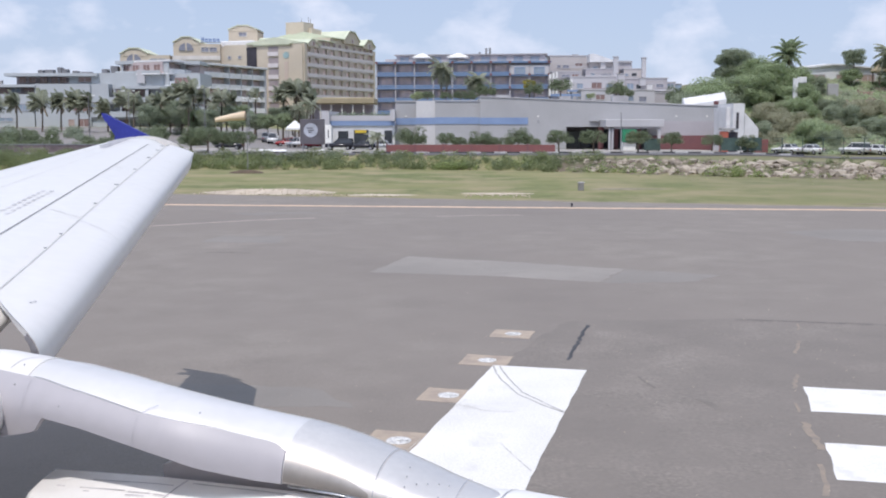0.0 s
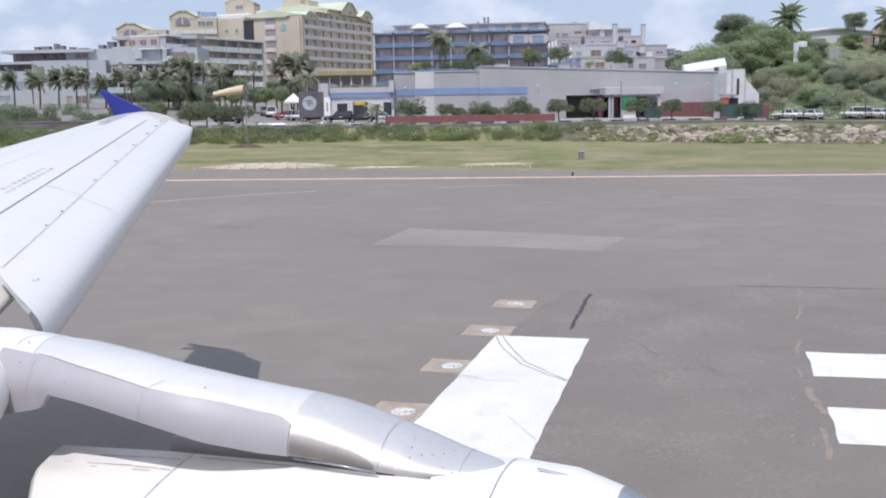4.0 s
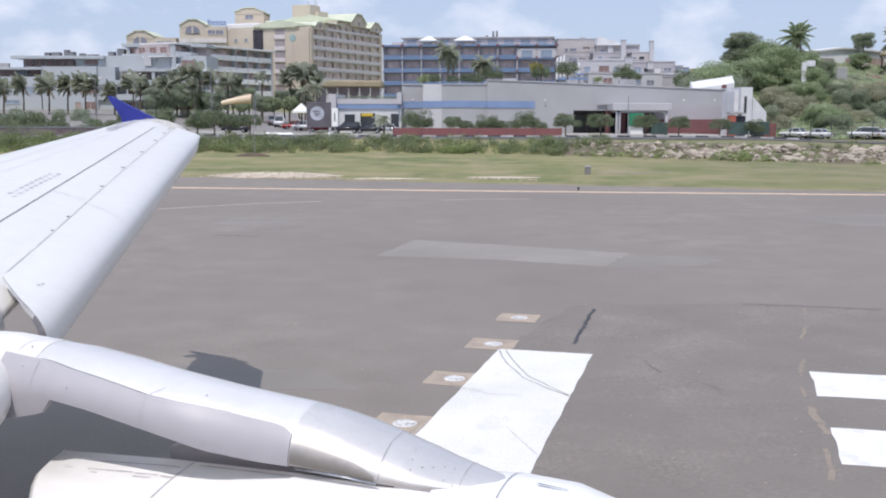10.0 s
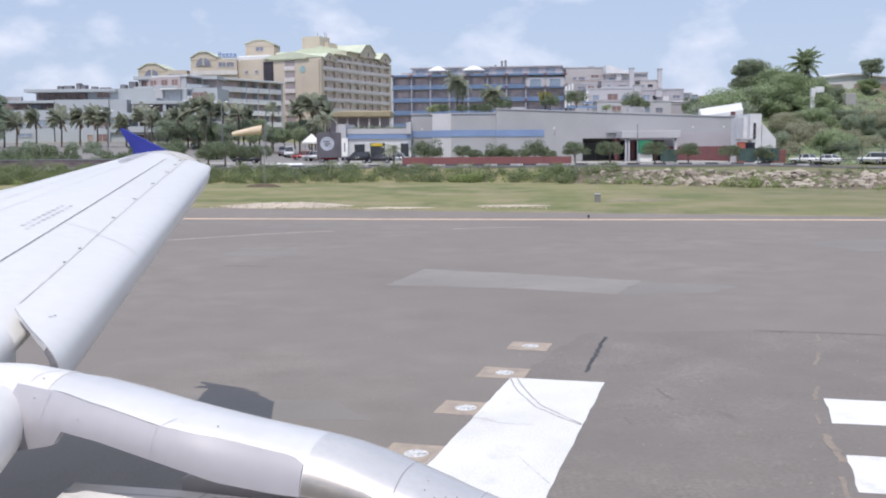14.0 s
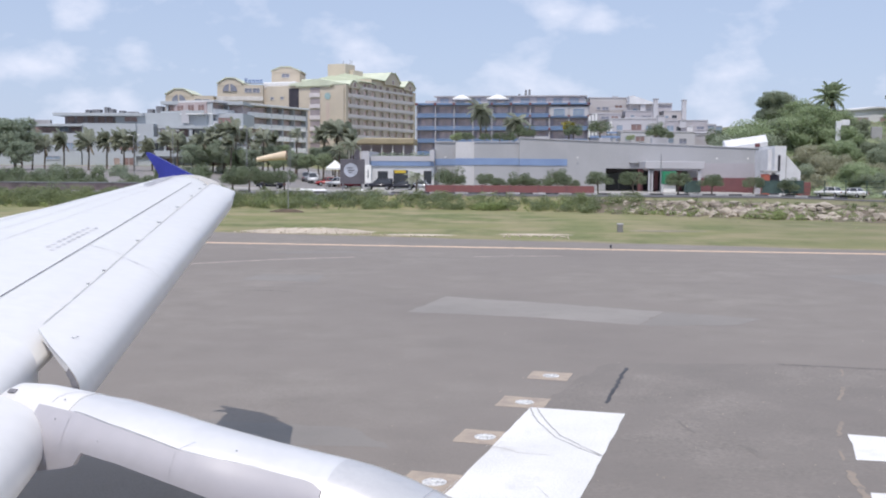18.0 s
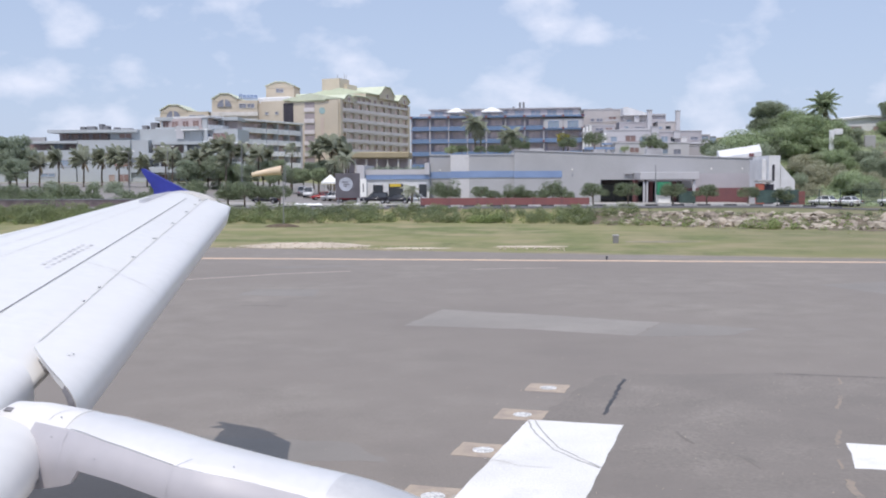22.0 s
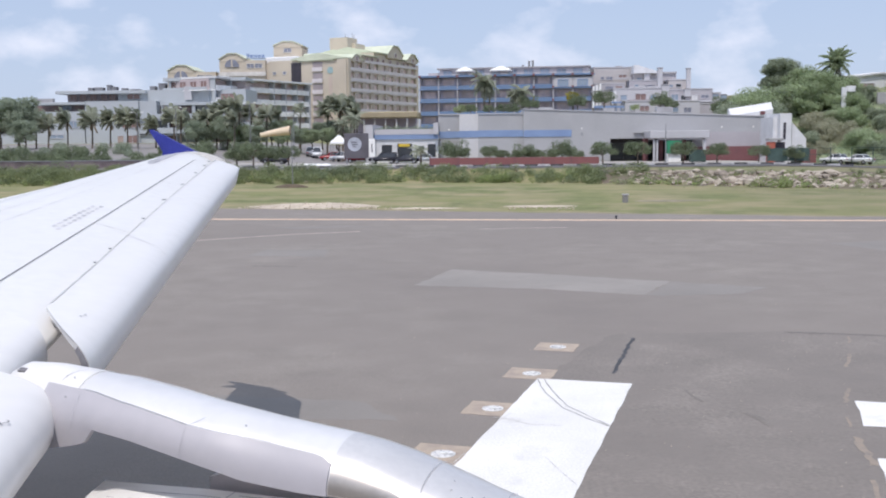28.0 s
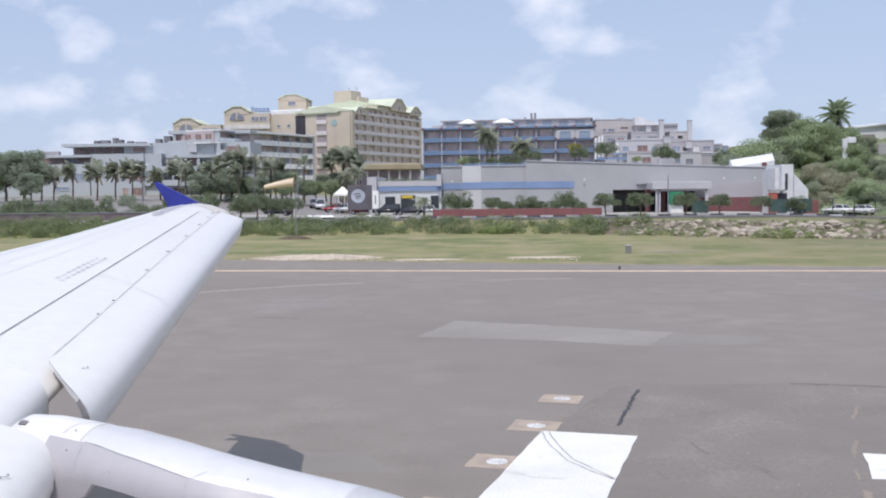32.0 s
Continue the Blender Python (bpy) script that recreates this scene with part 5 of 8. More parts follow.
# tan pitched roof on posts behind the annex
pav = empty("terrace_pavilion", pose(-28.13, 205, 6.0), "open terrace pavilion with a shallow tan roof", "pavilion")
wb("roof", pav, "roof_tan", -27.79, -13.84, 203, 214, 9.6, 10.9, 0.2)
wb("back_wall", pav, "recess", -27.61, -14.51, 208, 213, 5.0, 9.6)
for i in range(7):
    x = -27.08 + i * 2.2
    wb("post", pav, "trim_cream", x - 0.12, x + 0.12, 203.6, 203.85, 5.5, 9.6)
wb("deck", pav, "paving", -27.86, -13.47, 202.5, 214, 5.2, 6.2)

# ---- cream hotel with gables ----
hotel = empty("cream_hotel", along(-38.46, 279.0, -22.14, 320.0, 4.0), "tall cream hotel with balconies and pale green gabled roofs", "hotel")
HL = 44.1
zb = 23.4
block("body", hotel, "wall_cream", 0, HL, 0.3, 27.7, 0, zb, 0, "cream rendered walls")
block("body_recess", hotel, "wall_cream", 0.1, HL, 0.26, 0.4, 0, zb)
bays = [0.0, 4.6, 9.4, 14.2, 19.0, 23.8, 28.6, 33.4, 38.6, 44.1]
balcony_face(hotel, bays, 3.2, 2.87, 7, 0.3, "rail_cream", "rail_cream", "wall_cream", "pane_rose", "wall_cream_dim", 0.8, 0.3, None, 0.42, (), 2.3)
for f in range(7):
    z = 3.2 + 2.87 * f + 0.14
    block("balcony_rail", hotel, "rail_cream", 0.9, HL - 0.9, -0.62, -0.52, z + 0.05, z + 0.98)
    for x in bays[1:-1:2] + bays[2:-1:4]:
        for d in (-0.55, 0.55):
            put("small_window", box_mesh("small_window", 0.6, 0.05, 1.25, "glass_tan"), hotel, pose(x + d, -0.27, z + 1.05))
block("end_pier", hotel, "wall_cream", -0.5, 0.9, -0.6, 3.0, 0, zb + 0.4)
block("end_pier", hotel, "wall_cream", HL - 0.9, HL + 0.4, -0.6, 3.0, 0, zb + 1.2)


def gable(parent, x0, x1, y0, y1, z0, rise, wall, roof, over=0.5):
    """A gable end facing the front with a pitched roof running back."""
    bm = bmesh.new()
    xm = (x0 + x1) / 2
    tri = [(x0, z0), (x1, z0), (x1, z0 + rise * 0.35), (xm + (x1 - x0) * 0.17, z0 + rise), (xm - (x1 - x0) * 0.17, z0 + rise), (x0, z0 + rise * 0.35)]
    loft(bm, [[(x, y, z) for x, z in tri] for y in (y0, y1)], True, True)
    part("gable", bm, wall, parent)
    bm = bmesh.new()
    cap = [(x0 - over, z0 + rise * 0.28), (xm - (x1 - x0) * 0.17, z0 + rise + 0.05), (xm + (x1 - x0) * 0.17, z0 + rise + 0.05), (x1 + over, z0 + rise * 0.28)]
    outer_, inner_ = [(x, z + 0.3) for x, z in cap], cap[::-1]
    loft(bm, [[(x, y, z) for x, z in outer_ + inner_] for y in (y0 - over, y1)], True, True)
    part("roof", bm, roof, parent, "pale green sheet roof")


block("attic", hotel, "wall_cream", 0.0, 44.0, 0.0, 26, zb, zb + 0.6)
block("attic", hotel, "wall_cream", 8.0, 44.0, 0.1, 24, zb + 0.6, zb + 2.0)
block("attic", hotel, "wall_cream", 16.0, 34.0, 0.2, 22, zb + 2.0, zb + 3.4)
# stepped green roofs climbing toward the middle of the long side
for x0, x1, z0, z1 in ((-0.6, 9.0, 0.5, 2.1), (8.0, 18.0, 1.9, 3.7), (16.0, 24.5, 3.2, 5.0), (31.0, 37.0, 2.2, 3.8)):
    bm = bmesh.new()
    loft(bm, [[(x, -0.5, zb + z0), (x, -0.5, zb + z0 + 0.25), (x, 9.0, zb + z1 + 0.25), (x, 18.0, zb + z0 + 0.4), (x, 18.0, zb + z0)] for x in (x0, x1)], True, True)
    part("roof", bm, "roof_green", hotel, "pale green sheet roof")
gable(hotel, 1.5, 7.5, -0.55, 8, zb - 0.3, 1.9, "wall_cream", "roof_green", 0.15)
gable(hotel, 23.5, 33.5, -0.55, 16, zb + 2.2, 3.6, "wall_cream", "roof_green", 0.3)
gable(hotel, 36.5, 44.2, -0.55, 14, zb + 1.6, 2.6, "wall_cream", "roof_green", 0.3)
for x, z in ((4.5, 0.0), (28.5, 2.6), (40.3, 1.7)):
    window(hotel, x, -0.6, zb + z, 1.4, 1.2, "glass_brown", "trim_cream")
for x in (11.5, 14.5, 18.0, 21.5, 26.0, 31.0, 35.0, 38.0, 42.4):
    window(hotel, x, 0.0, zb + 0.35, 1.3, 1.2, "glass_brown", "wall_cream_dim")
block("attic_rail", hotel, "rail_cream", 9.0, 43.8, -0.5, -0.38, zb - 0.1, zb + 0.55)
block("roof_slope", hotel, "roof_green", -0.6, 4.0, 4.0, 16.0, zb, zb + 0.8, 0.3, "pale green sheet roof")
block("roof_slope", hotel, "roof_green", 1.0, 12.0, 8.0, 15.0, zb + 0.6, zb + 2.4, 0.3, "pale green sheet roof")
block("roof_slope", hotel, "roof_white", 1.0, 12.0, 17.0, 27.9, zb, zb + 1.9, 0.3)
block("penthouse", hotel, "wall_cream", 17, 23, 9.5, 15.5, zb, zb + 8.2, 0, "cream rooftop lift house")
block("penthouse", hotel, "wall_cream", 20, 26, 8.5, 12.0, zb, zb + 6.6)
for x, y, h in ((18.5, 11, 1.2), (21.8, 10.5, 1.8), (22.6, 10.3, 1.4)):
    bm = bmesh.new()
    tube(bm, (x, y, zb + 8.2), (x, y, zb + 8.2 + h), 0.09, 0.05, 6)
    part("aerial", bm, "steel_grey", hotel)
# the end wall toward the airfield, with its windows, dark slot and round emblem
for f in range(6):
    z = 21.3 - f * 3.15
    # flush dark panel; the loggia's shade is only its colour
    block("loggia", hotel, "recess_shade", -0.05, 0.4, 8.0, 11.2, z, z + 2.0, 0, "dark panel painted as a shaded loggia")
    block("loggia_rail", hotel, "rail_cream", -0.35, -0.2, 7.9, 11.3, z - 0.5, z + 0.45)
    block("loggia_slab", hotel, "rail_cream", -0.35, 0.0, 7.9, 11.3, z - 0.7, z - 0.5)
block("stair_slot", hotel, "dark_slot", -0.08, 0.3, 15.0, 18.3, 16.8, 23.2, 0, "tall dark vertical glazing slot")
for y, z in ((20.6, 20.2), (21.0, 17.0), (24.0, 20.2)):
    window(hotel, -0.02, y, z, 1.0, 0.7, "shutter", "trim_cream", -90)
bm = bmesh.new()
tube(bm, (-0.12, 5.5, 20.8), (0.05, 5.5, 20.8), 0.95, 0.95, 20)
part("emblem", bm, "emblem_teal", hotel, "round teal emblem")
block("emblem_stem", hotel, "wall_cream_dim", -0.06, 0.05, 4.9, 6.1, 6.0, 19.0)
# lower wings stepping down behind
block("wing_wall", hotel, "wall_cream", 3.0, 20.0, 27.7, 40.5, 0, 22.2)
gable(hotel, 6.0, 19.0, 27.75, 29.0, 22.0, 0.6, "wall_cream", "roof_green")
for i, (s, z) in enumerate(((29.5, 18.6), (32.5, 18.6), (29.5, 15.2), (32.5, 15.2))):
    window(hotel, 2.98, s, z, 1.8, 1.3, "shutter", "trim_cream", -90)


def hip_wing(x0, x1, y, z0, z1, label):
    w = empty("hotel_wing", pose(x0, y, 3.0), label, "hotel wing", "lower hotel wings")
    L, h = x1 - x0, z1 - 3.0
    block("wall", w, "wall_cream", 0, L, 0, 12, 0, h)
    gable(w, 0.2, L * 0.56, -0.1, 12, h - 0.3, 2.1, "wall_cream", "roof_green", 0.3)
    bm = bmesh.new()
    n = 10
    c = L * 0.28
    arc = [(c + 2.1 * math.cos(math.pi * i / n), h - 1.9 + 2.2 * math.sin(math.pi * i / n)) for i in range(n + 1)]
    loft(bm, [[(x, yy, z) for x, z in arc] for yy in (-0.28, -0.12)], True, True)
    part("arched_window", bm, "shutter", w, "arched attic window")
    block("window_mullion", w, "wall_cream", c - 0.2, c + 0.2, -0.34, -0.28, h - 1.9, h + 0.3)
    for k in (0.68, 0.86):
        window(w, L * k, 0, h - 2.2, 2.0, 1.2, "shutter", "trim_cream")
    block("parapet", w, "trim_cream", -0.2, L + 0.2, -0.4, -0.15, h - 4.2, h - 3.3)
    block("terrace_slab", w, "trim_cream", -0.2, L + 0.2, -0.4, 0.0, h - 4.5, h - 4.2)
    return w


hip_wing(-76.78, -63.50, 288, 3, 28.4, "cream hotel wing with an arched attic window")
hip_wing(-92.64, -78.45, 290, 3, 25.4, "lower cream hotel wing with an arched attic window")
back_wing = empty("hotel_wing", pose(-63.44, 300, 3.0), "cream rear hotel wing with a low gable", "hotel wing", "lower hotel wings")
block("wall", back_wing, "wall_cream", 0, 8.5, 0, 10, 0, 30.2)
gable(back_wing, 0, 8.5, -0.1, 10, 30.0, 1.6, "wall_cream", "roof_green", 0.2)
window(back_wing, 4.2, 0, 28.6, 2.2, 1.1, "shutter", "trim_cream")
# roof sign: blue strokes standing on the wing's roof
sign = empty("roof_sign", pose(-67.89, 284, 28.4), "blue roof sign letters drawn as plain strokes", "sign")
block("sign_rail", sign, "steel_grey", 0, 5.6, 0.1, 0.2, 0, 0.15)
for k in range(5):
    x = 0.1 + k * 1.08
    block("sign_stroke", sign, "sign_blue", x, x + 0.22, 0, 0.12, 0.15, 1.55 if k == 0 else 1.15)
    block("sign_stroke", sign, "sign_blue", x + 0.5, x + 0.72, 0, 0.12, 0.15, 1.55 if k == 0 else 1.15)
    block("sign_stroke", sign, "sign_blue", x + 0.22, x + 0.5, 0, 0.12, 0.85 if k else 0.75, 1.1 if k else 1.0)

# ---- blue balcony hotel ----
blue = empty("blue_hotel", along(-16.03, 245.0, 25.23, 240.0, 2.0), "white hotel with rows of blue balconies", "hotel")
BL = 41.55
bx_ = [BL * k / 9 for k in range(10)]
block("body", blue, "recess", 0, BL, 0.9, 16, 0, 18.25, 0, "shaded balcony back wall")
balcony_face(blue, bx_, 3.0, 3.05, 5, 0.9, "paint_blue", "paint_blue", "wall_lilac", "door_tan", "recess", 0.75, 0.4, None, 0.6, {(4, 7), (4, 8)})
block("top_wall", blue, "wall_white", bx_[7] + 0.1, BL + 0.2, -0.3, 1.8, 15.4, 17.6, 0, "white wall closing the top balconies")
for k in (7, 8):
    window(blue, (bx_[k] + bx_[k + 1]) / 2, -0.3, 15.6, 2.3, 1.4, "glass_pale", "paint_sky")
block("roof_edge", blue, "paint_blue", -0.3, BL + 0.5, -0.7, 0.6, 18.1, 18.55, 0.03, "blue roof edge beam")
for x in bx_:
    block("beam_end", blue, "red_dark", x - 0.3, x + 0.3, -0.85, -0.68, 18.05, 18.6)
for z in (12.0, 15.05):
    for x in bx_[6:]:
        block("beam_end", blue, "red_dark", x - 0.25, x + 0.25, -0.6, -0.42, z + 0.1, z + 0.6)
block("penthouse", blue, "wall_white", 4.0, 40.5, 5.0, 14, 18.3, 20.4, 0, "white set-back top storey")
block("penthouse_roof", blue, "roof_grey", 3.4, 41.0, 4.4, 14.5, 20.4, 20.65)
for k in range(9):
    window(blue, 6.0 + k * 4.0, 5.0, 18.6, 2.2, 1.4, "glass_pale", "wall_lilac")
block("penthouse", blue, "wall_white", 1.0, 4.0, 6.0, 12, 18.3, 19.6)
for x, w in ((10.8, 4.4), (19.6, 5.2)):
    bm = bmesh.new()
    rim = [(x - w / 2, 0.6, 19.75), (x + w / 2, 0.6, 19.75), (x + w / 2, 4.6, 19.75), (x - w / 2, 4.6, 19.75)]
    top = [(x + (px - x) * 0.12, 2.6 + (py - 2.6) * 0.12, 20.75) for px, py, pz in rim]
    loft(bm, [[(px, py, pz - 0.25) for px, py, pz in rim], rim, top], True, True)
    part("terrace_canopy", bm, "canvas", blue, "white canvas roof-terrace canopy")
    for px in (x - w / 2 + 0.2, x + w / 2 - 0.2):
        block("canopy_post", blue, "steel_grey", px - 0.06, px + 0.06, 0.7, 0.82, 18.5, 19.7)
for x, h in ((26.0, 22.2), (26.9, 22.3), (24.4, 21.2)):
    block("chimney", blue, "steel_grey", x - 0.25, x + 0.25, 7, 7.5, 20.4, h)

# ---- white terraced apartments stepping down ----
ter = empty("terraced_apartments", pose(23.54, 225, 3.0), "white terraced apartment block with chimneys and flat roofs", "apartments")


def tier(x0, x1, y, ztop, wall="wall_lilac", depth=9.0, band=True):
    wb("wall", ter, wall, x0, x1, y, y + depth, 2.0, ztop)
    if band:
        wb("coping", ter, "wall_white", x0 - 0.12, x1 + 0.12, y - 0.12, y + depth, ztop, ztop + 0.22)


tier(26.72, 36.32, 252, 22.48, "wall_shell", 9, True)
tier(36.03, 42.21, 250, 19.88, "wall_lilac", 9, True)
ww(ter, 28.92, 252, 19.65, 0.82, 0.61, "shutter", "wall_white")
ww(ter, 30.66, 252, 19.56, 1.52, 0.68, "shutter", "wall_white")
ww(ter, 33.89, 252, 20.02, 1.75, 0.74, "glass_brown", "wall_white")
wb("terrace_rail", ter, "wall_white", 31.89, 36.15, 250.8, 251.0, 19.58, 20.0)
tier(36.08, 42.44, 248, 20.89, "wall_shell", 8, False)
tier(42.66, 46.77, 250, 21.03, "wall_lilac", 7, True)
wb("roof", ter, "roof_grey", 43.28, 46.58, 249.6, 257.2, 20.76, 21.1)
ww(ter, 37.4, 248, 19.04, 1.15, 0.6, "glass_pale", "wall_white")
ww(ter, 40.62, 248, 18.86, 1.49, 0.62, "shutter", "wall_white")
tier(34.36, 41.59, 243, 18.74, "wall_lilac", 6, True)
tier(43.76, 49.11, 244, 18.81, "wall_shell", 7, True)
ww(ter, 46.21, 244, 17.19, 1.24, 0.71, "glass", "wall_white")
ww(ter, 44.44, 244, 17.23, 0.79, 0.47, "glass_pale", "wall_white")
ww(ter, 35.98, 243, 17.2, 1.13, 0.59, "glass_pale", "wall_white")
ww(ter, 39.25, 243, 17.02, 2.35, 0.73, "shutter", "wall_white")
wb("terrace_rail", ter, "wall_white", 34.0, 41.16, 240.5, 240.7, 16.77, 17.22)
wb("rail_post", ter, "wall_white", 35.11, 35.33, 240.5, 240.7, 16.87, 17.53)
wb("rail_post", ter, "wall_white", 36.48, 36.71, 240.5, 240.7, 16.84, 17.51)
wb("rail_post", ter, "wall_white", 37.97, 38.19, 240.5, 240.7, 16.82, 17.49)
wb("rail_post", ter, "wall_white", 39.4, 39.62, 240.5, 240.7, 16.8, 17.46)
tier(25.88, 33.11, 242, 17.99, "wall_lilac", 8, True)
ww(ter, 29.44, 242, 16.8, 1.9, 0.6, "shutter", "wall_white")
ww(ter, 31.71, 242, 16.88, 1.57, 0.59, "glass_brown", "wall_white")
tier(29.69, 40.94, 236, 16.51, "wall_white", 8, True)
ww(ter, 35.97, 236, 13.78, 2.28, 1.46, "glass_brown", "wall_lilac")
ww(ter, 32.07, 236, 13.95, 1.42, 1.12, "glass_pale", "wall_white")
ww(ter, 38.84, 236, 13.85, 1.31, 1.12, "glass_pale", "wall_white")
tier(40.93, 47.51, 236, 16.11, "wall_lilac", 8, True)
ww(ter, 43.84, 236, 13.77, 1.63, 1.34, "glass_pale", "wall_white")
ww(ter, 41.96, 236, 13.8, 0.88, 1.22, "shutter", "wall_white")
ww(ter, 45.78, 236, 13.85, 0.99, 1.0, "glass", "wall_white")
tier(47.79, 52.97, 238, 16.31, "wall_lilac", 8, True)
tier(52.78, 55.1, 239, 15.41, "wall_white", 6, True)
ww(ter, 48.83, 238, 13.77, 1.32, 1.24, "roof_white", "wall_white")
ww(ter, 53.95, 239, 14.39, 1.48, 0.8, "glass_pale", "wall_lilac")
ww(ter, 51.21, 238, 14.28, 1.74, 0.69, "shutter", "wall_white")
wb("balcony_slab", ter, "wall_white", 47.09, 54.27, 235.5, 238.5, 13.27, 13.71)
wb("glass_rail", ter, "glass_pale", 55.06, 56.59, 239, 239.15, 13.26, 14.93)
wb("rail_frame", ter, "steel_grey", 55.06, 56.58, 239, 239.2, 14.85, 15.15)
tier(31.44, 38.79, 229, 13.27, "wall_white", 7, True)
tier(39.02, 41.67, 231, 13.02, "wall_lilac", 5, True)
tier(41.19, 48.21, 229, 13.23, "wall_white", 7, True)
ww(ter, 45.48, 229, 10.72, 1.57, 1.09, "shutter", "wall_white")
ww(ter, 42.77, 229, 10.87, 1.16, 0.97, "glass_pale", "wall_white")
ww(ter, 33.02, 229, 11.33, 1.17, 0.87, "glass_pale", "wall_white")
ww(ter, 35.8, 229, 11.18, 2.0, 1.09, "glass_brown", "wall_white")
tier(48.71, 53.71, 233, 12.73, "wall_lilac", 4, True)
# dark block painted as shade along the terrace
wb("terrace_shade", ter, "recess_shade", 32.47, 41.4, 229.6, 233.6, 13.19, 13.75)
wb("chimney", ter, "wall_white", 32.78, 34.06, 255, 256.2, 21.8, 22.94)
wb("chimney_cap", ter, "roof_grey", 32.68, 34.16, 254.9, 256.3, 22.92, 23.12)
wb("chimney", ter, "wall_white", 38.54, 39.79, 247, 248.2, 18.04, 21.29)
wb("chimney_cap", ter, "roof_grey", 38.44, 39.88, 246.9, 248.3, 21.27, 21.46)
wb("chimney", ter, "wall_white", 40.62, 41.68, 240, 241.2, 16.24, 21.44)
wb("chimney_cap", ter, "roof_grey", 40.52, 41.76, 239.9, 241.3, 21.42, 21.6)
wb("chimney", ter, "wall_white", 47.94, 48.9, 243, 244.2, 16.83, 21.41)
wb("chimney_cap", ter, "roof_grey", 47.84, 48.98, 242.9, 244.3, 21.4, 21.58)
wb("chimney", ter, "wall_white", 40.75, 42.38, 235, 236.2, 13.28, 17.19)
wb("chimney_cap", ter, "roof_grey", 40.65, 42.46, 234.9, 236.3, 17.17, 17.36)
wb("chimney", ter, "wall_white", 45.9, 47.3, 235, 236.2, 14.55, 16.14)
wb("chimney_cap", ter, "roof_grey", 45.80, 47.40, 234.9, 236.3, 16.12, 16.3)
wb("balcony_pier", ter, "parapet_white", 25.12, 25.55, 238, 239.0, 12.27, 17.34)
wb("balcony_pier", ter, "parapet_white", 25.89, 26.32, 238, 239.0, 12.48, 17.66)
wb("balcony_pier", ter, "parapet_white", 26.65, 27.09, 238, 239.0, 12.8, 17.87)
wb("balcony_slab", ter, "wall_white", 24.9, 27.36, 238, 243, 15.88, 16.25)
wb("balcony_pier", ter, "parapet_white", 29.24, 29.56, 235, 236.0, 12.93, 15.6)
wb("balcony_pier", ter, "parapet_white", 29.78, 30.21, 235, 236.0, 13.19, 15.91)
wb("blue_rail", ter, "paint_sky", 24.59, 31.79, 230, 230.2, 11.92, 12.46, 0, "sky-blue painted railing")
wb("rail_post", ter, "paint_sky", 24.8, 24.96, 230, 230.2, 11.39, 12.13)
wb("rail_post", ter, "paint_sky", 25.75, 25.91, 230, 230.2, 11.37, 12.12)
wb("rail_post", ter, "paint_sky", 26.71, 26.87, 230, 230.2, 11.36, 12.11)
wb("rail_post", ter, "paint_sky", 27.66, 27.82, 230, 230.2, 11.34, 12.09)
wb("rail_post", ter, "paint_sky", 28.61, 28.77, 230, 230.2, 11.33, 12.08)
wb("rail_post", ter, "paint_sky", 29.57, 29.72, 230, 230.2, 11.32, 12.06)
wb("rail_post", ter, "paint_sky", 30.52, 30.68, 230, 230.2, 11.3, 12.05)
wb("rail_post", ter, "paint_sky", 31.47, 31.63, 230, 230.2, 11.29, 12.03)
wb("blue_rail", ter, "paint_sky", 28.9, 32.23, 234, 234.2, 13.13, 13.5, 0, "sky-blue painted railing")
bm = bmesh.new()
o = ter.matrix_basis.translation
loft(bm, [[(35.82 - o.x, yy, 22.66 - o.z), (36.72 - o.x, yy, 22.76 - o.z), (41.92 - o.x, yy, 21.08 - o.z), (41.92 - o.x, yy, 20.73 - o.z), (35.82 - o.x, yy, 20.73 - o.z)] for yy in (21.6, 31)], True, True)
part("sloped_roof", bm, "roof_white", ter, "bright white sloping roof")

# ---- white balcony hotel beyond the palms ----
wh = empty("white_hotel", along(-64.79, 238, -48.34, 272, 3.0), "white stepped hotel with long balconies", "hotel")
WL = math.hypot(-48.34 - -64.79, 34)
bays = [0.0, WL * 0.155, WL * 0.29, WL * 0.60, WL * 0.73, WL * 0.86, WL]
block("body", wh, "recess_white", 0, WL, 1.3, 14, 0, 17.2)
balcony_face(wh, bays, 2.9, 2.9, 5, 1.3, "parapet_white", "parapet_white", "wall_cool", "door_tan", "recess_white", 1.0, 0.3, None, 0.7)
block("roof", wh, "roof_white", -0.4, WL + 0.8, -0.9, 15, 17.25, 17.75, 0.05, "flat white roof slab")
block("end_wall", wh, "wall_cool", -0.6, -0.05, 1.25, 14.1, 0, 14.5)
block("end_wall", wh, "wall_pink", -0.55, -0.05, 1.3, 14.1, 14.5, 17.2, 0, "pale pink top storey wall")
block("terrace_slab", wh, "parapet_white", -2.2, -0.05, 0.6, 14.3, 14.3, 14.55)
block("terrace_parapet", wh, "wall_cool", -2.2, -2.05, 0.6, 14.3, 14.55, 15.2)
for y in (2.8, 6.0, 9.4, 12.4):
    window(wh, -0.57, y, 14.9, 1.9, 1.7, "glass_brown", "wall_pink", -90)
block("end_wall", wh, "wall_white", WL + 0.1, WL + 0.6, -0.4, 14, 0, 17.2)

low = empty("hotel_front_block", pose(-102.74, 236, 3.0), "white hotel front with setback terraces and strip windows", "hotel")
wb("wall", low, "wall_cool", -133.92, -96.03, 236, 250, 3.0, 12.63)
wb("wall", low, "wall_cool", -95.72, -82.74, 236, 250, 3.0, 15.0)
wb("wall", low, "wall_cool", -83.94, -69.19, 240, 250, 3.0, 12.2)
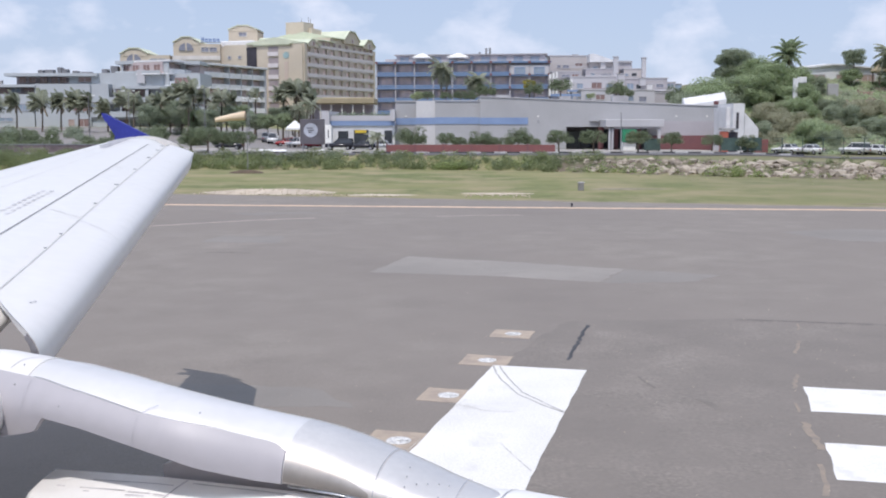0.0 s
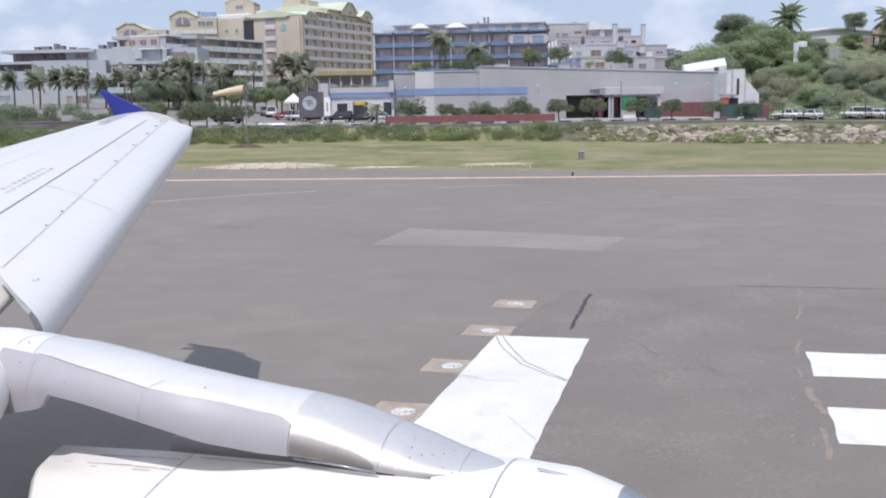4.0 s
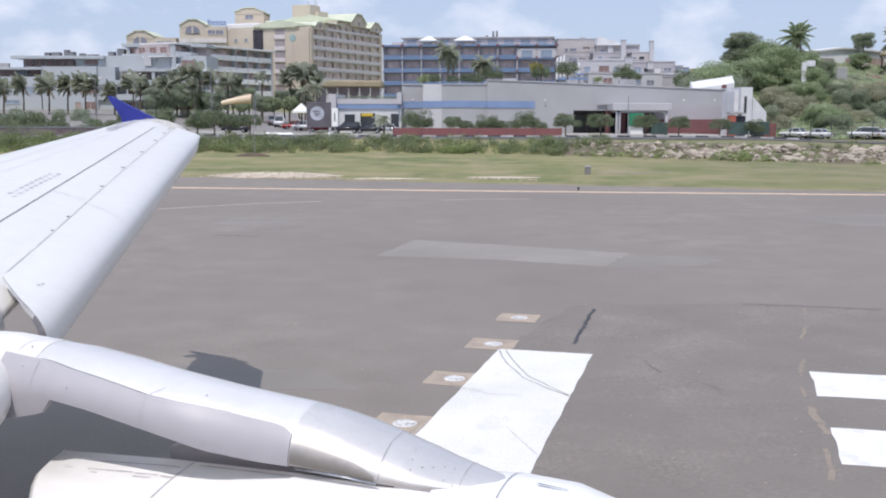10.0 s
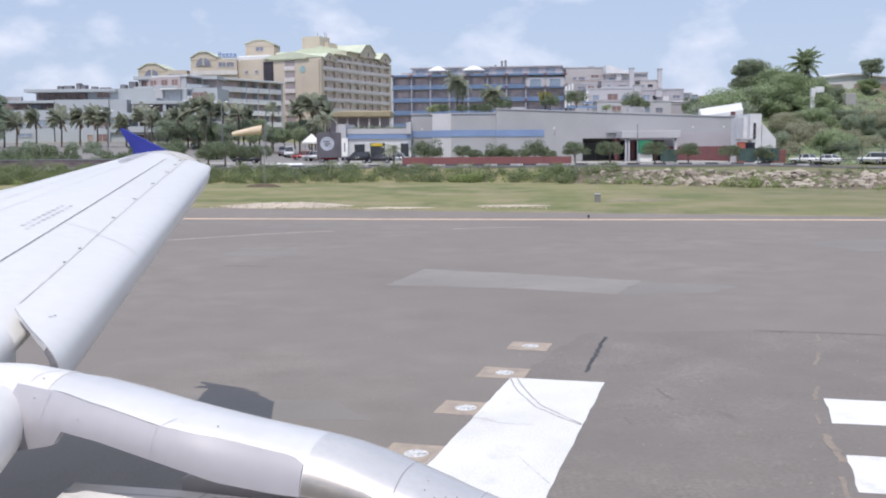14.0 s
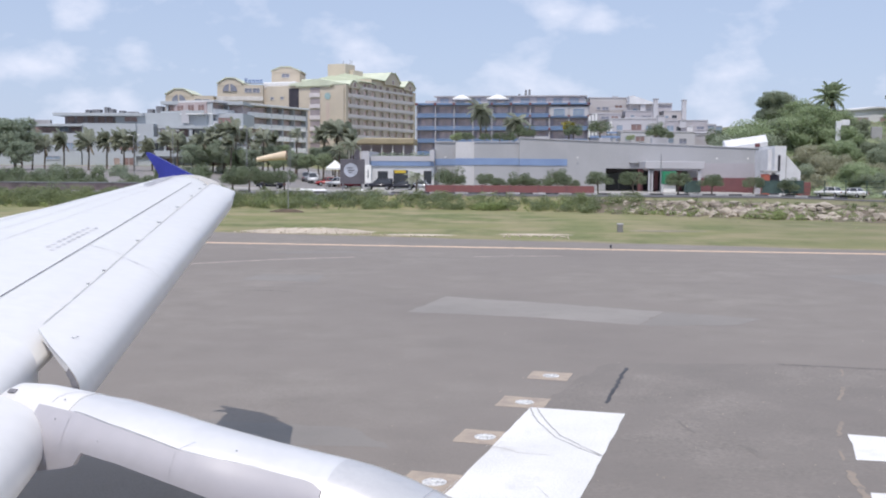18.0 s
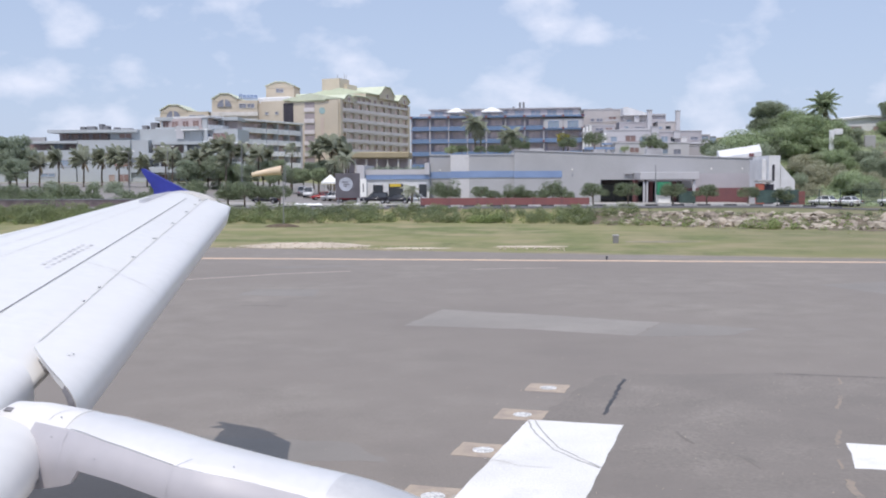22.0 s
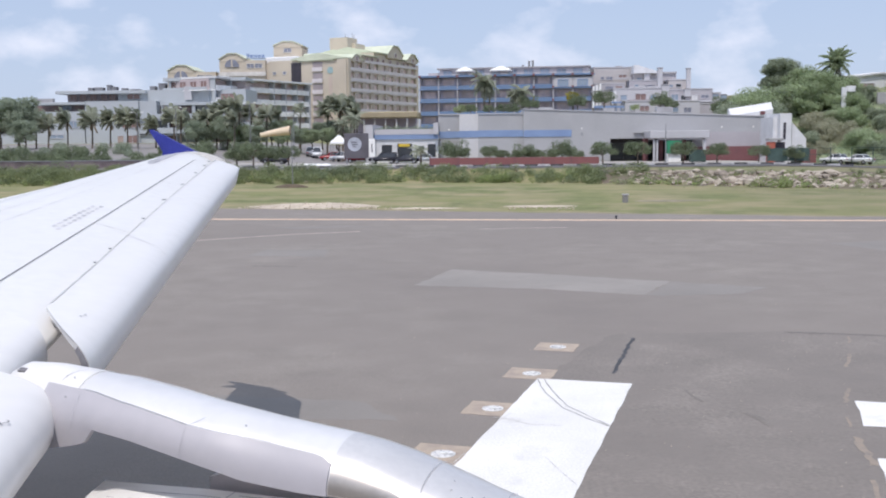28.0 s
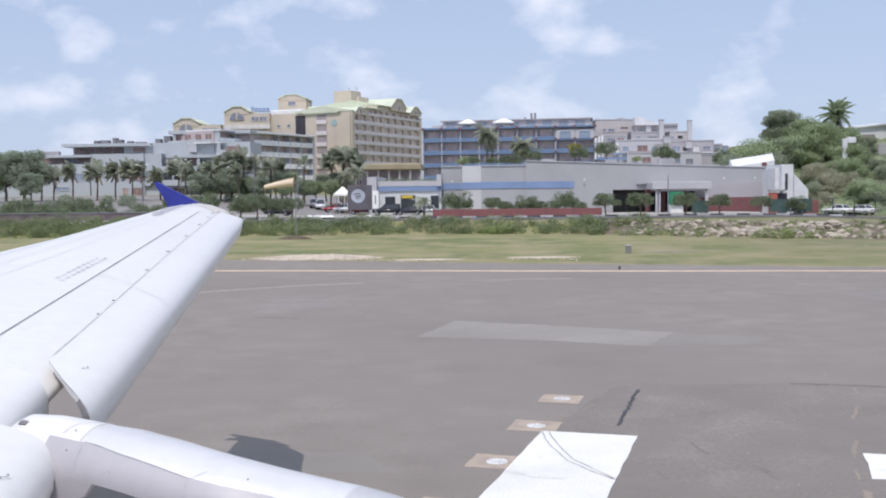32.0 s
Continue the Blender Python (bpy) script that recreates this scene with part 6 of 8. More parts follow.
wb("wall", low, "wall_cool", -82.80, -78.60, 236.6, 250, 3.0, 14.98)
# back walls here carry their shade in a darker colour
wb("terrace_recess", low, "recess_shade", -109.44, -97.22, 239.5, 240.5, 12.49, 14.44, 0, "terrace back wall with shade painted in")
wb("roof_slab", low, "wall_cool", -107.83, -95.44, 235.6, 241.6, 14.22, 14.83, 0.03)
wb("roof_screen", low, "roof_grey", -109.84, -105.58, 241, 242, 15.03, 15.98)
ww(low, -106.19, 239.4, 12.66, 5.38, 1.54, "glass_brown", "recess_shade")
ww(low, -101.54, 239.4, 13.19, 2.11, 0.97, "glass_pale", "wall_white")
ww(low, -98.5, 239.4, 13.17, 2.4, 0.97, "glass_brown", "recess_shade")
wb("upper_wall", low, "recess_shade", -102.35, -89.85, 242, 252, 15.07, 17.28, 0, "upper terrace wall with shade painted in")
ww(low, -100.78, 241.9, 15.5, 1.56, 1.39, "glass_brown", "recess_shade")
ww(low, -98.42, 241.9, 15.48, 1.55, 1.4, "glass_brown", "recess_shade")
ww(low, -95.82, 241.9, 15.47, 1.56, 1.39, "glass_brown", "recess_shade")
ww(low, -93.22, 241.9, 15.45, 1.56, 1.39, "glass_brown", "recess_shade")
ww(low, -91.1, 241.9, 15.44, 1.56, 1.39, "glass_brown", "recess_shade")
wb("upper_wall", low, "wall_cool", -89.23, -83.58, 240.5, 250.5, 14.97, 17.13)
ww(low, -85.38, 240.4, 15.62, 3.05, 1.11, "glass_brown", "wall_white")
wb("roof_slab", low, "wall_cool", -103.62, -81.64, 238, 250, 16.87, 17.6, 0.03)
wb("upper_wall", low, "wall_cool", -83.44, -57.7, 239.5, 251.5, 14.6, 17.68)
wb("screen_wall", low, "wall_white", -72.44, -70.61, 238.7, 239.3, 15.28, 18.39)
ww(low, -67.12, 239.4, 14.46, 1.19, 2.11, "glass_pale", "wall_white")
ww(low, -64.92, 239.4, 14.45, 1.06, 2.1, "glass_pale", "wall_white")
ww(low, -61.82, 239.4, 14.79, 3.57, 1.75, "glass_brown", "wall_white")
wb("terrace_slab", low, "wall_cool", -77.5, -56.92, 236.2, 241.2, 13.84, 14.54, 0.03)
# balcony back wall, its shade painted in by a darker grey
wb("terrace_recess", low, "recess_shade", -78.69, -57.82, 239.8, 240.4, 11.77, 14.09, 0, "shaded balcony back wall")
wb("terrace_pier", low, "wall_cool", -77.3, -76.94, 236.4, 236.8, 11.79, 13.96)
wb("terrace_pier", low, "wall_cool", -75.74, -75.38, 236.4, 236.8, 11.78, 13.95)
wb("terrace_pier", low, "wall_cool", -69.96, -69.6, 236.4, 236.8, 11.75, 13.92)
wb("terrace_pier", low, "wall_cool", -69.59, -69.23, 236.4, 236.8, 11.74, 13.92)
wb("terrace_pier", low, "wall_cool", -63.27, -62.9, 236.4, 236.8, 11.71, 13.88)
ww(low, -75.12, 239.7, 11.95, 2.51, 1.84, "glass_brown", "recess_shade")
ww(low, -72.31, 239.7, 11.94, 2.18, 1.83, "glass_brown", "recess_shade")
ww(low, -68.92, 239.7, 11.92, 2.65, 1.65, "glass", "recess_shade")
ww(low, -65.81, 239.7, 11.9, 2.55, 1.65, "glass", "recess_shade")
wb("balcony_parapet", low, "wall_cool", -82.62, -56.98, 236.2, 236.5, 10.54, 11.86)
wb("balcony_slab", low, "wall_cool", -82.65, -56.98, 236.2, 240.0, 10.36, 10.77)
wb("terrace_pier", low, "wall_cool", -80.42, -80.11, 236.4, 236.8, 8.58, 10.49)
wb("terrace_pier", low, "wall_cool", -76.01, -75.69, 236.4, 236.8, 8.56, 10.47)
wb("terrace_pier", low, "wall_cool", -71.46, -71.14, 236.4, 236.8, 8.54, 10.44)
wb("terrace_pier", low, "wall_cool", -67.1, -66.78, 236.4, 236.8, 8.52, 10.42)
ww(low, -82.87, 239.95, 8.78, 1.72, 1.61, "glass_brown", "recess_shade")
ww(low, -79.79, 239.95, 8.76, 1.72, 1.62, "glass_brown", "recess_shade")
ww(low, -75.59, 239.95, 8.74, 1.73, 1.61, "glass_brown", "recess_shade")
ww(low, -71.02, 239.95, 8.72, 1.72, 1.61, "glass_brown", "recess_shade")
wb("balcony_parapet", low, "wall_cool", -82.71, -57.05, 236.2, 236.5, 6.88, 8.59)
wb("balcony_slab", low, "wall_cool", -82.74, -57.05, 236.2, 240.0, 6.79, 7.19)
ww(low, -82.87, 239.95, 5.09, 2.1, 1.66, "glass_brown", "recess_shade")
ww(low, -80.16, 239.95, 5.07, 2.28, 1.67, "glass_brown", "recess_shade")
ww(low, -76.61, 239.95, 5.06, 2.66, 1.66, "glass_brown", "recess_shade")
ww(low, -87.36, 236, 5.11, 1.42, 1.55, "glass_tan", "wall_white")
ww(low, -84.5, 236, 5.1, 2.71, 1.73, "glass_brown", "wall_white")
ww(low, -84.82, 236, 8.68, 3.72, 1.74, "glass_brown", "wall_white")
ww(low, -85.96, 236, 10.99, 6.13, 0.98, "glass_brown", "wall_white")
ww(low, -98.61, 236, 8.8, 2.34, 1.46, "glass_pale", "wall_white")
ww(low, -102.88, 236, 6.32, 3.35, 0.82, "glass_pale", "wall_white")
ww(low, -106.26, 236, 9.02, 2.4, 1.28, "glass_pale", "wall_white")
ww(low, -111.34, 236, 9.05, 2.45, 1.27, "glass_pale", "wall_white")
ww(low, -116.29, 236, 10.71, 2.64, 1.28, "glass_brown", "wall_white")
wb("top_wall", low, "wall_pink", -78.07, -58.97, 245, 254, 17.71, 20.17, 0, "pale pink top storey")
ww(low, -74.41, 244.9, 17.98, 2.8, 1.84, "glass_brown", "wall_pink")
ww(low, -67.16, 244.9, 17.94, 2.14, 1.59, "glass_tan", "wall_pink")
ww(low, -63.42, 244.9, 17.92, 2.23, 1.59, "glass_brown", "wall_pink")
wb("roof_slab", low, "wall_cool", -78.55, -58.2, 242, 254, 19.86, 20.69, 0.03)
wb("post", low, "wall_cool", -77.24, -76.82, 242.4, 242.8, 17.7, 20.01)
wb("roof_unit", low, "unit_dark", -98.01, -96.8, 244, 246, 17.81, 18.66, 0.08)
wb("roof_unit", low, "unit_dark", -96.34, -94.32, 244, 246, 17.79, 18.74, 0.08)
wb("roof_unit", low, "unit_dark", -93.28, -92.32, 244, 246, 17.78, 19.28, 0.08)
wb("roof_unit", low, "unit_dark", -92.2, -90.9, 244, 246, 17.77, 18.85, 0.08)
wb("roof_unit", low, "unit_dark", -89.64, -88.38, 244, 246, 17.75, 18.46, 0.08)
wb("roof_unit", low, "unit_dark", -87.56, -85.2, 244, 246, 17.74, 18.22, 0.08)
wb("roof_unit", low, "unit_dark", -82.56, -81.17, 244, 246, 17.71, 18.88, 0.08)
wb("roof_unit", low, "unit_dark", -80.41, -78.66, 244, 246, 17.69, 19.57, 0.08)

# far headland building, low
far = empty("far_building", pose(-150, 262, 3.0), "low white far building with a flat roof", "building")
block("wall", far, "wall_white", -20, 50, 0, 12, 0, 9.5)
block("roof", far, "roof_grey", -20.5, 50.5, -0.5, 12.5, 9.5, 10.0)
for k in range(14):
    window(far, -17 + k * 4.8, 0, 5.8, 2.2, 1.4, "glass_pale", "wall_white")

# ---- walls under the hill ----
ret = empty("retaining_structure", pose(42, 150, 1.4), "white angular retaining walls with a dark slit", "wall")
bm = bmesh.new()
o = ret.matrix_basis.translation
loft(bm, [[(x - o.x, 18 + 0.0, 3.6), (x - o.x, 18, zt - 1.2 - o.z), (x - o.x, 19.4, zt - o.z), (x - o.x, 20.2, zt - o.z), (x - o.x, 20.2, 3.6)] for x, zt in ((40.44, 9.75), (47.34, 10.80))], True, True)
part("sloped_wall", bm, "roof_white", ret, "bright white leaning wall")
wb("red_mark", ret, "red_dark", 45.26, 46.02, 167.85, 168.0, 8.71, 9.28, 0, "faded red painted patch")
wb("wall", ret, "roof_white", 43.77, 45.48, 151.5, 160, 1.2, 8.52)
wb("wall", ret, "roof_white", 43.20, 44.23, 153, 160, 1.2, 8.01)
wb("slit", ret, "dark_slot", 44.28, 44.63, 151.38, 151.5, 4.74, 7.15, 0, "dark vertical slit")
bm = bmesh.new()
o = ret.matrix_basis.translation
loft(bm, [[(45.65 - o.x, yy, 0), (47.79 - o.x, yy, 0), (47.79 - o.x, yy, 4.74 - o.z), (45.65 - o.x, yy, 7.15 - o.z)] for yy in (1.8, 8)], True, True)
part("wing_wall", bm, "roof_white", ret)
wb("base_wall", ret, "orange_paint", 41.95, 42.97, 150.8, 152, 1.2, 4.32, 0, "orange painted wall")
wb("base_opening", ret, "dark_slot", 43.06, 44.50, 151.2, 151.6, 1.2, 4.23)
wb("ledge", ret, "concrete", 41.95, 43.99, 150.6, 152.5, 4.49, 4.83, 0.05)
wb("base_wall", ret, "red_paint", 46.68, 48.44, 149, 150, 1.2, 3.15)

# ---- house on the hill ----
house = empty("hill_house", pose(72, 203, 12.9), "low white hilltop house with a shallow bright roof", "house")
block("wall", house, "roof_white", 0, 26, 0, 9, 0, 3.2)
bm = bmesh.new()
eave = ((-1.2, 4.2), (6.4, 4.95), (8.5, 4.9), (16.0, 4.1), (27.0, 3.75))
loft(bm, [[(x, y, z + up) for x, z in eave] + [(x, y, z + up - 0.3) for x, z in eave[::-1]] for y, up in ((-0.6, -0.3), (4.5, 0.0), (10.2, -0.3))], True, True)
part("roof", bm, "roof_white", house, "bright white shallow pitched roof")
bm = bmesh.new()
loft(bm, [[(x, y, z - 0.55) for x, z in ((0.02, 4.3), (6.4, 4.9), (8.5, 4.88), (16.0, 4.08), (25.98, 3.84))] + [(25.98, y, 3.2), (0.02, y, 3.2)] for y in (0.02, 8.98)], True, True)
part("gable", bm, "roof_white", house)
for x in (3.5, 8.5, 13.5, 18.5):
    window(house, x, 0, 1.2, 2.6, 1.3, "glass_tan", "wall_white")
hut = empty("thatched_shelter", pose(86.64, 198, 12.0), "open shelter with a tan thatched roof", "shelter")
bm = bmesh.new()
loft(bm, [[(2.6 * k * math.cos(a * math.pi / 6), 2.6 * k * math.sin(a * math.pi / 6), z) for a in range(12)] for k, z in ((1.0, 3.6), (1.02, 3.9), (0.6, 5.2), (0.12, 6.2))], True, True)
part("roof", bm, "roof_tan", hut, "tan thatched roof", False)
for x, y in ((-1.6, -1.6), (1.6, -1.6), (-1.6, 1.6), (1.6, 1.6)):
    block("post", hut, "bark", x - 0.1, x + 0.1, y - 0.1, y + 0.1, 0, 3.7)
wallh = empty("garden_wall", pose(62.67, 180, 5.6), "white rendered garden wall end", "wall")
block("wall", wallh, "roof_white", 0, 0.8, 0, 0.6, 0, 8.0, 0.08)
block("wall_top", wallh, "roof_white", 0.82, 2.3, 0, 0.6, 7.2, 8.25, 0.08)
block("wall", wallh, "concrete", 8.2, 10.2, 5.5, 6.0, 4.5, 7.3, 0.08, "pale weathered wall stump")

# ---- road, kerb, low walls ----
def ribbon(name, y0, y1, x0, x1, material, lift, label, category, step=4.0):
    """A strip of paving that follows the land."""
    n, ny = int((x1 - x0) / step), max(1, int((y1 - y0) / 3))
    verts = [(x0 + (x1 - x0) * i / n, y0 + (y1 - y0) * k / ny, height(x0 + (x1 - x0) * i / n, y0 + (y1 - y0) * k / ny) + lift) for i in range(n + 1) for k in range(ny + 1)]
    faces = [(i * (ny + 1) + k, (i + 1) * (ny + 1) + k, (i + 1) * (ny + 1) + k + 1, i * (ny + 1) + k + 1) for i in range(n) for k in range(ny)]
    return tagged(put(name, mesh_of(name, verts, faces, material)), label, category, kind="structure")


ribbon("road", 129, 139, -180, 180, "road", 0.06, "grey asphalt road along the airfield bank", "road")
ribbon("pavement", 139.3, 163, -60, 46, "paving", 0.05, "pale concrete forecourt and pavement", "pavement", 2.0)
ribbon("forecourt", 164, 233, -150, -20, "forecourt", 0.05, "worn concrete parking forecourt", "pavement", 2.0)
kerb = tagged(new("kerb"), "black and white painted kerb stones beside the road", "kerb", kind="structure")
for i in range(54):
    x = -46 + i * 1.8
    put("kerb_stone", box_mesh("kerb_stone", 1.75, 0.3, 0.24, "kerb_black" if i % 2 else "kerb_white"), kerb, pose(x, 139.0, height(x, 139) + 0.04))
redw = empty("roadside_wall", pose(-8, 144.0, 1.35), "low faded red painted wall beside the pavement", "wall")
for k in range(6):
    block("wall_panel", redw, "red_paint", k * 4.05, k * 4.05 + 3.9, 0, 0.25, 0, 1.1)
    block("wall_post", redw, "red_dark", k * 4.05 - 0.2, k * 4.05 + 0.05, -0.06, 0.3, 0, 1.2)
lw = empty("roadside_barrier", pose(-112, 141.0, 1.3), "long low dark barrier with a pale top rail", "barrier")
for k in range(24):
    block("panel", lw, "barrier_brown", k * 3.1, k * 3.1 + 3.0, 0, 0.12, 0.1, 1.15)
    block("post", lw, "barrier_brown", k * 3.1 - 0.1, k * 3.1 + 0.02, -0.05, 0.2, 0, 1.3)
block("top_rail", lw, "steel_grey", -0.1, 74.4, -0.08, 0.22, 1.15, 1.3)
fence = empty("wire_fence", pose(40.5, 146.0, 1.35), "dark green netted fence under the hill", "fence")
for k in range(17):
    block("post", fence, "fence_green", k * 3.0 - 0.05, k * 3.0 + 0.05, 0, 0.1, 0, 2.1)
    for z in (0.3, 1.1, 2.0):
        block("rail", fence, "fence_green", k * 3.0, k * 3.0 + 3.0, 0.03, 0.07, z, z + 0.06)
for k in range(2):
    block("net_panel", fence, "fence_green", 3.0 * k + 0.1, 3.0 * k + 2.9, 0.02, 0.05, 0.2, 2.0)

# ---- plants ----
def leaf_cloud(name, blobs, per, size, material, seed, flat=0.75):
    """Leaves as small folded quads on the shells of many clumps."""
    rng = np.random.default_rng(seed)
    allv, allf = [], []
    for cx, cy, cz, r, rz in blobs:
        n = max(6, int(per * r * r))
        d = rng.normal(size=(n, 3))
        d /= np.linalg.norm(d, axis=1)[:, None]
        k = rng.uniform(0.55, 1.08, n)[:, None]
        c = np.array((cx, cy, cz)) + d * k * np.array((r, r, rz))
        u = rng.normal(size=(n, 3))
        u[:, 2] *= flat
        u -= 0.5 * d * (u * d).sum(1)[:, None]
        u /= np.linalg.norm(u, axis=1)[:, None]
        v = np.cross(u, d + 0.6 * rng.normal(size=(n, 3)))
        v /= np.linalg.norm(v, axis=1)[:, None] + 1e-9
        s = size * rng.uniform(0.6, 1.3, n)[:, None]
        q = np.stack([c - u * s, c - v * s * 0.5, c + u * s, c + v * s * 0.5], 1).reshape(-1, 3)
        allf.append(np.arange(len(q)).reshape(-1, 4) + sum(len(a) for a in allv))
        allv.append(q)
    v, f = np.concatenate(allv), np.concatenate(allf)
    me = bpy.data.meshes.new(name)
    me.vertices.add(len(v))
    me.vertices.foreach_set("co", v.ravel())
    me.loops.add(f.size)
    me.loops.foreach_set("vertex_index", f.ravel())
    me.polygons.add(len(f))
    me.polygons.foreach_set("loop_start", np.arange(0, f.size, 4))
    me.polygons.foreach_set("loop_total", np.full(len(f), 4))
    me.materials.append(M[material])
    me.update(calc_edges=True)
    me.validate()
    return me


def limbs_mesh(name, h, r, seed, reach):
    rng = random.Random(seed)
    bm = bmesh.new()
    p, n = Vector((0, 0, -0.3)), 5
    pts = [p]
    for i in range(n):
        p = p + Vector((rng.uniform(-0.12, 0.12) * h * 0.3, rng.uniform(-0.1, 0.1) * h * 0.3, (h + 0.3) / n))
        pts.append(p)
    for i in range(n):
        tube(bm, pts[i], pts[i + 1], r * (1 - 0.5 * i / n), r * (1 - 0.5 * (i + 1) / n), 7, False)
    for k in range(6):
        a = k * 2.4 + rng.random()
        q = pts[3 + k % 3]
        tube(bm, q, q + Vector((reach * math.cos(a), reach * math.sin(a), reach * rng.uniform(0.3, 0.9))), r * 0.45, r * 0.15, 5, False)
    me = bpy.data.meshes.new(name)
    bm.to_mesh(me)
    bm.free()
    me.materials.append(M["bark"])
    return me


tree_kinds = {}


def tree_kind(key, h, w, trunk, material, seed, per=60, size=0.22):
    """Meshes of one kind of round tree: crown of clumps over a trunk."""
    rng = random.Random(seed)
    blobs = []
    for i in range(34):
        a, k = rng.uniform(0, 6.28), rng.uniform(0.15, 1) ** 0.6
        z = trunk + (h - trunk) * (0.18 + 0.62 * rng.random())
        edge_ = 1 - 0.55 * abs((z - trunk) / (h - trunk) - 0.42)
        r = w * rng.uniform(0.10, 0.22)
        blobs.append((math.cos(a) * k * w * 0.46 * edge_, math.sin(a) * k * w * 0.46 * edge_, z, r, r * 0.7))
    tree_kinds[key] = (limbs_mesh("trunk", trunk + (h - trunk) * 0.35, 0.05 * h ** 0.7 + 0.04, seed, w * 0.28), leaf_cloud("crown", blobs, per, size, material, seed))


def tree(key, x, y, s, turn, label, category="tree", group="", z=None):
    t = empty(category.replace(" ", "_"), pose(x, y, height(x, y) if z is None else z, 0, 0, turn) @ Matrix.Scale(s, 4), label, category, group)
    put("trunk", tree_kinds[key][0], t)
    put("crown", tree_kinds[key][1], t)
    return t


tree_kind("round", 4.0, 4.6, 1.4, "leaf_green", 11, 260, 0.115)
tree_kind("round_dark", 4.2, 4.8, 0.9, "leaf_green", 12, 240, 0.12)
tree_kind("round_light", 3.4, 3.8, 1.0, "leaf_light", 13, 260, 0.115)
tree_kind("big", 10.0, 8.5, 1.8, "leaf_dark", 14, 150, 0.20)
tree_kind("big_mid", 9.0, 8.0, 1.2, "leaf_mid", 15, 150, 0.20)
tree_kind("dome", 6.0, 8.0, 0.8, "hill_green", 17, 330, 0.14)
tree_kind("dome_dark", 6.0, 7.5, 0.9, "hill_dark", 18, 330, 0.14)
tree_kind("dome_green", 5.8, 8.2, 0.6, "hill_green", 19, 330, 0.14)
tree_kind("dome_brown", 5.8, 8.4, 0.6, "hill_brown", 20, 330, 0.14)
tree_kind("crowned", 10.5, 6.6, 5.0, "hill_dark", 24, 420, 0.14)
tree_kind("yellow", 3.0, 2.4, 1.0, "leaf_yellow", 16, 150, 0.15)

# palms: a ringed trunk and separate drooping fronds
def frond_mesh(length, droop, seed, material="leaf_palm", width=0.55):
    rng = random.Random(seed)
    verts, faces = [], []
    n = 16
    pts = [(length * k * (1 - 0.12 * k), length * (0.42 * k - droop * k * k)) for k in [i / n for i in range(n + 1)]]
    for i in range(n):
        (x0, z0), (x1, z1) = pts[i], pts[i + 1]
        b = len(verts)
        w = 0.035 * (1 - i / n) + 0.008
        verts += [(x0, -w, z0), (x0, w, z0), (x1, w, z1), (x1, -w, z1)]
        faces.append((b, b + 1, b + 2, b + 3))
        span = width * math.sin(math.pi * (0.12 + 0.83 * i / n)) ** 0.7
        for sg in (-1, 1):
            for k in (0.25, 0.75):
                x, z = x0 + (x1 - x0) * k, z0 + (z1 - z0) * k
                tip = (x + 0.35 * span, sg * span * rng.uniform(0.8, 1.1), z - span * rng.uniform(0.25, 0.75))
                b = len(verts)
                g = length / n * 0.34
                verts += [(x - g, 0, z), (x + g, 0, z), (tip[0] + 0.02, tip[1], tip[2]), (tip[0] - 0.06, tip[1], tip[2])]
                faces.append((b, b + 1, b + 2, b + 3))
    return mesh_of("frond", verts, faces, material)


fronds = [frond_mesh(2.6, 0.85, 1, width=0.7), frond_mesh(2.9, 0.6, 2, width=0.65), frond_mesh(2.4, 1.15, 3, width=0.75)]


def palm_trunk(h, lean, seed):
    rng = random.Random(seed)
    bm = bmesh.new()
    rows = []
    for i in range(13):
        k = i / 12
        c = Vector((lean * k * k * h, 0.04 * h * math.sin(k * 2), -0.3 + (h + 0.3) * k))
        r = (0.20 - 0.09 * k) * (1.12 if i % 2 else 0.96) + (0.08 if i == 0 else 0)
        rows.append([c + Vector((r * math.cos(a * math.pi / 4), r * math.sin(a * math.pi / 4), 0)) for a in range(8)])
    loft(bm, rows, True, True)
    me = bpy.data.meshes.new("trunk")
    bm.to_mesh(me)
    bm.free()
    me.materials.append(M["bark"])
    return me, Vector((lean * h, 0.04 * h * math.sin(2), h))


trunks = {}


def palm(x, y, h, seed, n=15, s=1.0, lean=0.03, z=None, label="tall coconut palm with wind-blown fronds", group="palms", lift=0.0, wind=0.28, kinds=None, hang=85, skirt=0):
    key = (round(h, 1), lean)
    if key not in trunks:
        trunks[key] = palm_trunk(key[0], lean, seed)
    me, top = trunks[key]
    rng = random.Random(seed)
    t = empty("palm_tree", pose(x, y, height(x, y) if z is None else z, 0, 0, rng.uniform(-30, 30)), label, "palm", group)
    put("trunk", me, t)
    for i in range(n):
        a = (i * 137.5 + rng.uniform(-15, 15)) % 360
        a += (180 - a) * wind
        tilt = -55 - lift + hang * (i / n) ** 0.8 + rng.uniform(-8, 8)
        put("frond", (kinds or fronds)[i % 3], t, Matrix.Translation(top) @ pose(0, 0, 0, 0, tilt, a) @ Matrix.Scale(s * rng.uniform(0.85, 1.1), 4))
    for i in range(skirt):
        put("dry_frond", dry_fronds[i % 2], t, Matrix.Translation(top - Vector((0, 0, 0.2))) @ pose(0, 0, 0, 0, rng.uniform(58, 80), i * 67 + rng.uniform(-15, 15)) @ Matrix.Scale(s * rng.uniform(0.6, 0.85), 4))
    return t


dry_fronds = [frond_mesh(2.3, 0.3, 8, "leaf_dry", 0.3), frond_mesh(2.0, 0.4, 9, "leaf_dry", 0.28)]
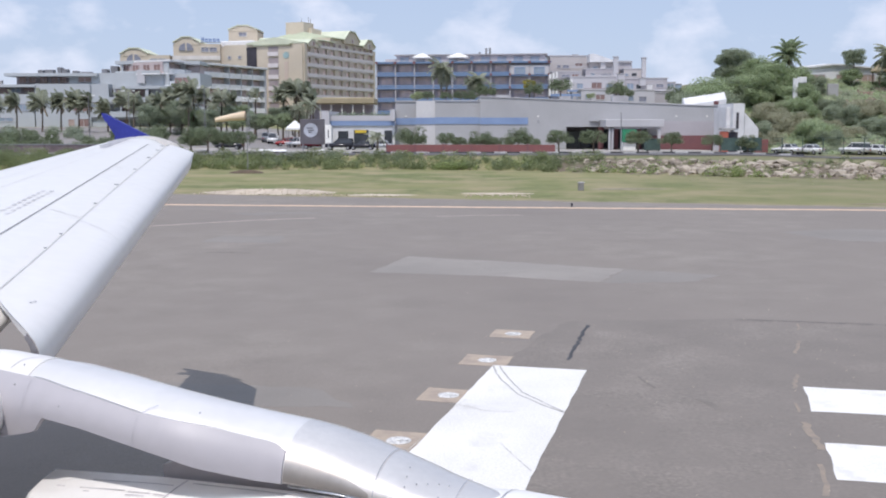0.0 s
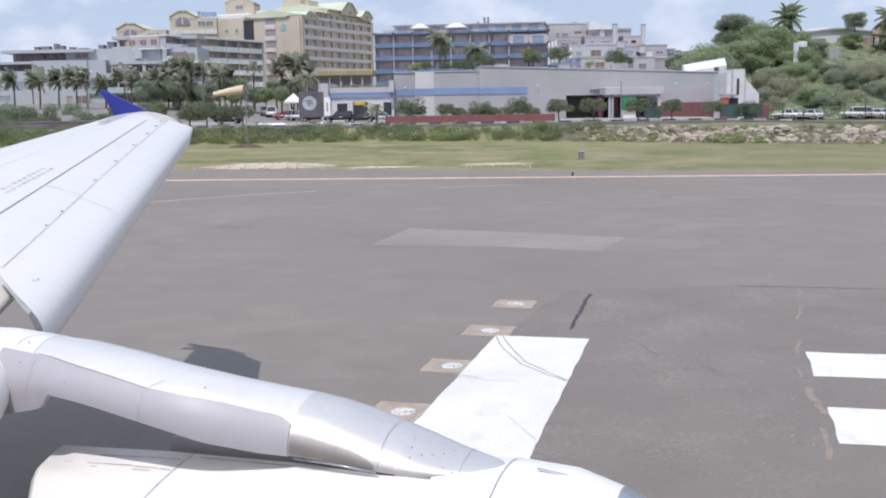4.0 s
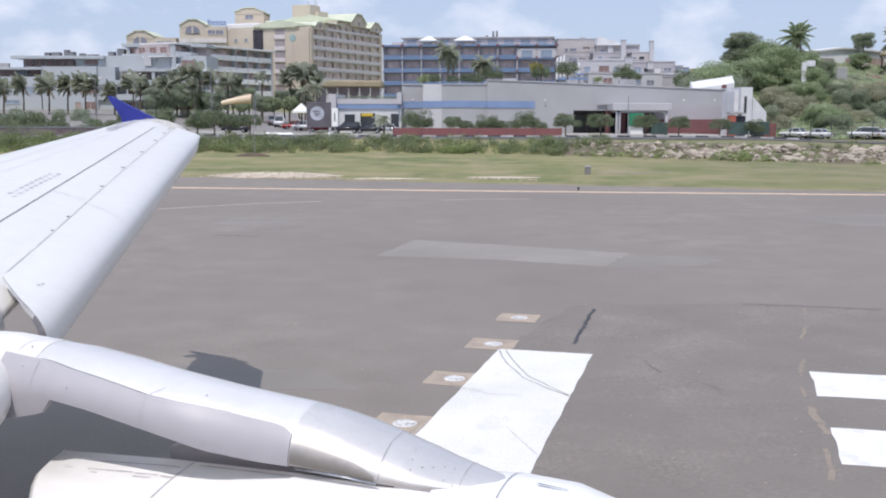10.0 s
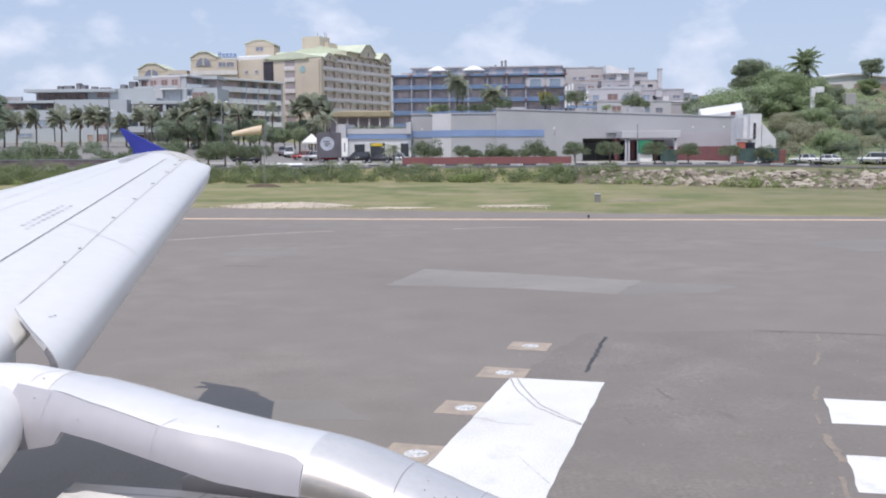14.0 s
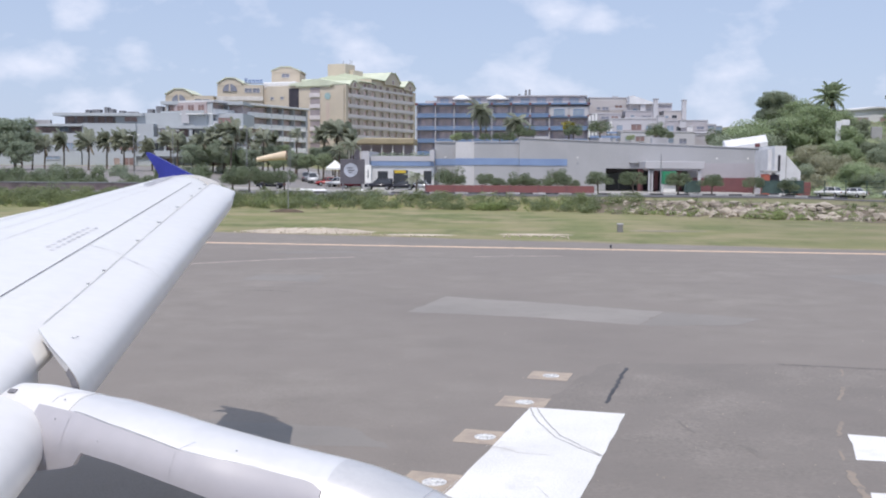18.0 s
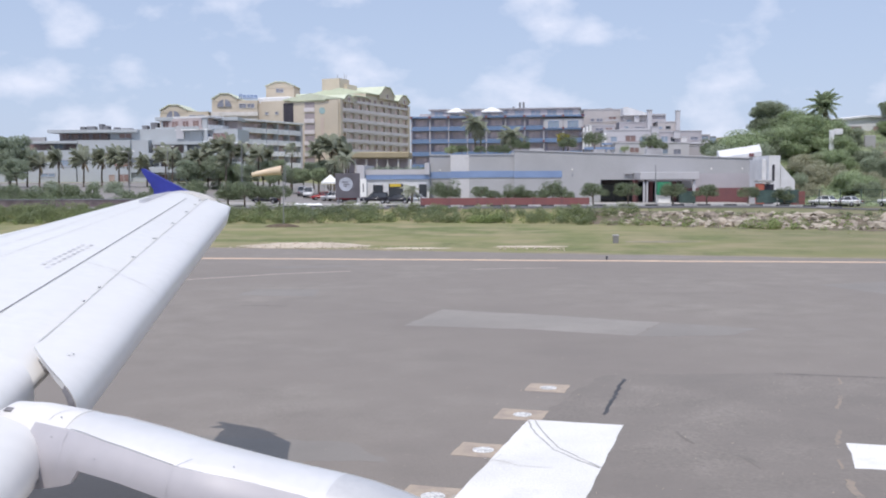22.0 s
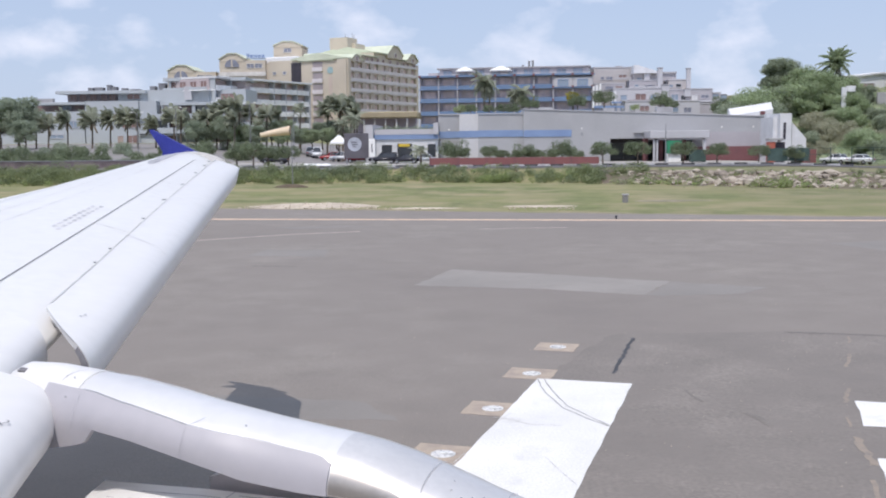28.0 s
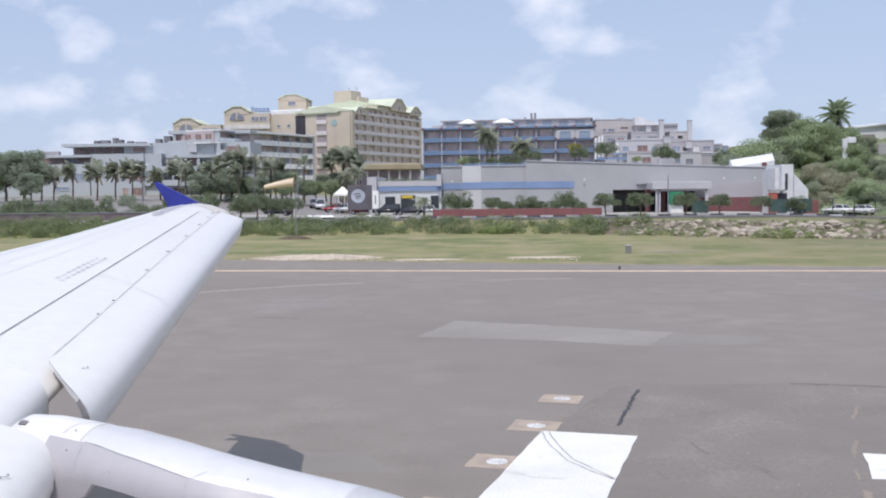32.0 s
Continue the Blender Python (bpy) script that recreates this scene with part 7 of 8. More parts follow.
swept = [frond_mesh(2.3, 0.45, 11, width=0.6), frond_mesh(2.6, 0.35, 12, width=0.5), frond_mesh(2.1, 0.7, 13, width=0.6)]
# the row before the white hotel and the clumps beside it
for i, (px, y, zt, s) in enumerate(((28, 205, 172, 1.0), (73, 207, 172, 1.15), (107, 207, 172, 1.0), (138, 206, 170, 1.15), (157, 204, 172, 1.0), (-8, 206, 180, 1.0), (190, 206, 184, 1.0), (222, 204, 168, 1.0), (247, 202, 178, 1.0), (272, 204, 182, 1.0), (300, 200, 180, 1.1), (-30, 208, 176, 1.0))):
    x = (px - 784) * y / 1778
    z0 = height(x, y)
    palm(x, y, 5 + (225 - zt) * y / 1768 - z0 - 1.5 * s, 50 + i, 40, 1.32 * s, 0.02 + 0.01 * (i % 3), None, "coconut palm with wind-blown fronds before the hotel", "palms before the hotel", 14, 0.55, swept, 92, 3)
for i, (px, y, zt, key, s) in enumerate(((-95, 200, 148, "big", 1.15), (-60, 205, 146, "big", 1.2), (-130, 200, 150, "big_mid", 1.2), (-48, 190, 200, "big", 0.7), (322, 192, 182, "big", 0.75), (345, 190, 192, "big_mid", 0.62), (285, 195, 190, "big_mid", 0.7), (262, 190, 195, "big", 0.65), (400, 196, 190, "big", 0.62), (428, 200, 185, "big_mid", 0.62), (518, 190, 186, "big", 0.62), (492, 195, 190, "big", 0.58), (500, 186, 200, "big_mid", 0.45), (372, 188, 198, "big", 0.55), (452, 190, 200, "big", 0.5), (474, 188, 202, "big_mid", 0.45), (420, 186, 204, "big_mid", 0.42))):
    x = (px - 784) * y / 1778
    top = {"big": 9.2, "big_mid": 8.2}[key]
    zz = 5 + (225 - zt) * y / 1768 - top * s
    t = tree(key, x, y, s, 40 * i, "dense dark-leaved tree beside the hotel", "tree", "hotel trees", max(zz, height(x, y) - 0.4) if zz > height(x, y) else height(x, y))
for i, (px, y, zt, s) in enumerate(((547, 178, 178, 1.25), (378, 190, 185, 1.0), (450, 205, 160, 1.0), (235, 196, 165, 1.0), (528, 176, 186, 1.0))):
    x = (px - 784) * y / 1778
    palm(x, y, 5 + (225 - zt) * y / 1768 - height(x, y) - 0.9, 80 + i, 15, 0.8 * s, 0.03, None, "leafy palm beside the parking forecourt", "forecourt palms")
for i, (px, y, zt, s) in enumerate(((500, 190, 156, 1.3), (521, 188, 146, 1.5), (541, 192, 152, 1.4), (553, 184, 164, 1.2), (300, 197, 160, 1.2), (320, 194, 150, 1.3), (341, 190, 147, 1.4), (362, 196, 160, 1.2), (280, 192, 168, 1.1), (390, 192, 164, 1.1), (412, 198, 166, 1.1), (332, 186, 172, 1.1))):
    x = (px - 784) * y / 1778
    palm(x, y, 5 + (225 - zt) * y / 1768 - height(x, y) - 1.3 * s, 130 + i, 30, 0.95 * s, 0.02 + 0.01 * (i % 3), None, "tall shaggy coconut palm in the clump before the hotels", "hotel palm clump", 12, 0.46, swept, 98, 3)
# pavement trees
for i, (px, y, key, s) in enumerate(((728, 150, "round_dark", 0.92), (790, 155, "round", 0.72), (815, 156, "round", 0.55), (851, 155, "round_dark", 0.75), (872, 157, "round", 0.55), (918, 152, "round_dark", 0.88), (895, 155, "round", 0.55), (945, 156, "round", 0.5), (990, 147, "round", 0.84), (1052, 147, "round", 0.84), (1131, 146, "round", 0.82), (1190, 147, "round", 0.76), (1262, 147, "round", 0.68), (1326, 146, "round_dark", 0.66), (366, 150, "round", 0.95), (392, 152, "round_dark", 0.8), (430, 150, "round", 0.8), (336, 152, "round_dark", 0.9))):
    tree(key, (px - 784) * y / 1778, y, s, 57 * i, "small clipped roadside tree with a bushy crown", "tree", "roadside trees")
palm((667 - 784) * 149 / 1778, 149, 2.1, 91, 13, 0.75, 0.03, None, "short leafy palm beside the shop annex", "forecourt palms")
# planting on the terrace before the blue hotel
for i, (px, y, zt, h, sc) in enumerate(((781, 196, 118, 4.4, 1.25), (848, 196, 138, 2.6, 1.1), (838, 197, 142, 2.2, 0.9), (790, 197, 128, 3.6, 1.0))):
    palm((px - 784) * y / 1778, y, h, 95 + i, 24, sc, 0.05, 5 + (225 - zt) * y / 1768 - h - 0.7, "palm on the terrace before the blue hotel", "terrace palms", 6, 0.3, None, 100, 3)
for i, (px, y, zb_, key, s) in enumerate(((738, 192, 184, "round_light", 0.7), (757, 192, 184, "round", 0.6), (790, 192, 184, "round", 0.55), (815, 193, 184, "round", 0.6), (832, 192, 183, "round_dark", 0.55), (860, 194, 178, "round_dark", 0.8), (937, 200, 172, "yellow", 1.2), (945, 198, 176, "round_dark", 0.8), (992, 200, 176, "round", 1.0), (1090, 205, 178, "round_dark", 0.95), (1108, 204, 180, "round", 0.6), (1045, 203, 180, "round_light", 0.5), (1200, 205, 192, "round_dark", 1.1), (1208, 203, 196, "round_dark", 0.8))):
    tree(key, (px - 784) * y / 1778, y, s, 71 * i, "leafy shrub on the raised terrace", "shrub", "terrace shrubs", 5 + (225 - zb_) * y / 1768)
terrace = empty("planted_terrace", pose(-8, 187, 1.4), "raised planted terrace behind the shopping building", "terrace")
block("wall", terrace, "wall_white", 0, 55, 0, 24, 0, 6.3)

# hedges along the left road
rng = random.Random(5)
def bush_band(name, label, material, spots, per, size, seed):
    return tagged(put(name, leaf_cloud(name, spots, per, size, material, seed)), label, "bushes", kind="stuff")


spots = []
for i in range(24):
    cx, cy, cr = -118 + 3.0 * i + rng.uniform(-0.9, 0.9), rng.uniform(147, 155), rng.uniform(0.9, 1.5)
    if noise.noise((cx * 0.2, 7, 0)) < -0.3:
        continue
    for k in range(5):
        x, y, r = cx + rng.uniform(-0.8, 0.8) * cr, cy + rng.uniform(-0.7, 0.7) * cr, cr * rng.uniform(0.5, 0.8)
        spots.append((x, y, height(x, y) + cr * rng.uniform(0.3, 1.1), r, r * 0.85))
bush_band("hedge", "row of round dark green bushes along the road", "leaf_green", spots, 300, 0.14, 21)
spots = []
for i in range(46):
    x, y = rng.uniform(-120, -40), rng.uniform(176, 196)
    r = rng.uniform(0.9, 1.8)
    spots.append((x, y, height(x, y) + r * 0.4, r, r * 0.75))
bush_band("hedge", "dark shrubs below the palms", "leaf_dark", spots, 300, 0.16, 22)
spots = []
for i in range(120):
    x, y = -118 + 78 * ((i * 0.618) % 1) + rng.uniform(-1, 1), rng.uniform(158, 172)
    if noise.noise((x * 0.12, 4, 0)) < -0.02:
        continue
    r = rng.uniform(0.9, 1.6)
    spots.append((x, y, height(x, y) + r * rng.uniform(0.3, 1.3), r, r * 0.9))
bush_band("hedge", "tall dark bushes behind the roadside barrier", "leaf_green", spots, 360, 0.16, 24)

# scrub on the bank
for name, mt, n, x0, x1, lo, hi, rmin, rmax, sd in (("bank_scrub", "scrub", 830, -110, 18, -0.5, 8.0, 0.5, 1.15, 31), ("bank_scrub", "leaf_green", 290, -110, 14, 1.0, 8.0, 0.4, 1.0, 32), ("bank_scrub", "bank_light", 260, -60, 60, -1.0, 6.0, 0.22, 0.6, 33), ("bank_scrub", "scrub", 110, 14, 75, 6.5, 11.0, 0.25, 0.6, 34), ("bank_scrub", "leaf_dry", 150, -40, 75, -1.0, 9.0, 0.2, 0.5, 35), ("bank_scrub", "bank_light", 45, 14, 40, -1.5, 2.0, 0.3, 0.8, 36)):
    rng = random.Random(sd)
    spots = []
    for i in range(n):
        x = rng.uniform(x0, x1)
        y = bank_foot(x) + rng.uniform(lo, hi)
        thick = noise.noise((x * 0.16, y * 0.16, 5 + sd))
        if thick < -0.10 and x > 4 and rng.random() < 0.7:
            continue
        r = rng.uniform(rmin, rmax) * (1.0 + 0.8 * thick) * (1 - 0.2 * smooth(-30, -8, x))
        spots.append((x, y, height(x, y) + r * rng.uniform(0.2, 0.7), r, r * 0.8))
    bush_band(name, "dense low green scrub on the road bank", mt, spots, 300, 0.095, sd)

rng = random.Random(37)
spots = []
for i in range(26):
    x = rng.uniform(-0.8, 3.0)
    y = bank_foot(x) + rng.uniform(-1.2, 1.0)
    r = rng.uniform(0.35, 0.7)
    spots.append((x, y, height(x, y) + r * rng.uniform(0.4, 1.3), r, r * 0.85))
bush_band("bank_scrub", "bright yellow-green clump at the foot of the bank", "bank_light", spots, 300, 0.095, 37)

# rocks on the bank and pale rubble beside the tarmac
def rocks(name, material, spots, seed, label):
    rng = random.Random(seed)
    base = bmesh.new()
    bmesh.ops.create_icosphere(base, subdivisions=1, radius=1.0)
    bv = [v.co.copy() for v in base.verts]
    bf = [[v.index for v in f.verts] for f in base.faces]
    base.free()
    verts, faces = [], []
    for x, y, z, r in spots:
        sx, sy, sz, o = r * rng.uniform(0.8, 1.5), r * rng.uniform(0.7, 1.2), r * rng.uniform(0.5, 0.85), len(verts)
        a = rng.uniform(0, 6.28)
        for v in bv:
            k = rng.uniform(0.6, 1.2)
            px, py = v.x * sx * k, v.y * sy * k
            verts.append((x + px * math.cos(a) - py * math.sin(a), y + px * math.sin(a) + py * math.cos(a), z + v.z * sz * k))
        faces += [[i + o for i in f] for f in bf]
    return tagged(put(name, mesh_of(name, verts, faces, material)), label, "rocks", kind="stuff")


bv_, n_ = [], 60
for i in range(n_ + 1):
    x = 13 + i * 2.0
    for k in range(7):
        y = bank_foot(x) - 0.5 + k * 1.7
        bv_.append((x, y, height(x, y) + 0.06 + 0.18 * noise.noise((x * 0.7, y * 0.7, 3)) * (0 < k < 6) - 0.08 * (k == 0)))
bank = mesh_of("bank_slope", bv_, [(i * 7 + k, i * 7 + 7 + k, i * 7 + 8 + k, i * 7 + 1 + k) for i in range(n_) for k in range(6)], "bank_earth", True)
tagged(put("bank_slope", bank), "bare brown earth slope of the road bank", "bank", kind="structure")
rng = random.Random(41)
spots = []
for i in range(900):
    x = rng.uniform(15, 84)
    y = bank_foot(x) + rng.uniform(0.3, 7.5)
    spots.append((x, y, height(x, y) + rng.uniform(-0.1, 0.2), rng.choice((rng.uniform(0.12, 0.32), rng.uniform(0.12, 0.32), rng.uniform(0.3, 0.6))) * (0.8 if x < 22 else 1)))
for i in range(190):
    x = rng.uniform(18, 84)
    y = bank_foot(x) + 1.0 + 6.0 * rng.random()
    spots.append((x, y, height(x, y) + rng.uniform(-0.05, 0.25), rng.uniform(0.4, 0.85) * (0.75 if x < 24 else 1)))
rocks("rock_bank", "rock", spots, 42, "tumbled pale limestone boulders on the bank")
spots = []
for i in range(230):
    k = rng.random()
    x = -18.5 + 10.5 * k + rng.uniform(-0.6, 0.6)
    y = 74.2 - 0.26 * (x + 18) * 0.4 + rng.random() ** 1.5 * 5.5 * math.sin(math.pi * min(1, max(0.02, k))) ** 0.7
    bump_ = max(0.0, 1 - ((x + 13.2) / 5.0) ** 2 - ((y - 76.2) / 2.4) ** 2)
    spots.append((x, y, 0.02 + 0.25 * bump_ + rng.uniform(-0.02, 0.03), rng.uniform(0.03, 0.10)))
for i in range(90):
    x = rng.uniform(-9, -3) if i % 2 else rng.uniform(1.5, 6.5)
    spots.append((x, 69.3 - 0.26 * x + (2.2 if i % 2 else 4.5) + rng.gauss(0, 0.8), 0.02, rng.uniform(0.03, 0.11)))
rocks("rubble", "limestone", spots, 43, "pale limestone rubble spread on the grass edge")


def earth_patch(name, cx, cy, rx, ry, h, material, label, seed):
    rng = random.Random(seed)
    n, m_ = 40, 6
    verts, faces = [(cx, cy, h)], []
    for j in range(1, m_ + 1):
        for i in range(n):
            a = 2 * math.pi * i / n
            k = j / m_ * (1 + 0.22 * noise.noise((math.cos(a) * 2, math.sin(a) * 2, seed)) + 0.06 * rng.uniform(-1, 1))
            x, y = cx + rx * k * math.cos(a), cy + ry * k * math.sin(a)
            verts.append((x, y, h * (1 - (j / m_) ** 2) - 0.02 * (j == m_) + height(x, y) + 0.01))
    for i in range(n):
        faces.append((0, 1 + i, 1 + (i + 1) % n))
    for j in range(m_ - 1):
        for i in range(n):
            a, b = 1 + j * n + i, 1 + j * n + (i + 1) % n
            faces.append((a, a + n, b + n, b))
    return tagged(put(name, mesh_of(name, verts, faces, material, True)), label, "earth", kind="structure")


earth_patch("sand_patch", -13.2, 76.2, 5.0, 2.4, 0.25, "limestone", "pale sandy limestone patch on the grass", 1)
earth_patch("sand_patch", -4.6, 73.4, 2.6, 0.7, 0.05, "limestone", "small pale sandy patch on the grass", 2)
earth_patch("sand_patch", 4.0, 75.0, 2.8, 0.8, 0.05, "limestone", "small pale sandy patch on the grass", 3)
earth_patch("sand_patch", 15.0, 80.5, 3.2, 1.0, 0.05, "verge", "bare earth patch on the grass", 4)
earth_patch("sand_patch", 29.0, 64.6, 2.6, 0.6, 0.05, "earth", "bare earth patch beside the tarmac", 5)

earth_patch("mound", -21.4, 108.6, 1.9, 1.0, 0.36, "soil", "low brown earth mound round the windsock pole", 6)

# grass tufts
rng_ = np.random.default_rng(9)
N_T = 900
tx = rng_.uniform(-70, 62, N_T)
ty = 70.2 - 0.26 * tx + rng_.uniform(0, 1, N_T) ** 1.6 * 48
tv, tf = [], []
for x, y in zip(tx, ty):
    clump = noise.noise((x * 0.22, y * 0.22, 2))
    if not bank_foot(x) - 12 < y < bank_foot(x) + 3 or clump < -0.15:
        continue
    h = 0.09 + 0.13 * max(0, clump + 0.2) + 0.05 * ((x * 13.7) % 1)
    a = (x * 7.3 + y * 3.1) % 6.28
    w, b = 0.10, len(tv)
    dx, dy = math.cos(a) * w, math.sin(a) * w
    tv += [(x - dx, y - dy, 0), (x + dx, y + dy, 0), (x + dx * 1.4 + 0.05, y + dy + 0.25, h * 0.35), (x - dx * 1.4 + 0.05, y - dy + 0.25, h * 0.32)]
    tf.append((b, b + 1, b + 2, b + 3))
tagged(put("grass_tufts", mesh_of("grass_tufts", tv, tf, "blade")), "short tufts of yellow-green grass", "grass", kind="stuff")

# hill cover: a lumpy hillside with leaves all over it
def lump(x, y):
    """Height of the scrub over the hillside."""
    edge = smooth(149, 158, y) * smooth(45, 50, x - 0.10 * (y - 150))
    n1 = noise.noise((x * 0.11, y * 0.11, 3)) + 0.2
    n2 = abs(noise.noise((x * 0.27, y * 0.27, 9)))
    n3 = abs(noise.noise((x * 0.7, y * 0.7, 5)))
    low = 1 - 0.4 * smooth(186, 194, y) * smooth(67, 71, x)
    return edge * low * (0.5 + 1.5 * max(0.0, n1) + 2.1 * (0.55 - n2) + 0.9 * (0.5 - n3))


hv, hf = [], []
HX, HY = 68, 52
for j in range(HY):
    for i in range(HX):
        x, y = 45 + i * 1.2, 149 + j * 1.3
        hv.append((x, y, height(x, y) + 0.05 + max(0.0, lump(x, y) - 0.35)))
hf = [(j * HX + i, j * HX + i + 1, (j + 1) * HX + i + 1, (j + 1) * HX + i) for j in range(HY - 1) for i in range(HX - 1)]
tagged(put("hill_slope", mesh_of("hill_slope", hv, hf, "undergrowth", True)), "green overgrown hillside", "hill", kind="structure")
rng = np.random.default_rng(51)
cover = {"hill_green": [], "hill_dark": [], "hill_brown": [], "leaf_red": []}
for x, y in zip(rng.uniform(46, 124, 80000), 149.5 + 63 * rng.uniform(0, 1, 80000) ** 1.15):
    h = lump(x, y)
    if h < 0.15 or (x > 68 and y > 200.5):
        continue
    k = noise.noise((x * 0.09, y * 0.13, 31)) + 0.35 * noise.noise((x * 0.5, y * 0.5, 33))
    down = smooth(182, 166, y)
    key = "hill_dark" if k > 0.20 else "hill_brown" if k < -0.22 + 0.10 * down - 0.1 * smooth(80, 55, x) else "hill_green"
    if key == "hill_green" and 66 < x < 100 and 179 < y < 189 and noise.noise((x * 0.2, y * 0.3, 40)) > 0.08:
        key = "leaf_red"
    cover[key].append((x, y, height(x, y) + h + rng.uniform(-0.35, 0.1)))
for key, lab in (("hill_green", "dense green scrub covering the hill"), ("hill_dark", "dark green bushes on the hill"), ("hill_brown", "dry brownish brush on the hill"), ("leaf_red", "reddish flowering bushes on the hill")):
    c = np.array(cover[key])
    n = len(c)
    face = rng.normal(size=(n, 3)) * 0.42 + (0, -0.55, 0.8)
    u = np.cross(face, rng.normal(size=(n, 3)))
    u /= np.linalg.norm(u, axis=1)[:, None]
    v = np.cross(face, u)
    v /= np.linalg.norm(v, axis=1)[:, None]
    sz = rng.uniform(0.13, 0.32, n)[:, None]
    q = np.stack([c - u * sz, c - v * sz * 0.6, c + u * sz, c + v * sz * 0.6], 1).reshape(-1, 3)
    me = mesh_of("hill_scrub", q.tolist(), np.arange(4 * n).reshape(-1, 4).tolist(), key)
    tagged(put("hill_scrub", me), lab, "bushes", kind="stuff")
for px, y, zt, key in ((1272, 193, 142, "dome_green"), (1254, 190, 156, "dome"), (1334, 196, 112, "dome_green"), (1352, 194, 108, "dome"), (1346, 188, 122, "dome_green"), (1376, 188, 116, "dome"), (1405, 190, 124, "dome_green"), (1432, 188, 140, "dome_dark"), (1320, 190, 128, "dome_dark"), (1600, 196, 100, "dome"), (1245, 184, 166, "dome_dark"), (1416, 182, 148, "dome_green"), (1290, 178, 168, "dome_green"), (1412, 175, 160, "dome_green"), (1368, 176, 164, "dome_brown"), (1330, 158, 210, "dome_dark"), (1448, 160, 210, "dome_green"), (1395, 168, 186, "dome_brown"), (1560, 162, 206, "dome_dark"), (1490, 170, 184, "dome_dark"), (1530, 174, 174, "dome_brown"), (1600, 176, 168, "dome_green"), (1640, 180, 150, "dome")):
    x = (px - 784) * y / 1778
    s_ = (5 + (225 - zt) * y / 1768 - height(x, y)) / 5.25
    tree(key, x, y, min(1.7 if px < 1280 else 1.25 if y > 187 else 0.85, max(0.35, s_)), px % 90, "round dense tree on the hilltop" if zt < 110 else "bushy green tree on the hillside", "tree", "hillside trees")
grow = random.Random(77)
for i in range(46):
    x, y = 49 + 52 * ((i * 0.618) % 1) + grow.uniform(-1.5, 1.5), 156 + 29 * ((i + 0.5) / 46) + grow.uniform(-1, 1)
    if x < 47 + 0.2 * (y - 152):
        continue
    k = noise.noise((x * 0.09, y * 0.13, 31)) + grow.uniform(-0.2, 0.2)
    key = "dome_dark" if k > 0.18 else "dome_brown" if k < -0.14 else ("dome", "dome_green")[i % 2]
    tree(key, x, y, grow.uniform(0.42, 0.72), 47 * i, "dry brownish bush on the hillside" if key == "dome_brown" else "bushy green shrub on the hillside", "shrub", "hillside shrubs", height(x, y) - 0.4)
tree("dome_dark", 81.0, 199, 0.66, 30, "bushy tree before the hill house", "tree", "hillside trees", 16.4)
tree("dome_green", 80.4, 198.6, 0.5, 80, "bushy tree before the hill house", "tree", "hillside trees", 13.6)
stiff = [frond_mesh(2.6, 0.62, 5, "leaf_mid", 0.5), frond_mesh(2.8, 0.48, 6, "leaf_mid", 0.45), frond_mesh(2.4, 0.8, 7, "leaf_mid", 0.5)]
for px, y, zt in ((1303, 198, 88), (1294, 199, 94)):
    x = (px - 784) * y / 1778
    tree("crowned", x, y, (5 + (225 - zt) * y / 1768 - height(x, y)) / 9.9 * (0.98 if zt < 90 else 0.95), px % 80, "round dense dark tree on the hilltop", "tree", "hilltop round trees")
palm(64.9, 190, 18.3 - height(64.9, 190), 120, 34, 1.6, 0.02, None, "coconut palm rising above the hilltop scrub", "hilltop palms", 30, 0.10, stiff, 120, 2)
palm((1572 - 784) * 190 / 1778, 190, 5 + (225 - 103) * 190 / 1768 - height(84, 190), 121, 30, 1.5, 0.02, None, "coconut palm beside the hill house", "hilltop palms")

# ---- vehicles ----
def car_meshes(kind):
    """Side outline, greenhouse and height by kind; x forward."""
    if kind == "sedan":
        low = [(-2.2, 0.35), (-2.2, 0.75), (-2.1, 0.92), (-1.5, 0.98), (1.0, 0.95), (1.9, 0.82), (2.2, 0.65), (2.2, 0.35)]
        cab = [(-1.55, 0.95), (-1.0, 1.42), (0.25, 1.45), (1.05, 0.93)]
    elif kind == "suv":
        low = [(-2.25, 0.42), (-2.25, 1.0), (-2.2, 1.08), (1.0, 1.08), (2.1, 0.98), (2.25, 0.8), (2.25, 0.42)]
        cab = [(-2.2, 1.06), (-2.05, 1.72), (0.2, 1.76), (1.0, 1.06)]
    elif kind == "van":
        low = [(-2.2, 0.4), (-2.2, 1.1), (1.5, 1.1), (2.15, 0.95), (2.2, 0.4)]
        cab = [(-2.2, 1.08), (-2.15, 1.88), (1.0, 1.9), (1.75, 1.06)]
    else:
        low = [(-2.6, 0.5), (-2.6, 1.05), (-0.6, 1.05), (1.2, 1.05), (2.35, 0.98), (2.5, 0.8), (2.5, 0.5)]
        cab = [(-0.65, 1.03), (-0.55, 1.68), (0.6, 1.7), (1.3, 1.03)]
    return low, cab


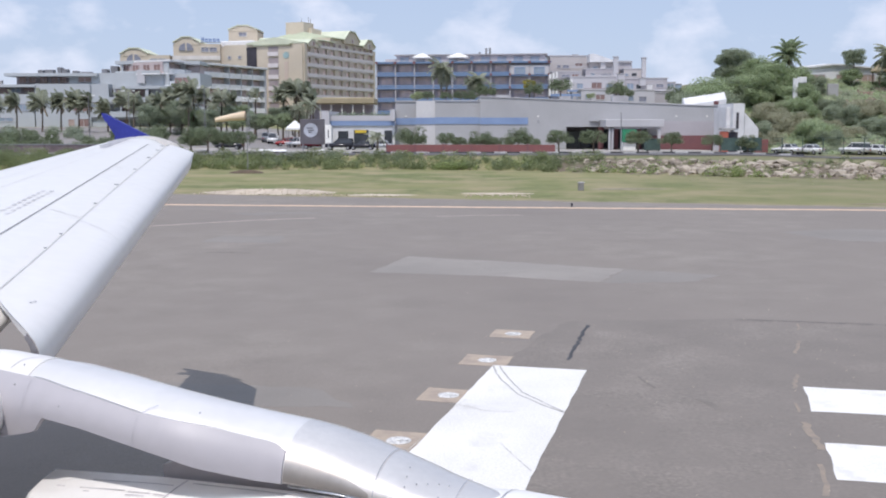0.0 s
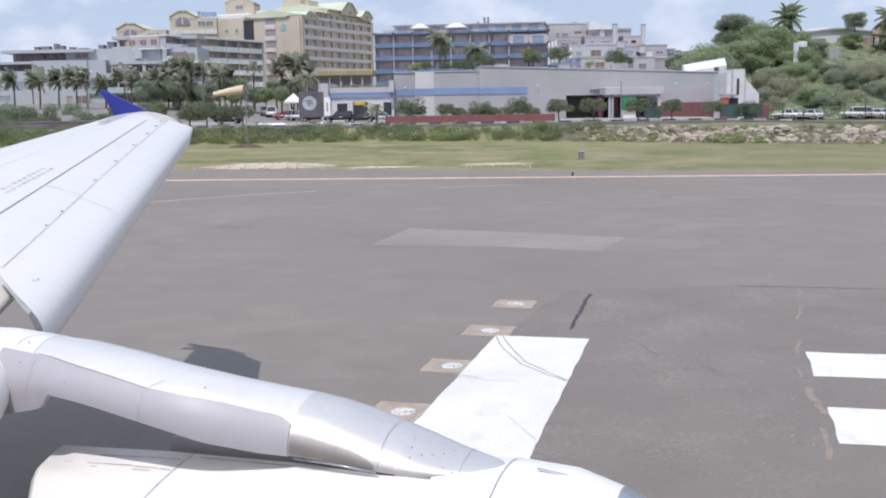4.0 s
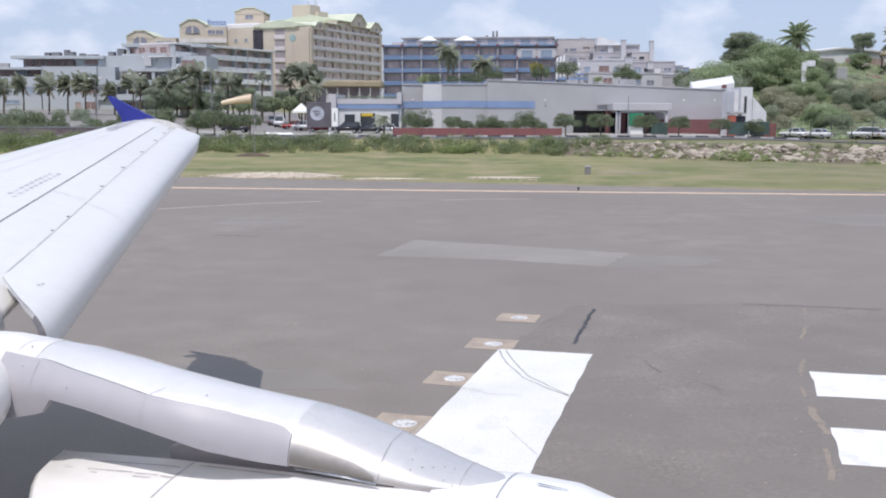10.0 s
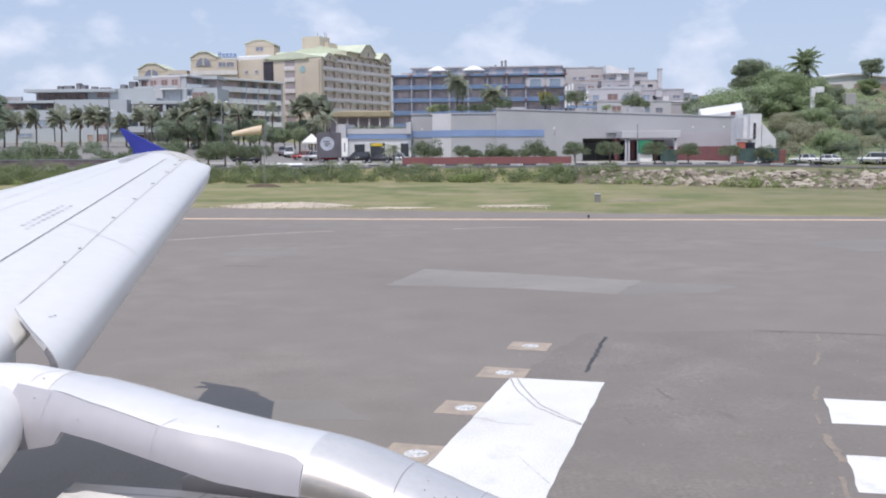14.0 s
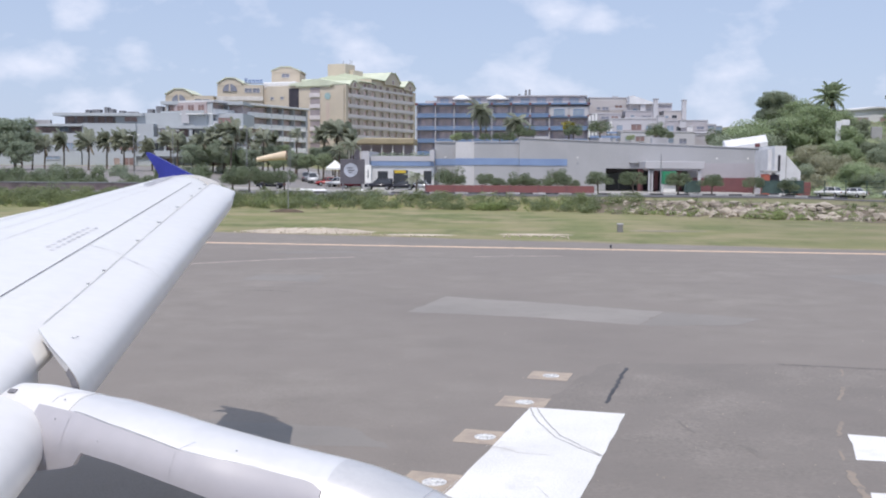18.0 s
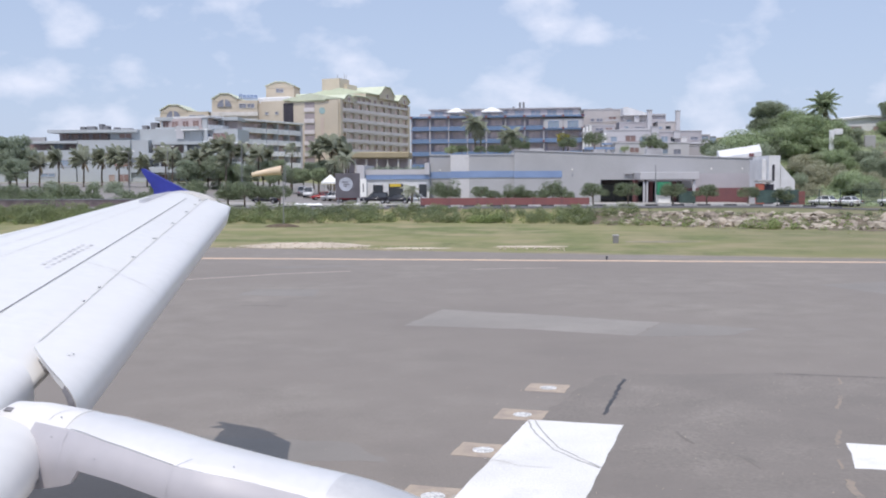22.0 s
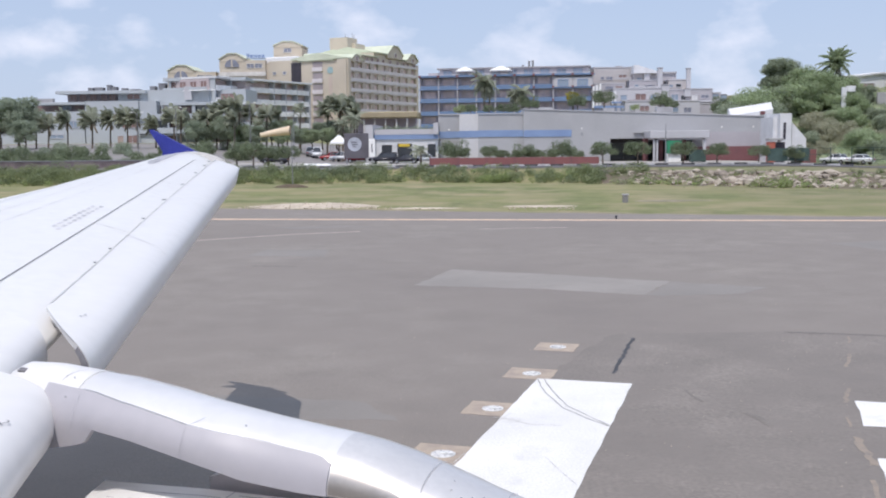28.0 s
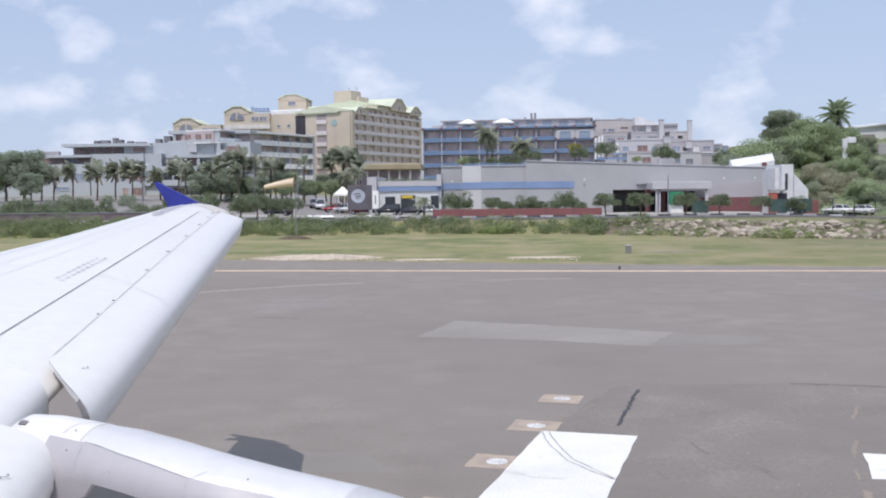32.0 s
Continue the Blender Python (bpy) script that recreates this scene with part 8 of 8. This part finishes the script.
def vehicle(kind, paint, x, y, turn, label, group="parked cars"):
    low, cab = car_meshes(kind)
    t = empty("pickup" if kind == "pickup" else "van" if kind == "van" else "car", pose(x, y, height(x, y) + 0.07, 0, 0, turn), label, "pickup" if kind == "pickup" else "van" if kind == "van" else "car", group)
    bm = bmesh.new()
    loft(bm, [[(px, yy * k, z) for px, z in low] for yy, k in ((-0.86, 1), (0.86, 1))], True, True)
    bmesh.ops.bevel(bm, geom=[e for e in bm.edges], offset=0.07, segments=2, affect="EDGES")
    part("body", bm, paint, t, "", True)
    bm = bmesh.new()
    shift = [(px, z) for px, z in cab]
    vs = [[bm.verts.new((px, sg * (0.80 if z < 1.2 else 0.62), z)) for px, z in shift] for sg in (-1, 1)]
    n = len(shift)
    for i in range(n):
        bm.faces.new((vs[0][i], vs[0][(i + 1) % n], vs[1][(i + 1) % n], vs[1][i]))
    bm.faces.new(vs[0])
    bm.faces.new(vs[1][::-1])
    part("glazing", bm, "glass", t, "dark tinted car glass")
    bm = bmesh.new()
    (xa, za), (xb, zb_) = shift[1], shift[2]
    add_box(bm, xa - 0.05, xb + 0.05, -0.63, 0.63, za - 0.02, max(za, zb_) + 0.06, 0.03)
    part("roof", bm, paint, t)
    for px, z in ((shift[0][0] + 0.1, 0), (0.0, 0), (shift[3][0] - 0.1, 0)):
        tx_ = shift[1][0] if px < -0.3 else shift[2][0] if px > 0.3 else px
        for sg in (-1, 1):
            bm = bmesh.new()
            tube(bm, (px, sg * 0.815, shift[0][1]), (tx_, sg * 0.645, shift[1][1]), 0.05, 0.05, 5)
            part("window_pillar", bm, paint, t)
    for wx in (low[0][0] + 0.85, low[-1][0] - 0.85):
        for sg in (-1, 1):
            bm = bmesh.new()
            tube(bm, (wx, sg * 0.70, 0.33), (wx, sg * 0.90, 0.33), 0.33, 0.31, 16)
            wheel = part("wheel", bm, "tyre", t)
            bm = bmesh.new()
            tube(bm, (wx, sg * 0.885, 0.33), (wx, sg * 0.915, 0.33), 0.20, 0.18, 12)
            part("rim", bm, "rim", wheel)
    for sg in (-1, 1):
        for name_, xx, mt in (("headlight", low[-1][0], "lamp_glass"), ("tail_light", low[0][0], "car_red")):
            bm = bmesh.new()
            add_box(bm, xx - 0.04, xx + 0.03, sg * 0.6 - 0.18, sg * 0.6 + 0.18, 0.66, 0.82, 0.02)
            part(name_, bm, mt, t)
    return t


for px, y, kind, paint, turn, lab in ((482, 182, "van", "car_white", -84, "white van facing the road on the forecourt"), (529, 172, "pickup", "car_white", 152, "white pickup parked beside the grey sign"), (507, 176, "sedan", "car_red", 200, "red car parked on the forecourt"), (556, 166, "suv", "car_maroon", 182, "dark red car parked below the sign"),
                                  (600, 158, "suv", "car_dark", 178, "black car parked at the shop annex"), (640, 158, "sedan", "car_dark", 182, "black saloon parked at the shop annex"), (672, 159, "sedan", "car_silver", 180, "grey saloon parked at the shop annex"), (405, 158, "sedan", "car_dark", 175, "dark saloon parked by the roadside trees"), (472, 185, "suv", "car_silver", 95, "silver car parked further back on the forecourt"),
                                  (1396, 150, "sedan", "car_white", 128, "white estate car parked below the hill"), (1435, 150, "sedan", "car_white", 126, "white saloon parked below the hill"), (1516, 150, "suv", "car_white", 122, "white estate car parked below the hill"), (1552, 150, "sedan", "car_white", 126, "white saloon parked below the hill"), (1600, 150, "sedan", "car_silver", 155, "silver saloon parked below the hill")):
    vehicle(kind, paint, (px - 784) * y / 1778, y, turn, lab)

# ---- small things ----
sock = empty("windsock", pose(-21.4, 109.4, 0), "pale orange windsock on a thin dark pole", "windsock")
bm = bmesh.new()
tube(bm, (0, 0, 0), (0, 0, 6.75), 0.055, 0.04, 8)
part("pole", bm, "steel_grey", sock)
bm = bmesh.new()
rows = []
for i in range(9):
    k = i / 8
    r = 0.52 * (1 - k) + 0.24 * k
    rows.append([(-0.1 - 3.35 * k, r * math.cos(a * math.pi / 6) * 0.9, 6.22 - 0.35 * k - 0.15 * k * k + r * math.sin(a * math.pi / 6)) for a in range(12)])
loft(bm, rows, True, False)
part("sleeve", bm, "sock_cloth", sock, "pale sun-bleached cloth sleeve", True)
bm = bmesh.new()
for i in range(12):
    a, b = i * math.pi / 6, (i + 1) * math.pi / 6
    tube(bm, (-0.1, 0.48 * math.cos(a), 6.22 + 0.53 * math.sin(a)), (-0.1, 0.48 * math.cos(b), 6.22 + 0.53 * math.sin(b)), 0.03, 0.03, 5)
part("hoop", bm, "fence_dark", sock)
bm = bmesh.new()
loft(bm, [[(r * math.cos(a * math.pi / 8), r * 0.7 * math.sin(a * math.pi / 8), z) for a in range(16)] for r, z in ((1.5, -0.05), (1.1, 0.16), (0.4, 0.24), (0.1, 0.26))], True, True)
part("base_mound", bm, "earth", sock, "low earth mound", True)

marker = empty("marker_post", pose(10.95, 79.0, 0), "squat grey concrete marker post in the grass", "marker")
block("post", marker, "concrete_dark", -0.21, 0.21, -0.2, 0.2, -0.1, 0.56, 0.03)
block("cap", marker, "wall_lilac", -0.25, 0.25, -0.24, 0.24, 0.56, 0.66, 0.02)
lampg = empty("edge_light", pose(8.08, 62.3, GZ), "small dark runway edge light", "light")
bm = bmesh.new()
tube(bm, (0, 0, 0), (0, 0, 0.12), 0.05, 0.05, 8)
part("stem", bm, "fence_dark", lampg)
bm = bmesh.new()
tube(bm, (0, 0, 0.12), (0, 0, 0.22), 0.075, 0.06, 10)
part("head", bm, "fence_dark", lampg)

board = empty("sign_board", pose(-21.4, 150, 1.4), "large dark grey sign board with a pale disc", "sign")
block("panel", board, "sign_grey", 0, 3.7, 0, 0.25, 1.0, 4.75, 0.03)
for x in (0.3, 3.2):
    block("post", board, "steel_grey", x, x + 0.18, 0.05, 0.22, 0, 1.0)
bm = bmesh.new()
tube(bm, (1.6, -0.06, 3.1), (1.6, 0.0, 3.1), 1.05, 1.05, 24)
disc = part("disc", bm, "sign_pale", board, "pale round logo disc")
for k, (x, z, w) in enumerate(((1.15, 3.35, 0.9), (1.25, 3.0, 1.0), (1.35, 2.7, 0.5))):
    block("logo_bar", disc, "sign_grey", x - 0.1, x - 0.1 + w, -0.09, -0.06, z, z + 0.14)
small = empty("sign_board", pose(-17.6, 149.5, 1.4), "small white upright sign panel", "sign")
block("panel", small, "canvas", 0, 0.95, 0, 0.12, 1.2, 3.9, 0.02)
block("post", small, "steel_grey", 0.4, 0.55, 0.02, 0.1, 0, 1.2)
block("arrow_bar", small, "sign_grey", 0.4, 0.55, -0.03, 0.0, 1.9, 3.2)

tent = empty("market_tent", pose(-25.4, 172, 1.5), "small white pyramid tent on posts", "tent")
bm = bmesh.new()
loft(bm, [[(-1.4, -1.4, 3.0), (1.4, -1.4, 3.0), (1.4, 1.4, 3.0), (-1.4, 1.4, 3.0)], [(-1.4, -1.4, 3.3), (1.4, -1.4, 3.3), (1.4, 1.4, 3.3), (-1.4, 1.4, 3.3)], [(-0.05, -0.05, 4.6), (0.05, -0.05, 4.6), (0.05, 0.05, 4.6), (-0.05, 0.05, 4.6)]], True, True)
part("canopy", bm, "canvas", tent)
for x in (-1.3, 1.3):
    for y in (-1.3, 1.3):
        block("post", tent, "steel_grey", x - 0.04, x + 0.04, y - 0.04, y + 0.04, 0, 3.0)

for i, (px, r) in enumerate(((461, 0.42), (468, 0.36), (475, 0.44), (483, 0.40), (491, 0.38), (499, 0.42), (569, 0.4))):
    stone = tagged(new("edging_stone"), "white painted stone edging the forecourt", "stone", "edging stones")
    x, y = (px - 784) * 147 / 1778, 147 + 0.3 * (i % 2)
    stone.matrix_basis = pose(x, y, height(x, y) + 0.1, 0, 0, 37 * i)
    bm = bmesh.new()
    bmesh.ops.create_icosphere(bm, subdivisions=2, radius=r)
    for v in bm.verts:
        v.co = (v.co.x * 1.3, v.co.y, v.co.z * 0.8 * (1 + 0.15 * noise.noise(v.co * 2 + Vector((i, 0, 0)))))
    part("boulder", bm, "parapet_white", stone)
spots = [(-18.2 + 0.55 * i + 0.2 * (i % 3), 168.0 + 0.5 * (i % 4), 6.6 + 0.25 * (i % 3), 0.55 + 0.12 * (i % 2), 0.5) for i in range(18)]
bush_band("terrace_hedge", "low dark hedge on the shop terrace", "leaf_dark", spots, 300, 0.11, 61)

kiosk = empty("kiosk", pose(27.4, 152, 1.4), "green and white kiosk under the entrance canopy", "kiosk")
block("body", kiosk, "canvas", 0, 1.9, 0, 1.6, 0, 1.3, 0.03)
block("upper_panel", kiosk, "kiosk_green", -0.05, 1.95, -0.05, 1.65, 1.3, 3.2, 0.03, "green upper panel")
block("counter", kiosk, "steel_grey", -0.1, 2.0, -0.3, 0.0, 1.2, 1.3)
skip_ = empty("container", pose(30.2, 149, 1.4), "dark green waste container on the pavement", "container")
block("body", skip_, "fence_green", 0, 2.2, 0, 1.5, 0.1, 1.7, 0.05)
block("lid", skip_, "fence_green", -0.05, 2.25, -0.05, 1.55, 1.7, 1.85, 0.04)
for x in (0.2, 1.9):
    block("caster", skip_, "tyre", x, x + 0.15, 0.2, 0.4, 0.0, 0.12)


def street_lamp(x, y, h, heads, label="grey street lamp with pale heads"):
    t = empty("street_lamp", pose(x, y, height(x, y)), label, "street lamp", "street lamps")
    bm = bmesh.new()
    tube(bm, (0, 0, 0), (0, 0, h), 0.10, 0.06, 8)
    part("pole", bm, "steel_grey", t)
    for sg in heads:
        bm = bmesh.new()
        tube(bm, (0, 0, h - 0.1), (sg * 0.9, 0, h + 0.15), 0.04, 0.03, 6)
        part("arm", bm, "steel_grey", t)
        bm = bmesh.new()
        add_box(bm, sg * 0.95 - 0.32, sg * 0.95 + 0.32, -0.14, 0.14, h + 0.1, h + 0.26, 0.04)
        part("lamp_head", bm, "lamp_glass", t)


for px, y, zt in ((362, 170, 158), (157, 186, 172), (228, 188, 164), (1100, 144, 200), (440, 172, 178)):
    x = (px - 784) * y / 1778
    street_lamp(x, y, 5 + (225 - zt) * y / 1768 - height(x, y), () if px == 1100 else (-1, 1), "thin grey lamp pole beside the canopy" if px == 1100 else "grey street lamp with two pale heads")
